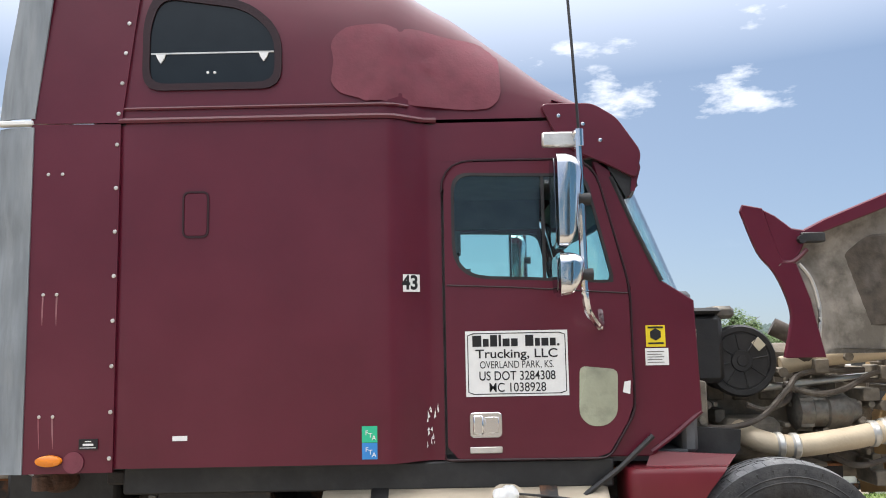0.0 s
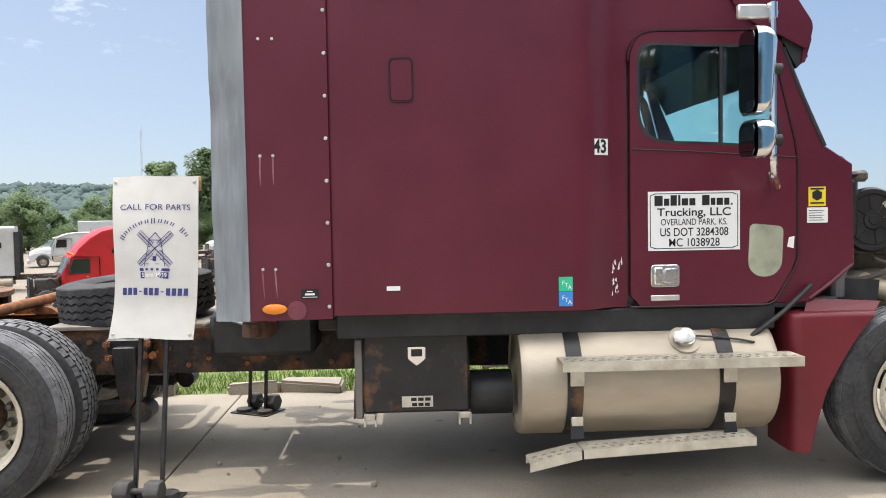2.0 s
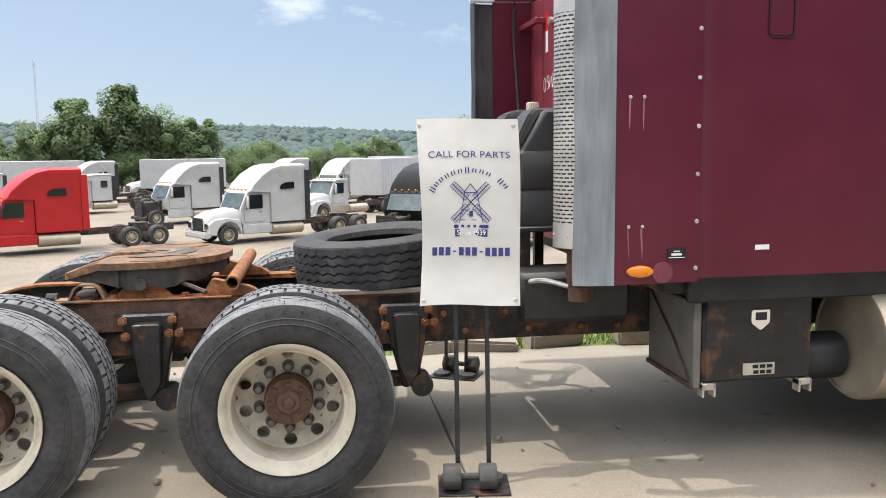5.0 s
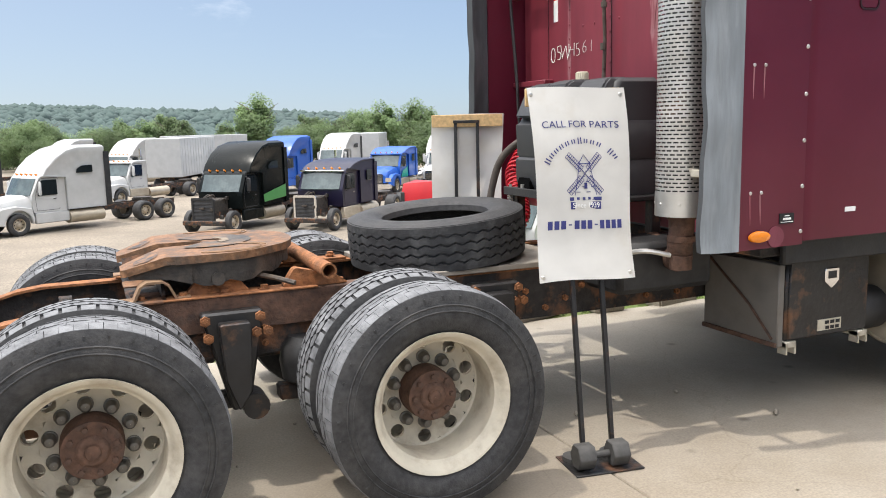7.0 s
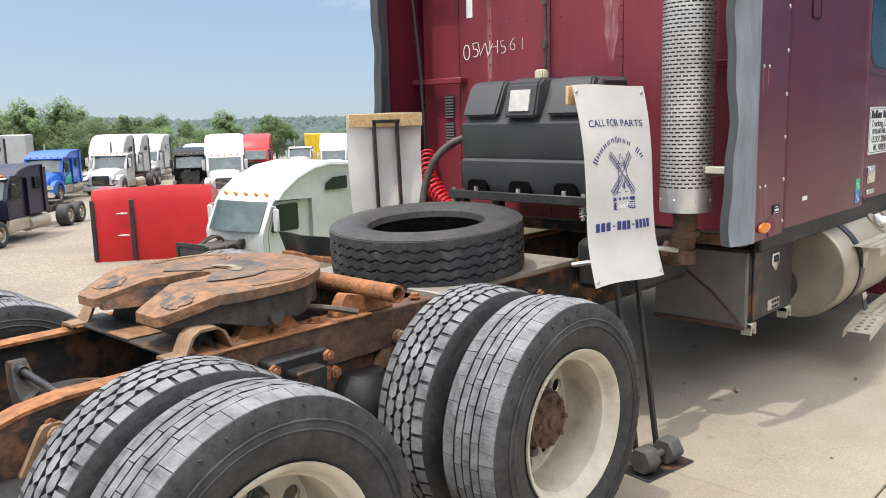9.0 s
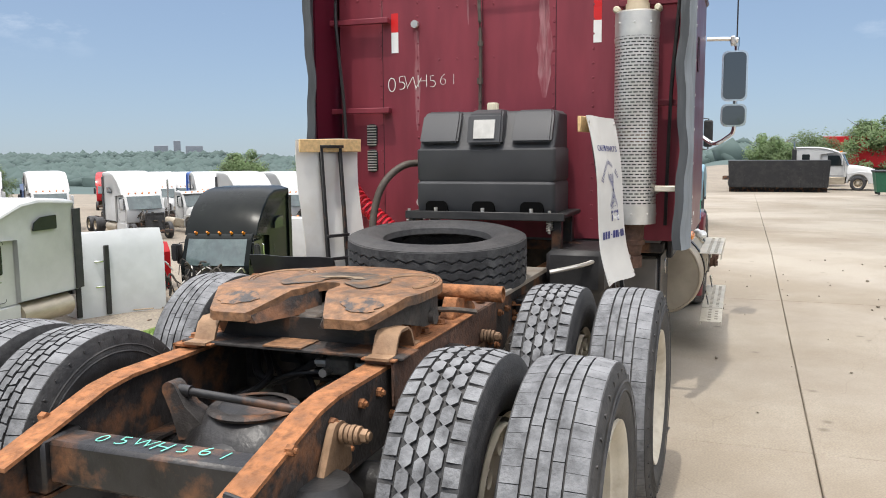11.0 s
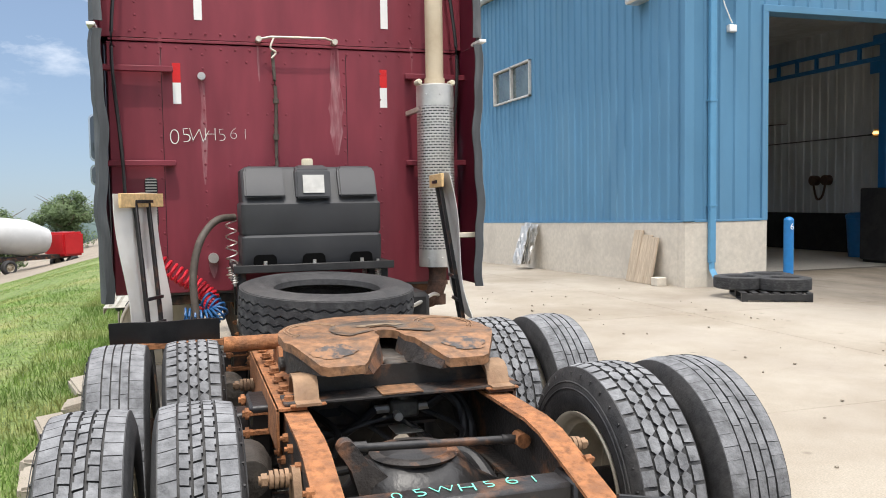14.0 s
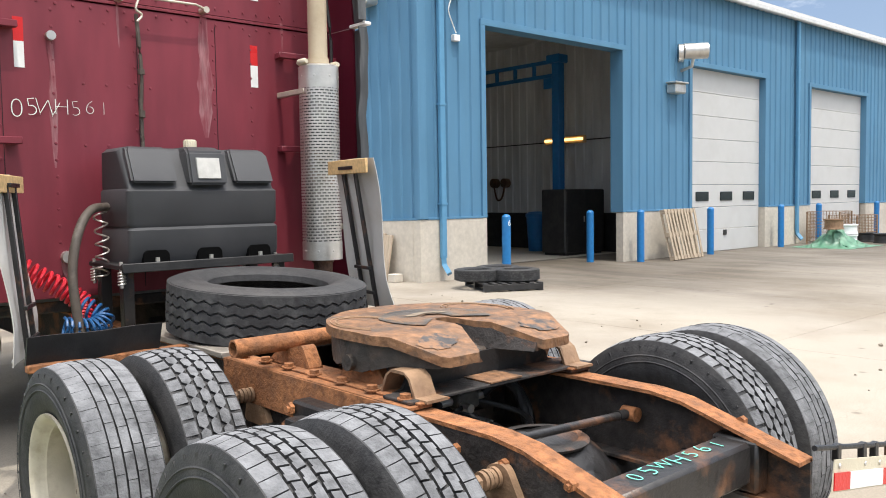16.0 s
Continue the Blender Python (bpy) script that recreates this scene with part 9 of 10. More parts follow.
def tarp_heap():
    t_ = thing("tarpaulin", "crumpled pale green plastic sheet over truck parts", "tarpaulin", 6.75, -21.5, 0)
    bm = B()
    n = 40
    def h_(u, v):
        lump = 0.52 * math.exp(-((u + 0.1) ** 2 / 0.28 + (v - 0.25) ** 2 / 0.34)) + 0.34 * math.exp(-((u - 0.2) ** 2 / 0.2 + (v + 0.65) ** 2 / 0.2))
        fold = 0.2 * noise.noise((u * 3.1, v * 2.7, 2)) + 0.09 * abs(noise.noise((u * 8, v * 7, 5)))
        return max(0.004, lump + fold * (1 - max(abs(u), abs(v) / 1.25) ** 3) - 0.05)
    g = [[bm.verts.new(((i / n - 0.5) * 1.7 + 0.1 * noise.noise((j * 0.3, i * 0.2, 7)), (j / n - 0.5) * 2.3 + 0.12 * noise.noise((i * 0.3, j * 0.2, 9)), h_((i / n - 0.5) * 2, (j / n - 0.5) * 2.5))) for i in range(n + 1)] for j in range(n + 1)]
    for j in range(n):
        for i in range(n):
            bm.faces.new((g[j][i], g[j][i + 1], g[j + 1][i + 1], g[j + 1][i]))
    part("sheet", bm, mat("green_tarp", (0.085, 0.21, 0.13), 0.4, 0, 0.4, 7, stain=(0.25, 0.36, 0.29), stain_scale=4), t_)
    for x, y, z, r, m_, lab in ((6.6, -21.0, 0.5, 0.26, STEELBROWN, "rusty brake drum lying on the plastic sheet"), (6.9, -22.6, 0.3, 0.3, WHITE, "white steel wheel rim lying by the doors"), (6.9, -22.6, 0.0, 0.3, WHITE, "white steel wheel rim lying by the doors"), (6.3, -23.75, 0.0, 0.3, BLACK, "black wheel rim lying by the doors"), (7.0, -24.1, 0.0, 0.3, BLACK, "black wheel rim lying by the doors")):
        rim_ = thing("steel_rim", lab, "steel wheel", x, y, z, group="loose rims by the doors")
        bm = B()
        lathe(bm, [(0, r), (0.03, r), (0.045, r * 0.93), (0.23, r * 0.9), (0.25, r), (0.28, r), (0.26, r * 0.84), (0.16, r * 0.8), (0.15, r * 0.4), (0.13, r * 0.4), (0.13, r * 0.8), (0.02, r * 0.84)], 30, "z", closed=True)
        part("rim_shell", bm, m_, rim_)
    wire_cage(7.55, -22.95, 0.9, 1.3, 0.95, "rusty wire cage standing by the doors", 8)
    wire_cage(7.5, -24.5, 0.9, 1.2, 0.8, "low rusty wire cage standing by the doors", -6)


tarp_heap()
bm = B()
random.seed(21)
for i in range(160):
    x, y = random.uniform(-3.5, 9), random.uniform(-6.5, 1.3)
    r = random.choice((0.006, 0.009, 0.012, 0.018)) * random.uniform(0.7, 1.3)
    bmesh.ops.create_icosphere(bm, subdivisions=1, radius=r, matrix=Matrix.Translation((x, y, r * 0.6)) @ pose(0, 0, 0, random.random() * 90, 0, random.random() * 90) @ Matrix.Diagonal((1.2, 1, 0.75, 1)))
tagged(obj("pebbles", bm, CONCRETE), "scattered small stones on the concrete", "stones", kind="stuff")

# broken kerb stones along the edge of the slab
random.seed(31)
for x, w in ((0.15, 0.25), (0.95, 0.42), (1.45, 0.55), (2.05, 0.5), (2.7, 0.3), (3.4, 0.5), (-0.9, 0.4)):
    bm = B()
    box(bm, -w / 2, w / 2, -0.09, 0.09, -0.04, 0.10, 0.02, seg=2)
    for v in bm.verts:
        d = noise.noise_vector((v.co.x * 6 + x, v.co.y * 6, v.co.z * 6)) * 0.035
        v.co += d
    k_ = obj("kerb_stone", bm, CONCRETE, smooth=False)
    k_.matrix_world = pose(x, 1.62 + random.uniform(-0.05, 0.12), 0.0, random.uniform(-6, 6), random.uniform(-5, 5), random.uniform(-15, 15))
    tagged(k_, "broken piece of concrete kerb at the grass edge", "kerb", "broken kerb stones")

# ---- grass ----
def grass():
    rng = np.random.default_rng(4)
    n = 170000
    x = np.concatenate([rng.uniform(-6, 14, n // 2), rng.uniform(-2, 44, n // 2)])
    y = 1.62 + (rng.random(n) ** 1.4) * 11.2
    keep = (x > -6) & (y > 1.6)
    x, y = x[keep], y[keep]
    z = np.array([ground_z(a, b) for a, b in zip(x, y)])
    n = len(x)
    h = rng.uniform(0.015, 0.045, n) * (1 + 1.2 * (y < 2.3))
    w = rng.uniform(0.003, 0.008, n) * (1 + 0.1 * np.maximum(0, y - 3))
    a = rng.uniform(0, 2 * np.pi, n)
    lx, ly = rng.normal(0, 0.03, n), rng.normal(0, 0.03, n)
    dx, dy = np.cos(a) * w, np.sin(a) * w
    v = np.empty((n, 3, 3))
    v[:, 0] = np.stack([x - dx, y - dy, z - 0.01], 1)
    v[:, 1] = np.stack([x + dx, y + dy, z - 0.01], 1)
    v[:, 2] = np.stack([x + lx, y + ly, z + h], 1)
    me = bpy.data.meshes.new("grass")
    me.from_pydata(v.reshape(-1, 3).tolist(), [], np.arange(3 * n).reshape(-1, 3).tolist())
    me.materials.append(GRASS)
    tagged(new("grass", me), "mown green and straw-coloured grass on the bank", "grass", kind="stuff")


grass()

# rubble, sticks and boards along the foot of the bank
def rubble():
    rng = random.Random(41)
    bm = B()
    for i in range(230):
        x = rng.uniform(14, 52)
        y = 12.9 + rng.random() ** 1.6 * 3.2
        z = ground_z(x, y)
        k = rng.random()
        if k < 0.2:
            a, l = rng.uniform(0, 6.3), rng.uniform(0.3, 1.5)
            tube(bm, [(x, y, z + 0.05), (x + l * math.cos(a), y + l * math.sin(a), z + rng.uniform(0.03, 0.22))], rng.uniform(0.015, 0.05), 5, mi=rng.choice((0, 1)))
        else:
            w = rng.uniform(0.03, 0.13)
            b0 = len(bm.verts)
            box(bm, x - w, x + w, y - w * 0.7, y + w * 0.7, z - 0.02, z + w * rng.uniform(0.3, 0.9), 0, mi=rng.choice((0, 2, 2, 2, 1)))
    tagged(obj("rubble", bm, [GREYWOOD, CHASSIS, GRAVEL]), "broken boards, rusty bits and stones on gravel", "rubble", kind="stuff")


rubble()

# ---- trees ----
def tree_meshes(seed, height, spread, dense):
    rng = random.Random(seed)
    bm = B()
    tube(bm, [(0, 0, -0.3), (0.1, 0, height * 0.25), (0.0, 0.15, height * 0.55), (0.1, 0.1, height * 0.8)], [height * 0.028, height * 0.022, height * 0.013, height * 0.004], 8)
    tips = []
    for i in range(20):
        z = height * rng.uniform(0.12, 0.8)
        a = rng.uniform(0, 2 * math.pi)
        r = spread * rng.uniform(0.45, 0.95) * (1.1 - 0.6 * abs(z / height - 0.5))
        e = (r * math.cos(a), r * math.sin(a), z + height * rng.uniform(0.05, 0.16))
        tube(bm, [(0, 0, z * 0.85), (e[0] * 0.5, e[1] * 0.5, z), e], [height * 0.010, height * 0.006, height * 0.002], 5)
        tips.append(e)
    wood = obj("trunk", bm, BARK, smooth=True)
    clumps = []
    for i in range(46):
        d = Vector((rng.gauss(0, 1), rng.gauss(0, 1), rng.gauss(0, 1))).normalized() * rng.uniform(0.3, 0.98)
        clumps.append((d.x * spread * 0.8, d.y * spread * 0.8, height * (0.54 + 0.42 * d.z)))
    clumps += [(spread * 0.5 * math.cos(a), spread * 0.5 * math.sin(a), height * 0.2) for a in (0.4, 1.7, 2.9, 4.2, 5.5)]
    verts, faces = [], []
    for c in clumps:
        cr = spread * rng.uniform(0.17, 0.4)
        for k in range(dense):
            d = Vector((rng.gauss(0, 1), rng.gauss(0, 1), rng.gauss(0, 0.8)))
            d = d.normalized() * cr * (rng.random() ** 0.25)
            p = Vector(c) + d
            if p.z < height * 0.04:
                continue
            s = height * rng.uniform(0.012, 0.024)
            out = (d.normalized() * 0.5 + Vector((p.x, p.y, p.z - height * 0.5)).normalized() * 0.4 + Vector((rng.gauss(0, 0.4), rng.gauss(0, 0.4), 0.6 + rng.gauss(0, 0.3)))).normalized()
            u = out.cross(Vector((rng.gauss(0, 1), rng.gauss(0, 1), rng.gauss(0, 1)))).normalized()
            w = out.cross(u)
            b = len(verts)
            verts += [tuple(p - u * s), tuple(p + w * s * 0.6), tuple(p + u * s), tuple(p - w * s * 0.6)]
            faces.append((b, b + 3, b + 2, b + 1))
    me = bpy.data.meshes.new("crown")
    me.from_pydata(verts, [], faces)
    me.materials.append(LEAF)
    return wood, me


def tree_proto(seed, height, spread, dense, label):
    wood, me = tree_meshes(seed, height, spread, dense)
    t_ = thing("tree", label, "tree", group="trees round the yard")
    wood.parent = t_
    c_ = new("crown", me)
    c_.parent = t_
    return t_


protos = [tree_proto(1, 10.5, 3.6, 330, "tall leafy green tree at the edge of the yard"), tree_proto(2, 7.0, 3.6, 330, "round green tree at the edge of the yard"), tree_proto(3, 8.5, 3.3, 300, "slender green tree at the edge of the yard"), tree_proto(7, 4.5, 3.0, 260, "low green bush tree at the edge of the yard")]
rng_ = random.Random(77)
SPOTS = [(-28.5, 101, 0, 1.2), (-23, 103, 0, 1.3), (-19, 104, 2, 1.25), (-33, 100, 2, 1.05), (-15, 105, 0, 0.95), (9, 105, 1, 0.95), (2, 108, 3, 1.2), (-8, 107, 3, 1.3), (35.3, 100, 2, 0.95), (31, 99, 1, 0.9), (45, 96, 1, 0.98), (49, 94, 3, 1.1), (27, 104, 3, 1.2),
         (63.8, 31.8, 2, 0.9), (66, 26.6, 2, 0.92), (73, 50, 1, 0.95), (78, 44, 3, 1.3), (73, 21.6, 1, 1.0), (74.5, 16.5, 1, 1.0), (85, 12, 1, 0.95), (60, 72, 3, 1.0), (33.6, 80, 3, 1.25), (-60, 92, 0, 0.95), (-52, 96, 1, 1.0), (-45, 98, 2, 0.9), (-70, 90, 1, 1.1), (-84, 82, 0, 0.9), (64, -3.2, 1, 0.62), (67, -6.5, 3, 1.0), (80, -12, 1, 0.9)]
first = set()
for x, y, k, s in SPOTS + [(rng_.uniform(-95, 75), rng_.uniform(100, 150), rng_.choice((1, 2, 3, 3)), rng_.uniform(0.7, 1.15)) for _ in range(120)] + [(rng_.uniform(110, 190), rng_.uniform(20, 130), rng_.choice((1, 3, 3)), rng_.uniform(0.6, 0.9)) for _ in range(30)]:
    if s <= 0:
        continue
    zz = ground_z(x, y)
    c_ = copy_thing(protos[k], pose(x, y, zz, 0, 0, rng_.uniform(0, 360)))
    c_.scale = (s, s, s * rng_.uniform(0.92, 1.05))
# row out of view behind the camera, added to darken the mirrors' reflection
for i in range(16):
    c_ = copy_thing(protos[i % 4], pose(-46 - 5 * (i % 3), -44 + 6 * i, YARD * 0.3, 0, 0, 40 * i))
for p_ in protos:
    p_.matrix_world = pose(-110 + 9 * protos.index(p_), 96, YARD)


def far_woods():
    """Rounded crowns massed on the hills."""
    rng = np.random.default_rng(9)
    bm = B()
    bmesh.ops.create_icosphere(bm, subdivisions=1, radius=1)
    base = np.array([v.co[:] for v in bm.verts])
    tri = np.array([[v.index for v in f_.verts] for f_ in bm.faces])
    bm.free()
    vs, fs = [], []
    n = 12000
    for i in range(n):
        a = rng.uniform(-0.12, 2.5)
        r = 215 + 960 * rng.random()
        x, y = r * math.cos(a), r * math.sin(a)
        s = rng.uniform(3.2, 6.2) * (0.8 + r / 2600)
        jit = 1 + rng.normal(0, 0.17, (len(base), 1))
        p = base * jit * np.array([s, s, s * rng.uniform(0.65, 1.0)]) + np.array([x, y, ground_z(x, y) - s * 0.05])
        fs.append(tri + len(base) * i)
        vs.append(p)
    me = bpy.data.meshes.new("far_woods")
    me.from_pydata(np.concatenate(vs).tolist(), [], np.concatenate(fs).tolist())
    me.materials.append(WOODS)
    me.polygons.foreach_set("use_smooth", [True] * len(me.polygons))
    tagged(new("far_woods", me), "hazy green woods covering the far hills", "woods", kind="stuff")


far_woods()
bm = B()
for k in range(3):
    a = 2 * math.pi * k / 3
    tube(bm, [(-178 + 0.9 * math.cos(a), 567 + 0.9 * math.sin(a), 0), (-178 + 0.5 * math.cos(a), 567 + 0.5 * math.sin(a), 62)], 0.13, 5)
for i in range(20):
    tube(bm, [(-178.8, 567, 3 * i + 2), (-177.3, 567.4, 3 * i + 4)], 0.12, 4)
tagged(obj("radio_mast", bm, mat("mast_grey", (0.55, 0.57, 0.6), 0.6)), "thin grey lattice radio mast on the hill", "mast")
for x, y, w, h in ((925, 752, 18, 27), (941, 738, 9, 34), (957, 722, 22, 27)):
    bm = B()
    box(bm, -w / 2, w / 2, -w / 2, w / 2, -5, h, 0.3)
    for i in range(6):
        for j in range(5):
            box(bm, -w / 2 - 0.1, -w / 2, -w / 2 + (i + 0.2) * w / 6, -w / 2 + (i + 0.7) * w / 6, 3 + j * h / 6, 3 + (j + 0.5) * h / 6)
    # blue-grey tone carries the distance haze in its colour
    o_ = obj("tower_block", bm, mat("haze_tinted_concrete", (0.22, 0.235, 0.26), 0.8))
    o_.matrix_world = pose(x, y, 6 + fall(x), 0, 0, 40)
    tagged(o_, "grey tower block far away on the skyline", "building", "skyline blocks")
for x, y, h in ((88, 24, 6.5),):
    bm = B()
    tube(bm, [(0, 0, 0), (0, 0, h)], 0.13, 8)
    box(bm, -0.06, 0.06, -1.1, 1.1, h - 0.9, h - 0.75)
    o_ = obj("utility_pole", bm, BARK)
    o_.matrix_world = pose(x, y, YARD + fall(x), 0, 0, 30)
    tagged(o_, "wooden utility pole at the edge of the yard", "pole")

# ---- parked trucks in the yard ----
def paint(name, col):
    return mat(name, col, 0.35, 0, 0.06, 2, stain=tuple(c * 0.75 for c in col), stain_scale=1.4, stain_amt=0.4, bump=0.02, coat=0.12, spec=0.3)


PAINTS = {"white": paint("white_truck_paint", (0.47, 0.47, 0.46)), "red": paint("red_truck_paint", (0.42, 0.014, 0.018)), "black": mat("black_truck_paint", (0.007, 0.009, 0.009), 0.24, 0, 0.1, 2, stain=(0.016, 0.019, 0.016), stain_scale=1.4, stain_amt=0.4, bump=0.02, spec=0.1),
          "blue": paint("blue_truck_paint", (0.02, 0.10, 0.42)), "purple": paint("dark_purple_truck_paint", (0.012, 0.010, 0.03)), "royal": paint("royal_blue_truck_paint", (0.012, 0.045, 0.2)), "navy": paint("navy_truck_paint", (0.018, 0.04, 0.10)),
          "silver": paint("silver_truck_paint", (0.5, 0.51, 0.52)), "yellow": paint("yellow_truck_paint", (0.75, 0.5, 0.03)), "sky": paint("pale_blue_truck_paint", (0.25, 0.42, 0.5)), "green": paint("green_truck_stripe", (0.10, 0.33, 0.10)), "teal": paint("teal_truck_band", (0.02, 0.32, 0.25)), "orange": paint("orange_truck_paint", (0.6, 0.18, 0.05))}
bm = B()
lathe(bm, [(0.1, 0.29), (0.135, 0.34), (0.14, 0.4), (0.13, 0.47), (0.1, 0.5), (-0.1, 0.5), (-0.13, 0.47), (-0.14, 0.4), (-0.135, 0.34), (-0.1, 0.29)], 28, "y", closed=True)
o_ = obj("tyre", bm, RUBBER, smooth=True)
far_tyre = o_.data
bpy.data.objects.remove(o_)
bm = B()
lathe(bm, [(-0.11, 0.29), (-0.09, 0.26), (0.0, 0.25), (-0.01, 0.15), (-0.04, 0.12), (-0.08, 0.1), (-0.1, 0.001)], 24, "y")
lathe(bm, [(0.11, 0.29), (0.1, 0.001)], 24, "y")
for i in range(8):
    a = math.pi / 4 * i
    cyl(bm, (0.2 * math.cos(a), -0.02, 0.2 * math.sin(a)), (0.2 * math.cos(a), -0.004, 0.2 * math.sin(a)), 0.03, n=8, mi=1)
o_ = obj("wheel", bm, [ALU, INKBLACK], smooth=True)
far_rim = o_.data
bpy.data.objects.remove(o_)


def far_wheel(parent, x, y, wide=1.0):
    w = new("wheel", far_rim)
    w.parent = parent
    w.matrix_local = Matrix.Translation((x, y, 0.5)) @ pose(0, 0, 0, 0, 0, 180 if y > 0 else 0)
    t_ = new("tyre", far_tyre)
    t_.parent = w
    t_.matrix_local = Matrix.Translation((0, 0.14 * (wide - 1), 0)) @ Matrix.Diagonal((1, wide, 1, 1))


def shaped(bm, sections):
    """Skin through outlines (x, z) of equal length, given each with its y."""
    loft(bm, [[(p[0], y, p[1]) for p in out] for y, out in sections], close=True)


def yard_truck(colour, roof="high", hood=True, chassis=True, stripped=False, label="", visor=False, stripe=""):
    t_ = thing("parked_truck", label, "truck", group="trucks parked in the yard")
    P = PAINTS[colour]
    long_ = roof in ("high", "kw")
    # cab
    def cab_out(k):
        return corner_poly([(0.0, 0.95), (1.62, 0.95), (1.66, 1.72), (1.28 - 0.02 * k, 2.55 - 0.04 * k), (1.05, 2.68 - 0.05 * k), (0.0, 2.68 - 0.05 * k)], [0.02, 0.1, 0.08, 0.1, 0.1, 0.02], 3)
    bm = B()
    shaped(bm, [(y, cab_out(k)) for y, k in ((-1.10, 2.0), (-1.13, 1.0), (-1.1, 0.0), (1.1, 0.0), (1.13, 1.0), (1.10, 2.0))])
    cab = part("cab", bm, P, t_)
    bm = B()
    secs = []
    for i in range(9):
        y = -0.98 + 1.96 * i / 8
        b = 0.10 * (1 - (y / 0.98) ** 2)
        secs.append([(1.675 + b, y, 1.76), (1.32 + b, y, 2.5), (1.28 + b, y, 2.49), (1.63 + b, y, 1.75)])
    loft(bm, secs, close=True)
    part("windscreen", bm, CABGLASS, cab, "", False)
    for s in (-1, 1):
        bm = B()
        prism(bm, corner_poly([(0.42, 1.72), (1.38, 1.72), (1.15, 2.42), (0.42, 2.42)], 0.06), "y", 1.115 * s, 1.14 * s)
        part("side_window", bm, DARKGLASS, cab, "", False)
        bm = B()
        tube(bm, [(p[0], 1.137 * s, p[1]) for p in corner_poly([(0.36, 1.05), (1.46, 1.05), (1.5, 1.7), (1.2, 2.5), (0.36, 2.5)], 0.08)], 0.008, 4)
        part("door_seam", bm, BLACK, cab)
        bm = B()
        box(bm, 1.3, 1.38, 1.3 * s - 0.1, 1.3 * s + 0.1, 1.75, 2.35, 0.03)
        tube(bm, [(1.3, 1.12 * s, 2.4), (1.34, 1.3 * s, 2.38), (1.34, 1.3 * s, 1.7), (1.3, 1.12 * s, 1.68)], 0.018, 6)
        part("mirror", bm, BLACK if colour != "white" else P, t_)
        bm = B()
        cyl(bm, (0.5, 1.14 * s, 1.55), (0.65, 1.14 * s, 1.55), 0.02, n=6)
        part("door_handle", bm, CHROME, cab)
    if visor or not long_:
        bm = B()
        box(bm, 1.2, 1.5, -1.08, 1.08, 2.52, 2.6, 0.03)
        part("visor", bm, CHROME if visor else P, cab)
    # sleeper and roof
    if roof in ("high", "mid", "kw"):
        if roof == "kw":
            out = [(-2.1, 0.98), (-0.02, 0.98), (-0.02, 2.5), (1.2, 2.55), (1.0, 2.78), (0.5, 3.12), (-0.2, 3.38), (-0.8, 3.46), (-2.1, 3.36)]
        elif roof == "high":
            out = [(-2.1, 0.98), (-0.02, 0.98), (-0.02, 2.5), (1.15, 2.6), (0.95, 2.95), (0.45, 3.45), (-0.15, 3.8), (-0.7, 3.93), (-2.1, 3.93)]
        else:
            out = [(-1.6, 0.98), (-0.02, 0.98), (-0.02, 2.5), (1.05, 2.66), (0.7, 2.82), (0.3, 2.92), (-0.2, 3.0), (-0.7, 3.02), (-1.6, 3.02)]
        def sl(k):
            cz = 1.5
            return [(p[0] - (0.05 * k if p[0] > 0.3 else 0), p[1] - 0.10 * k * max(0, p[1] - 2.5)) for p in out]
        bm = B()
        shaped(bm, [(-1.16, sl(2.2)), (-1.22, sl(1.2)), (-1.2, sl(0.6)), (-0.9, sl(0)), (0.9, sl(0)), (1.2, sl(0.6)), (1.22, sl(1.2)), (1.16, sl(2.2))])
        slp = part("sleeper", bm, P, t_)
        for s in (-1, 1):
            bm = B()
            if long_:
                prism(bm, corner_poly([(-1.4, 2.65), (-0.55, 2.65), (-0.6, 2.85), (-0.85, 2.98), (-1.4, 3.0)], 0.05), "y", 1.2 * s, 1.235 * s)
            else:
                prism(bm, rounded(-1.2, -0.7, 2.0, 2.5, 0.06), "y", 1.2 * s, 1.235 * s)
            part("sleeper_window", bm, DARKGLASS, slp, "", False)
            bm = B()
            box(bm, -2.35 if long_ else -1.85, -2.05 if long_ else -1.55, 1.19 * s, 1.22 * s, 1.0, {"high": 3.6, "kw": 3.1, "mid": 2.85}[roof], 0.005)
            part("side_extender", bm, P if colour != "white" else BLACK, slp)
    if stripe:
        for s in (-1, 1):
            bm = B()
            prism(bm, [(-2.05, 1.25), (-0.05, 1.15), (0.0, 1.5), (-2.05, 1.85)] if stripe == "green" else [(0.05, 1.0), (1.5, 1.0), (1.1, 1.45), (0.05, 1.7)], "y", (1.222 if stripe == "green" else 1.132) * s, (1.229 if stripe == "green" else 1.139) * s)
            part("stripe", bm, PAINTS[stripe], t_, "wide coloured stripe", False)
    for i in range(5):
        bm = B()
        cyl(bm, (1.14, -0.8 + 0.4 * i, 2.64), (1.24, -0.8 + 0.4 * i, 2.7), 0.05, 0.03, n=8)
        part("roof_lamp", bm, AMBER, cab)
    if hood:
        def sec(x, zt, w):
            return [(x, -w, 0.75), (x, -w, zt - 0.35), (x, -w * 0.86, zt - 0.1), (x, -w * 0.5, zt), (x, w * 0.5, zt), (x, w * 0.86, zt - 0.1), (x, w, zt - 0.35), (x, w, 0.75)]
        bm = B()
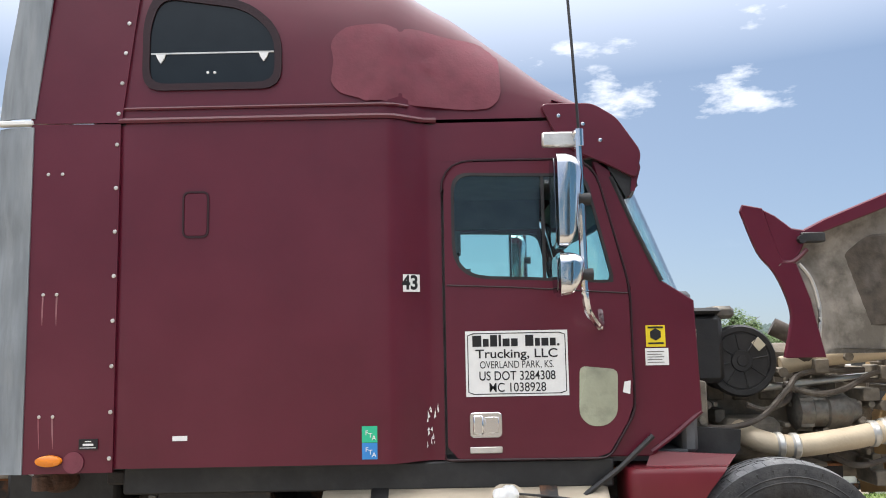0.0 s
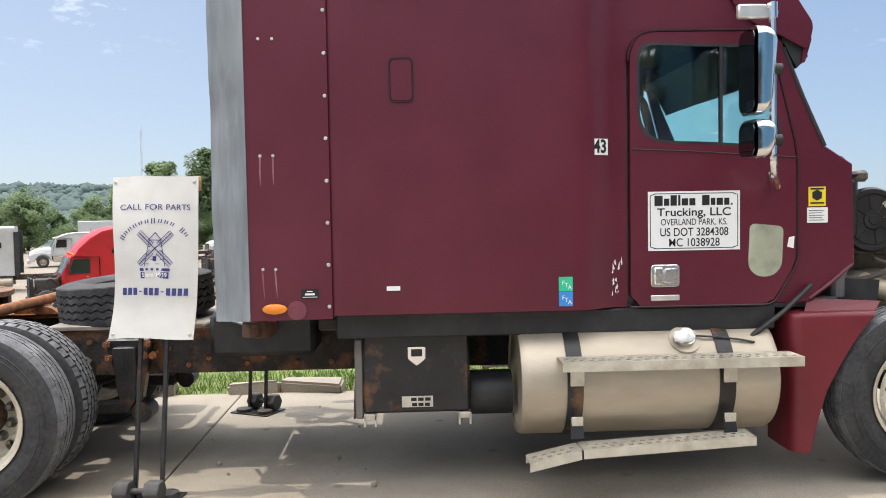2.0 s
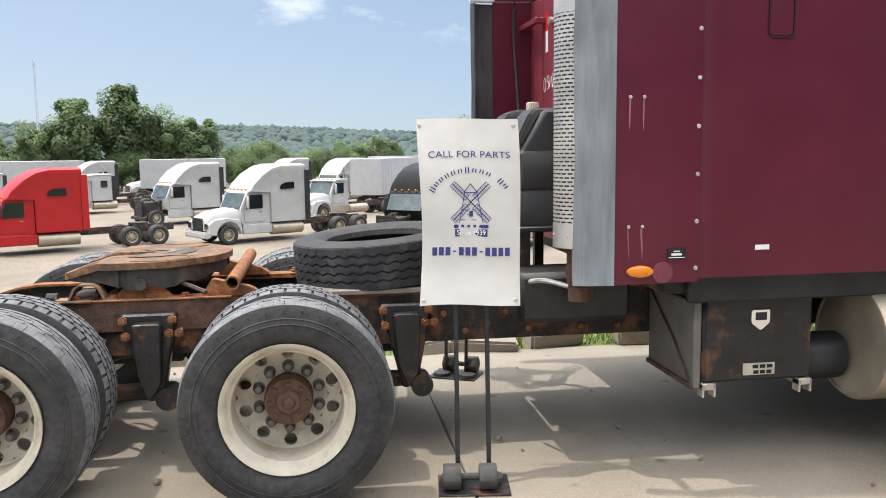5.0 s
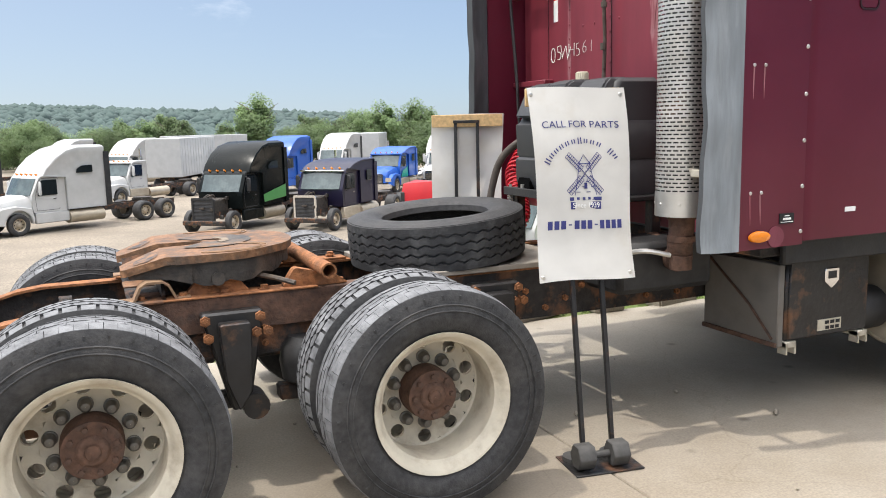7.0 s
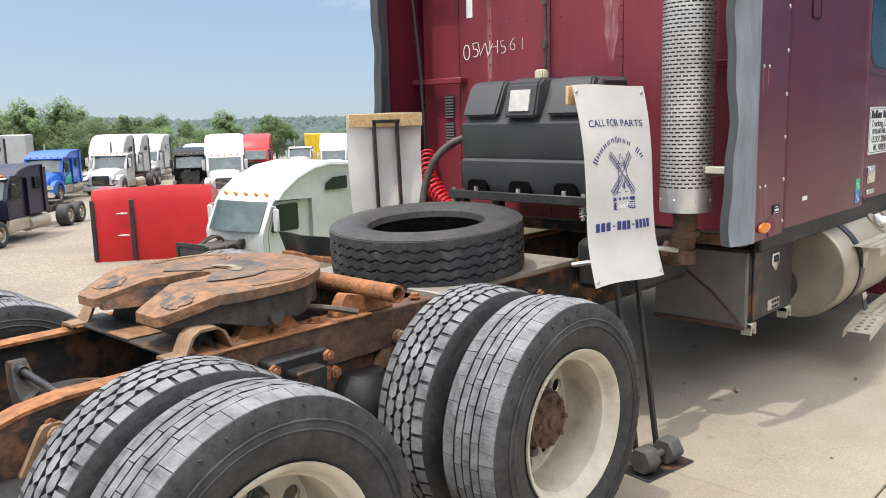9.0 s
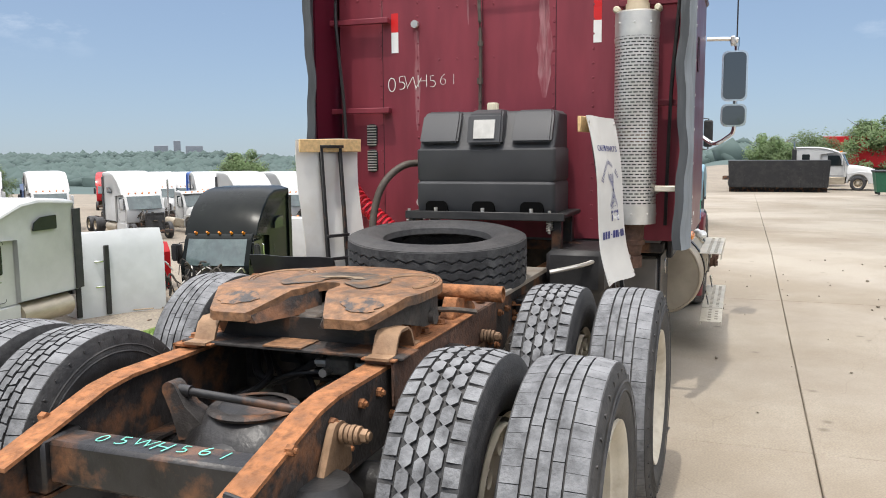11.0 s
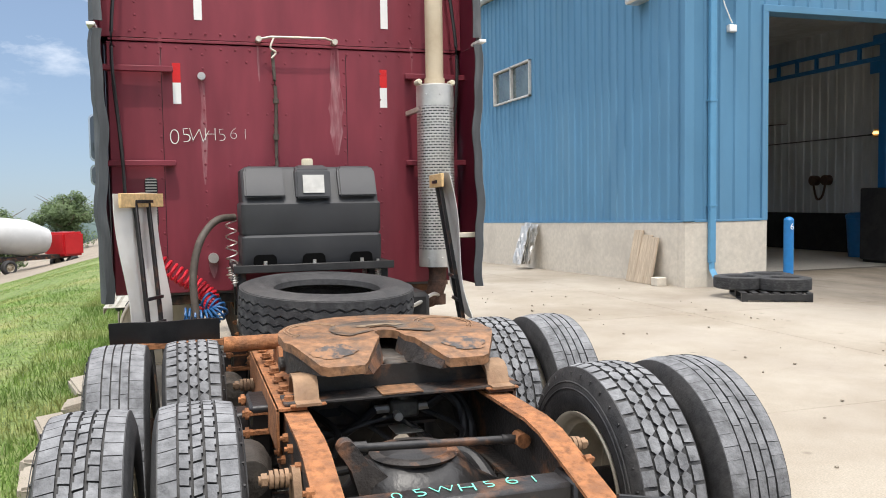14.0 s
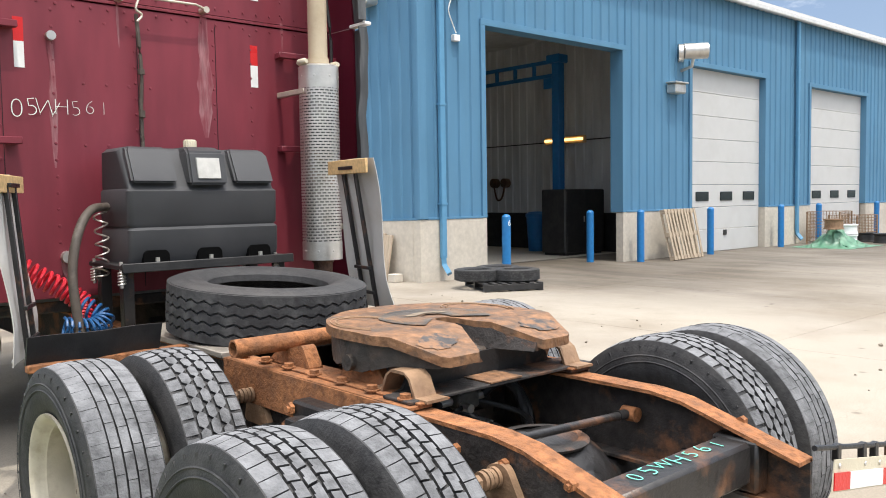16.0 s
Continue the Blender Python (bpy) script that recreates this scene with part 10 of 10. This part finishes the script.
        loft(bm, [sec(1.64, 1.78, 1.02), sec(2.2, 1.72, 0.98), (sec(2.9, 1.6, 0.9)), sec(3.3, 1.45, 0.82), [(p[0], p[1], p[2]) for p in sec(3.42, 1.32, 0.76)]], close=True)
        hd = part("hood", bm, P, t_)
        bm = B()
        prism(bm, rounded(-0.55, 0.55, 0.72, 1.34, 0.08), "x", 3.41, 3.45)
        gr = part("grille", bm, BLACK, hd)
        for i in range(7):
            bm = B()
            box(bm, 3.44, 3.465, -0.5, 0.5, 0.78 + i * 0.075, 0.795 + i * 0.075)
            part("grille_bar", bm, CHROME, gr, "", False)
        for s in (-1, 1):
            arc = [(2.35 + 0.64 * math.cos(radians(a)), 0.5 + 0.64 * math.sin(radians(a))) for a in range(0, 181, 15)]
            bm = B()
            prism(bm, [(3.42, 0.55), (3.4, 1.05), (3.1, 1.28), (2.4, 1.34), (1.72, 1.2), (1.62, 0.7), (1.66, 0.5)] + arc[::-1], "y", 0.9 * s, 1.2 * s, bevel=0.03)
            part("front_fender", bm, P, hd)
            bm = B()
            prism(bm, corner_poly([(0.72 * s, 0.8), (1.14 * s, 0.85), (1.12 * s, 1.08), (0.74 * s, 1.1)], 0.03), "x", 3.34, 3.435)
            part("headlight", bm, CHROME, hd, "clear headlight")
        bm = B()
        box(bm, 3.3, 3.62, -1.2, 1.2, 0.38, 0.68, 0.06, seg=2)
        part("bumper", bm, P if colour == "white" else CHROME, t_)
    elif not chassis:
        bm = B()
        prism(bm, corner_poly([(-0.95, 1.0), (0.95, 1.0), (0.98, 1.72), (-0.98, 1.72)], 0.05), "x", 1.655, 1.69)
        part("fire_wall", bm, GREASE if colour == "black" else LINING, t_, "bare dirty firewall")
    else:
        bm = B()
        box(bm, 1.66, 2.75, -0.4, 0.4, 0.65, 1.5, 0.05)
        random.seed(14)
        for i in range(22):
            x, y, z = random.uniform(1.6, 2.9), random.uniform(-0.75, 0.75), random.uniform(0.6, 1.45)
            box(bm, x, x + random.uniform(0.05, 0.3), y, y + random.uniform(0.05, 0.25), z, z + random.uniform(0.05, 0.25), 0.01)
        for i in range(8):
            y = random.uniform(-0.6, 0.6)
            tube(bm, curve_pts([(1.65, y, random.uniform(0.8, 1.5)), (2.1, y + 0.2, random.uniform(1.1, 1.7)), (2.7, y - 0.2, random.uniform(0.8, 1.4))], 5), 0.03, 6)
        part("engine", bm, GREASE, t_)
        bm = B()
        box(bm, 2.85, 3.02, -0.52, 0.52, 0.55, 1.55, 0.03)
        rad_ = part("radiator", bm, BLACK, t_)
        bm = B()
        ring_plate(bm, rounded(-0.56, 0.56, 0.52, 1.6, 0.05), rounded(-0.47, 0.47, 0.62, 1.5, 0.04), "x", 3.0, 3.05)
        part("radiator_frame", bm, CHROME if visor else BLACK, rad_)
        bm = B()
        loft(bm, [[(3.0, -0.48, 0.60 + 0.03 * i), (3.02 + 0.012 * (i % 2), -0.48, 0.60 + 0.03 * i), (3.02 + 0.012 * (i % 2), 0.48, 0.60 + 0.03 * i), (3.0, 0.48, 0.60 + 0.03 * i)] for i in range(31)], close=True)
        part("core", bm, BLACK, rad_, "", False)
        bm = B()
        box(bm, 2.95, 3.1, -1.05, 1.05, 0.4, 0.6, 0.03)
        part("bumper_beam", bm, CHASSIS, t_)
    if chassis:
        bm = B()
        for s in (-1, 1):
            box(bm, -6.6, 3.0, 0.36 * s, 0.44 * s, 0.68, 0.95)
        for x in (-6.4, -4.0, -2.4, 0.0):
            box(bm, x, x + 0.15, -0.4, 0.4, 0.72, 0.9)
        part("frame", bm, CHASSIS, t_)
        for s in (-1, 1):
            far_wheel(t_, 2.35, 1.05 * s)
            for x in (-4.3, -5.62):
                far_wheel(t_, x, 1.02 * s, 2.0)
            bm = B()
            cyl(bm, (-1.9, 0.95 * s, 0.62), (-0.1, 0.95 * s, 0.62), 0.3, n=20)
            part("fuel_tank", bm, ALU, t_)
            bm = B()
            box(bm, -0.1, 1.55, 0.95 * s, 1.15 * s, 0.45, 0.95, 0.04)
            part("cab_step", bm, P if long_ else ALU, t_)
        bm = B()
        cyl(bm, (-4.95, 0, 1.06), (-4.95, 0, 1.12), 0.46, n=24)
        box(bm, -5.3, -4.6, -0.42, 0.42, 0.95, 1.06)
        part("fifth_wheel", bm, GREASE, t_)
        if not long_:
            bm = B()
            cyl(bm, (-1.75, -0.95, 0.9), (-1.75, -0.95, 3.4), 0.07, n=10)
            part("stack_pipe", bm, CHROME, t_)
    else:
        bm = B()
        box(bm, -1.6 if long_ else 0.0, 1.9, -0.42, 0.42, 0.86, 0.97)
        part("floor_frame", bm, CHASSIS, t_)
        bm = B()
        random.seed(5)
        for i in range(26):
            x, y, z = random.uniform(1.55, 3.1), random.uniform(-1.0, 0.9), random.uniform(0.86, 1.05)
            tube(bm, [(x, y, z), (x + random.uniform(-0.5, 0.5), y + random.uniform(-0.5, 0.5), z + random.uniform(0, 0.5))], random.uniform(0.02, 0.06), 6)
        tagged(part("torn_part", bm, GREASE, t_), kind="stuff")
        for o_ in t_.children_recursive:
            for v in o_.data.vertices:
                v.co.z -= 0.86
    return t_


def parked(proto, spots):
    """The first spot takes the prototype itself, the others copies."""
    for x, y, rz, *z in spots[1:]:
        copy_thing(proto, pose(x, y, z[0] if z else YARD + fall(x, y), 0, 0, rz))
    x, y, rz, *z = spots[0]
    proto.matrix_world = pose(x, y, z[0] if z else YARD + fall(x, y), 0, 0, rz)


parked(yard_truck("red", "high", False, label="red high-roof sleeper truck without its hood, on gravel"), [(-13.2, 36.0, 209), (66, 62, 220), (40.0, 60.0, 230)])
parked(yard_truck("white", "high", False, label="white high-roof sleeper truck without its hood, on gravel"), [(-8.6, 51.0, 215), (-23.5, 45.0, 200), (36.4, 33.0, 240), (28.0, 60.0, 230), (2.0, 68.0, 225), (39.8, 27.3, 236), (44.2, 26.6, 232), (49.0, 28.2, 228)])
parked(yard_truck("white", "high", True, label="white high-roof sleeper truck with a sloping hood, on gravel"), [(-2.9, 39.0, 213), (-29.5, 36.0, 200), (26.8, 44.0, 236), (38.5, 42.0, 232), (48.0, 36.0, 225), (55.0, 40.0, 220), (25.0, 56.5, 230), (44.0, 54.0, 228), (60.0, 48.0, 215), (-34.0, 58.0, 205), (-40.0, 47.0, 200), (-20.0, 72.0, 212), (-3.0, 76.0, 218), (19.0, 66.0, 228), (33.0, 66.0, 226), (56.0, 47.0, 222), (70.0, 30.0, 205), (54.5, 30.5, 215), (66.0, 37.0, 215), (42.5, 38.5, 232)])
parked(yard_truck("white", "kw", False, True, True, label="white rounded sleeper truck without its hood, below the bank"), [(10.9, 15.9, 187)])
parked(yard_truck("white", "mid", True, label="white mid-roof truck with a long hood, on gravel"), [(-17.5, 62.0, 215), (31.5, 52.0, 230), (59.0, 33.0, 210), (10.0, 63.5, 225), (-28.0, 70.0, 205), (4.5, 84.0, 222), (40.0, 70.0, 226), (64.0, 32.0, 205)])
parked(yard_truck("white", "day", True, label="white day-cab truck on gravel"), [(1.4, 52.5, 224), (23.6, 52.5, 226), (41.6, 32.9, 238), (67.5, 18.0, 200), (14.0, 72.0, 225), (-10.0, 72.0, 215), (-16.0, 84.0, 215), (22.0, 74.0, 226), (50.0, 44.0, 222), (74.0, 36.0, 205), (48.0, 64.0, 225)])
parked(yard_truck("white", "day", False, False, True, label="stripped white cab set down on the gravel"), [(28.4, 17.7, 352), (37.6, 15.6, 270), (44.6, 15.2, 205), (52.0, 26.5, 200), (31.6, 21.5, 200)])
parked(yard_truck("silver", "day", False, False, True, label="stripped grey cab set down on the gravel"), [(34.5, 18.3, 292), (47.5, 20.6, 200)])
parked(yard_truck("black", "high", False, True, stripe="green", label="black sleeper truck with green stripe and no hood, on gravel"), [(5.2, 34.8, 228)])
parked(yard_truck("black", "mid", False, True, label="black sleeper truck with bare radiator, on gravel"), [(26.9, 48.2, 236)])
torn_cab = yard_truck("black", "high", False, False, True, label="black sleeper cab with its front torn off, on gravel")
parked(torn_cab, [(19.6, 14.5, 192)])
torn_cab.scale = (1.0, 1.0, 1.09)


def torn_front():
    """Bare rails, pipes and brackets where the hood and engine were, and a grab bar by the door."""
    rng = random.Random(15)
    for y in (-0.42, 0.42):
        bm = B()
        box(bm, 1.6, 3.7, y - 0.05, y + 0.05, 0.08, 0.34, 0.006)
        part("bare_rail", bm, GREASE, torn_cab, "bare greasy frame rail")
    for material, n in ((GREASE, 34), (GALV, 12)):
        bm = B()
        for i in range(n):
            x, y, z = rng.uniform(1.7, 3.4), rng.uniform(-1.1, 1.1), rng.uniform(0.05, 1.0)
            mid = (x + rng.uniform(-0.3, 0.3), y + rng.uniform(-0.3, 0.3), z + rng.uniform(-0.05, 0.3))
            tube(bm, curve_pts([(x, y, z), mid, (mid[0] + rng.uniform(-0.3, 0.3), mid[1] + rng.uniform(-0.3, 0.3), max(0.03, mid[2] - rng.uniform(0, 0.5)))]), rng.uniform(0.012, 0.035), 6)
        tagged(part("torn_pipe", bm, material, torn_cab), kind="stuff")
    for y in (-0.75, -0.2, 0.45, 0.85):
        bm = B()
        box(bm, 1.62, 1.62 + rng.uniform(0.1, 0.3), y - 0.2, y + 0.2, rng.uniform(0.2, 0.45), rng.uniform(0.6, 0.8), 0.04, seg=2)
        part("loose_housing", bm, BLACK, torn_cab)
    for y in (-1.24, 1.24):
        bm = B()
        tube(bm, [(0.55, y * 0.97, 0.42), (0.55, y, 0.45), (0.6, y, 1.4), (0.6, y * 0.97, 1.43)], 0.022, 8)
        part("grab_bar", bm, CHROME, torn_cab, "chrome grab bar")
        bm = B()
        box(bm, 1.45, 1.58, y * 1.03, y * 1.2, 1.0, 1.5, 0.04, seg=2)
        part("side_mirror", bm, BLACK, torn_cab, "black side mirror")


torn_front()
parked(yard_truck("purple", "mid", False, True, visor=True, label="dark purple sleeper truck with bare radiator, on gravel"), [(9.4, 33.2, 226)])
parked(yard_truck("blue", "mid", True, stripe="teal", label="bright blue sleeper truck with a green band, on gravel"), [(18.3, 50.2, 230)])
parked(yard_truck("blue", "high", True, label="bright blue high-roof sleeper truck on gravel"), [(11.5, 54.5, 228), (51.0, 38.5, 228)])
parked(yard_truck("navy", "mid", True, label="dark navy sleeper truck on gravel"), [(43.0, 47.5, 228), (62.0, 55.0, 220)])


def sleeper_box(colour, spots):
    """A sleeper compartment cut from its cab, set down on the ground."""
    t_ = thing("sleeper_box", "blue sleeper box cut from its cab, on gravel", "truck part", group="sleeper boxes in the yard")
    bm = B()
    secs = []
    for x, k in ((-0.95, 0.1), (-0.85, 0.0), (0.85, 0.0), (0.95, 0.06)):
        secs.append([(x, p[0] * (1 - k * 0.5), p[1] * (1 - k * 0.3)) for p in rounded(-1.15, 1.15, 0.0, 2.05, [0.05, 0.05, 0.3, 0.3], 4)])
    loft(bm, secs, close=True)
    body = part("shell", bm, PAINTS[colour], t_)
    for s in (-1, 1):
        bm = B()
        prism(bm, rounded(-0.3, 0.35, 1.1, 1.5, 0.06), "y", 1.14 * s, 1.165 * s)
        part("window", bm, DARKGLASS, body, "", False)
    bm = B()
    prism(bm, rounded(-0.85, 0.85, 0.15, 1.75, 0.15), "x", 0.94, 0.965)
    part("opening", bm, INKBLACK, body, "", False)
    parked(t_, spots)


sleeper_box("royal", [(37.4, 17.1, 250), (41.8, 16.6, 265)])
# a pale truck on the concrete ahead
parked(yard_truck("sky", "day", True, True, label="pale blue day-cab truck parked ahead on the concrete"), [(14.7, 0.6, 0, -0.14)])


def box_trailer(colour, length, label, spots, group):
    P = PAINTS[colour]
    t_ = thing("box_trailer", label, "trailer", group=group)
    bm = B()
    box(bm, -length / 2, length / 2, -1.28, 1.28, 1.15, 3.95, 0.03)
    body = part("box_body", bm, P, t_, "", False)
    for i in range(int(length / 0.6)):
        for s in (-1, 1):
            bm = B()
            box(bm, -length / 2 + 0.3 + 0.6 * i, -length / 2 + 0.33 + 0.6 * i, 1.28 * s, 1.295 * s, 1.2, 3.9)
            part("wall_rib", bm, P, body, "", False)
    bm = B()
    box(bm, length / 2, length / 2 + 0.02, -1.2, -0.02, 1.25, 3.85)
    box(bm, length / 2, length / 2 + 0.02, 0.02, 1.2, 1.25, 3.85)
    part("rear_door", bm, P, body, "", False)
    bm = B()
    box(bm, -length / 2 + 0.4, length / 2, -0.5, 0.5, 0.9, 1.15)
    part("under_frame", bm, CHASSIS, t_)
    for x in (length / 2 - 1.0, length / 2 - 2.3, -length / 2 + 1.2):
        for s in (-1, 1):
            far_wheel(t_, x, 1.02 * s, 2.0)
    parked(t_, spots)


box_trailer("white", 8.0, "white box trailer with ribbed sides", [(-13.0, 80.0, 10), (9.5, 80.0, 20), (5.5, 62.0, 65), (35.0, 72.0, 60), (57.5, 28.0, 200), (61.5, 27.0, 195), (26.0, 78.0, 65), (-26.0, 78.0, 5), (70.0, 45.0, 20), (80.5, 26.3, 198)], "white trailers")
box_trailer("black", 6.0, "black box body of a delivery truck", [(84.0, 30.6, 199)], "dark trailers")
box_trailer("yellow", 6.0, "yellow box trailer at the back of the yard", [(52.0, 66.0, 60)], "yellow trailers")
parked(yard_truck("orange", "day", True, label="orange day-cab truck at the back of the yard"), [(69.0, 20.5, 200)])
parked(yard_truck("yellow", "day", True, label="yellow box-truck cab at the back of the yard"), [(75.0, 24.6, 198)])
board = thing("delivery_sign", "white lettering on the black delivery box", "sign", 80.83, 29.47, YARD + fall(84.0) + 2.75, 199)
words("lettering", "DELIVERY", 0.62, Matrix(((0, 0, 1, 0.21), (1, 0, 0, 0), (0, 1, 0, 0), (0, 0, 0, 1))), WHITE, board, width=2.0)


def mixer(x, y, rz):
    t_ = thing("concrete_mixer", "white concrete mixer truck on the far road", "truck")
    bm = B()
    lathe(bm, [(-3.0, 0.35), (-2.7, 0.6), (-1.2, 1.2), (0.6, 1.28), (2.2, 0.9), (2.5, 0.001)], 28, "x", (0, 0, 2.5))
    bmesh.ops.rotate(bm, cent=(0, 0, 2.5), matrix=Matrix.Rotation(radians(9), 3, "Y"), verts=bm.verts)
    part("drum", bm, PAINTS["white"], t_)
    bm = B()
    box(bm, -3.4, 4.5, -0.45, 0.45, 0.85, 1.15)
    box(bm, -3.6, -2.9, -0.7, 0.7, 1.1, 2.0, 0.05)
    tube(bm, [(-3.3, 0, 3.3), (-3.9, 0, 2.2), (-4.1, 0, 1.3)], 0.25, 8)
    part("chassis", bm, CHASSIS, t_)
    bm = B()
    box(bm, 2.9, 4.6, -1.15, 1.15, 1.0, 2.7, 0.15, seg=2)
    part("cab", bm, PAINTS["red"], t_)
    for x_ in (-2.4, -1.1, 3.8):
        for s in (-1, 1):
            far_wheel(t_, x_, 1.0 * s, 1.6)
    t_.matrix_world = pose(x, y, YARD + fall(x, y) - 0.1, 0, 0, rz)


mixer(58.5, 11.9, -47)
# the loose red hood and other panels lying near the bank
def loose_hood(name, colour, label, x, y, rz, w, h, d):
    P = PAINTS[colour]
    t_ = thing(name, label, "truck hood")
    bm = B()
    secs = []
    for i in range(9):
        u = i / 8
        secs.append([((u - 0.5) * w, -d / 2 + 0.1 * math.sin(u * 3), 0.0), ((u - 0.5) * w, -d / 2, h * 0.8), ((u - 0.5) * w, -d / 2 + 0.25, h * (0.97 + 0.05 * math.sin(u * 2.4))), ((u - 0.5) * w, d / 2, h * (0.98 - 0.1 * u)), ((u - 0.5) * w, d / 2, 0.0)])
    loft(bm, secs, close=True)
    part("shell", bm, P, t_)
    for u in (0.0, 0.32):
        bm = B()
        box(bm, (u - 0.5) * w - 0.03, (u - 0.5) * w + 0.12, -d / 2 - 0.04, -d / 2 + 0.02, 0.05, h * 0.85, 0.02)
        part("rubber_trim", bm, BLACK, t_)
    for z in (0.35, 0.65):
        bm = B()
        box(bm, (0.2 - 0.5) * w, (0.3 - 0.5) * w, -d / 2 - 0.05, -d / 2 - 0.02, h * z, h * z + 0.05, 0.01)
        part("grab_handle", bm, CHROME, t_)
    t_.matrix_world = pose(x, y, YARD, 0, 0, rz)


loose_hood("loose_hood", "red", "red truck hood stood on the gravel", 11.4, 23.8, -38, 3.9, 2.45, 1.9)
loose_hood("loose_hood", "silver", "silver truck hood stood on the gravel", 15.2, 15.8, -28, 2.5, 2.35, 2.0)
loose_hood("loose_hood", "red", "small red panel stood on the gravel", 18.6, 17.2, -30, 1.1, 1.55, 0.9)
# far row beyond the warehouse
parked(yard_truck("white", "mid", True, True, label="white truck beyond the warehouse"), [(60.0, -6.4, 262, -1.4)])
box_trailer("red", 9.0, "red trailer beyond the warehouse", [(80.0, -12.5, 80, -1.4)], "red trailers")


def roll_off():
    t_ = thing("roll_off_bin", "black roll-off container beyond the warehouse", "container", 55.5, -3.4, -1.35, 90)
    bm = B()
    loft(bm, [[(-3, -1.2, 0.35), (3, -1.2, 0.35), (3, 1.2, 0.35), (-3, 1.2, 0.35)], [(-3.1, -1.25, 2.1), (3.1, -1.25, 2.1), (3.1, 1.25, 2.1), (-3.1, 1.25, 2.1)]], close=True)
    part("body", bm, BLACK, t_, "", False)
    for i in range(9):
        bm = B()
        for s in (-1, 1):
            box(bm, -2.8 + 0.7 * i, -2.7 + 0.7 * i, 1.2 * s - 0.06, 1.2 * s + 0.06, 0.4, 2.1)
        part("rib", bm, BLACK, t_, "", False)
    bm = B()
    box(bm, -3, 3, -0.6, 0.6, 0.0, 0.35)
    part("skid", bm, CHASSIS, t_, "", False)


roll_off()

slab_floor()
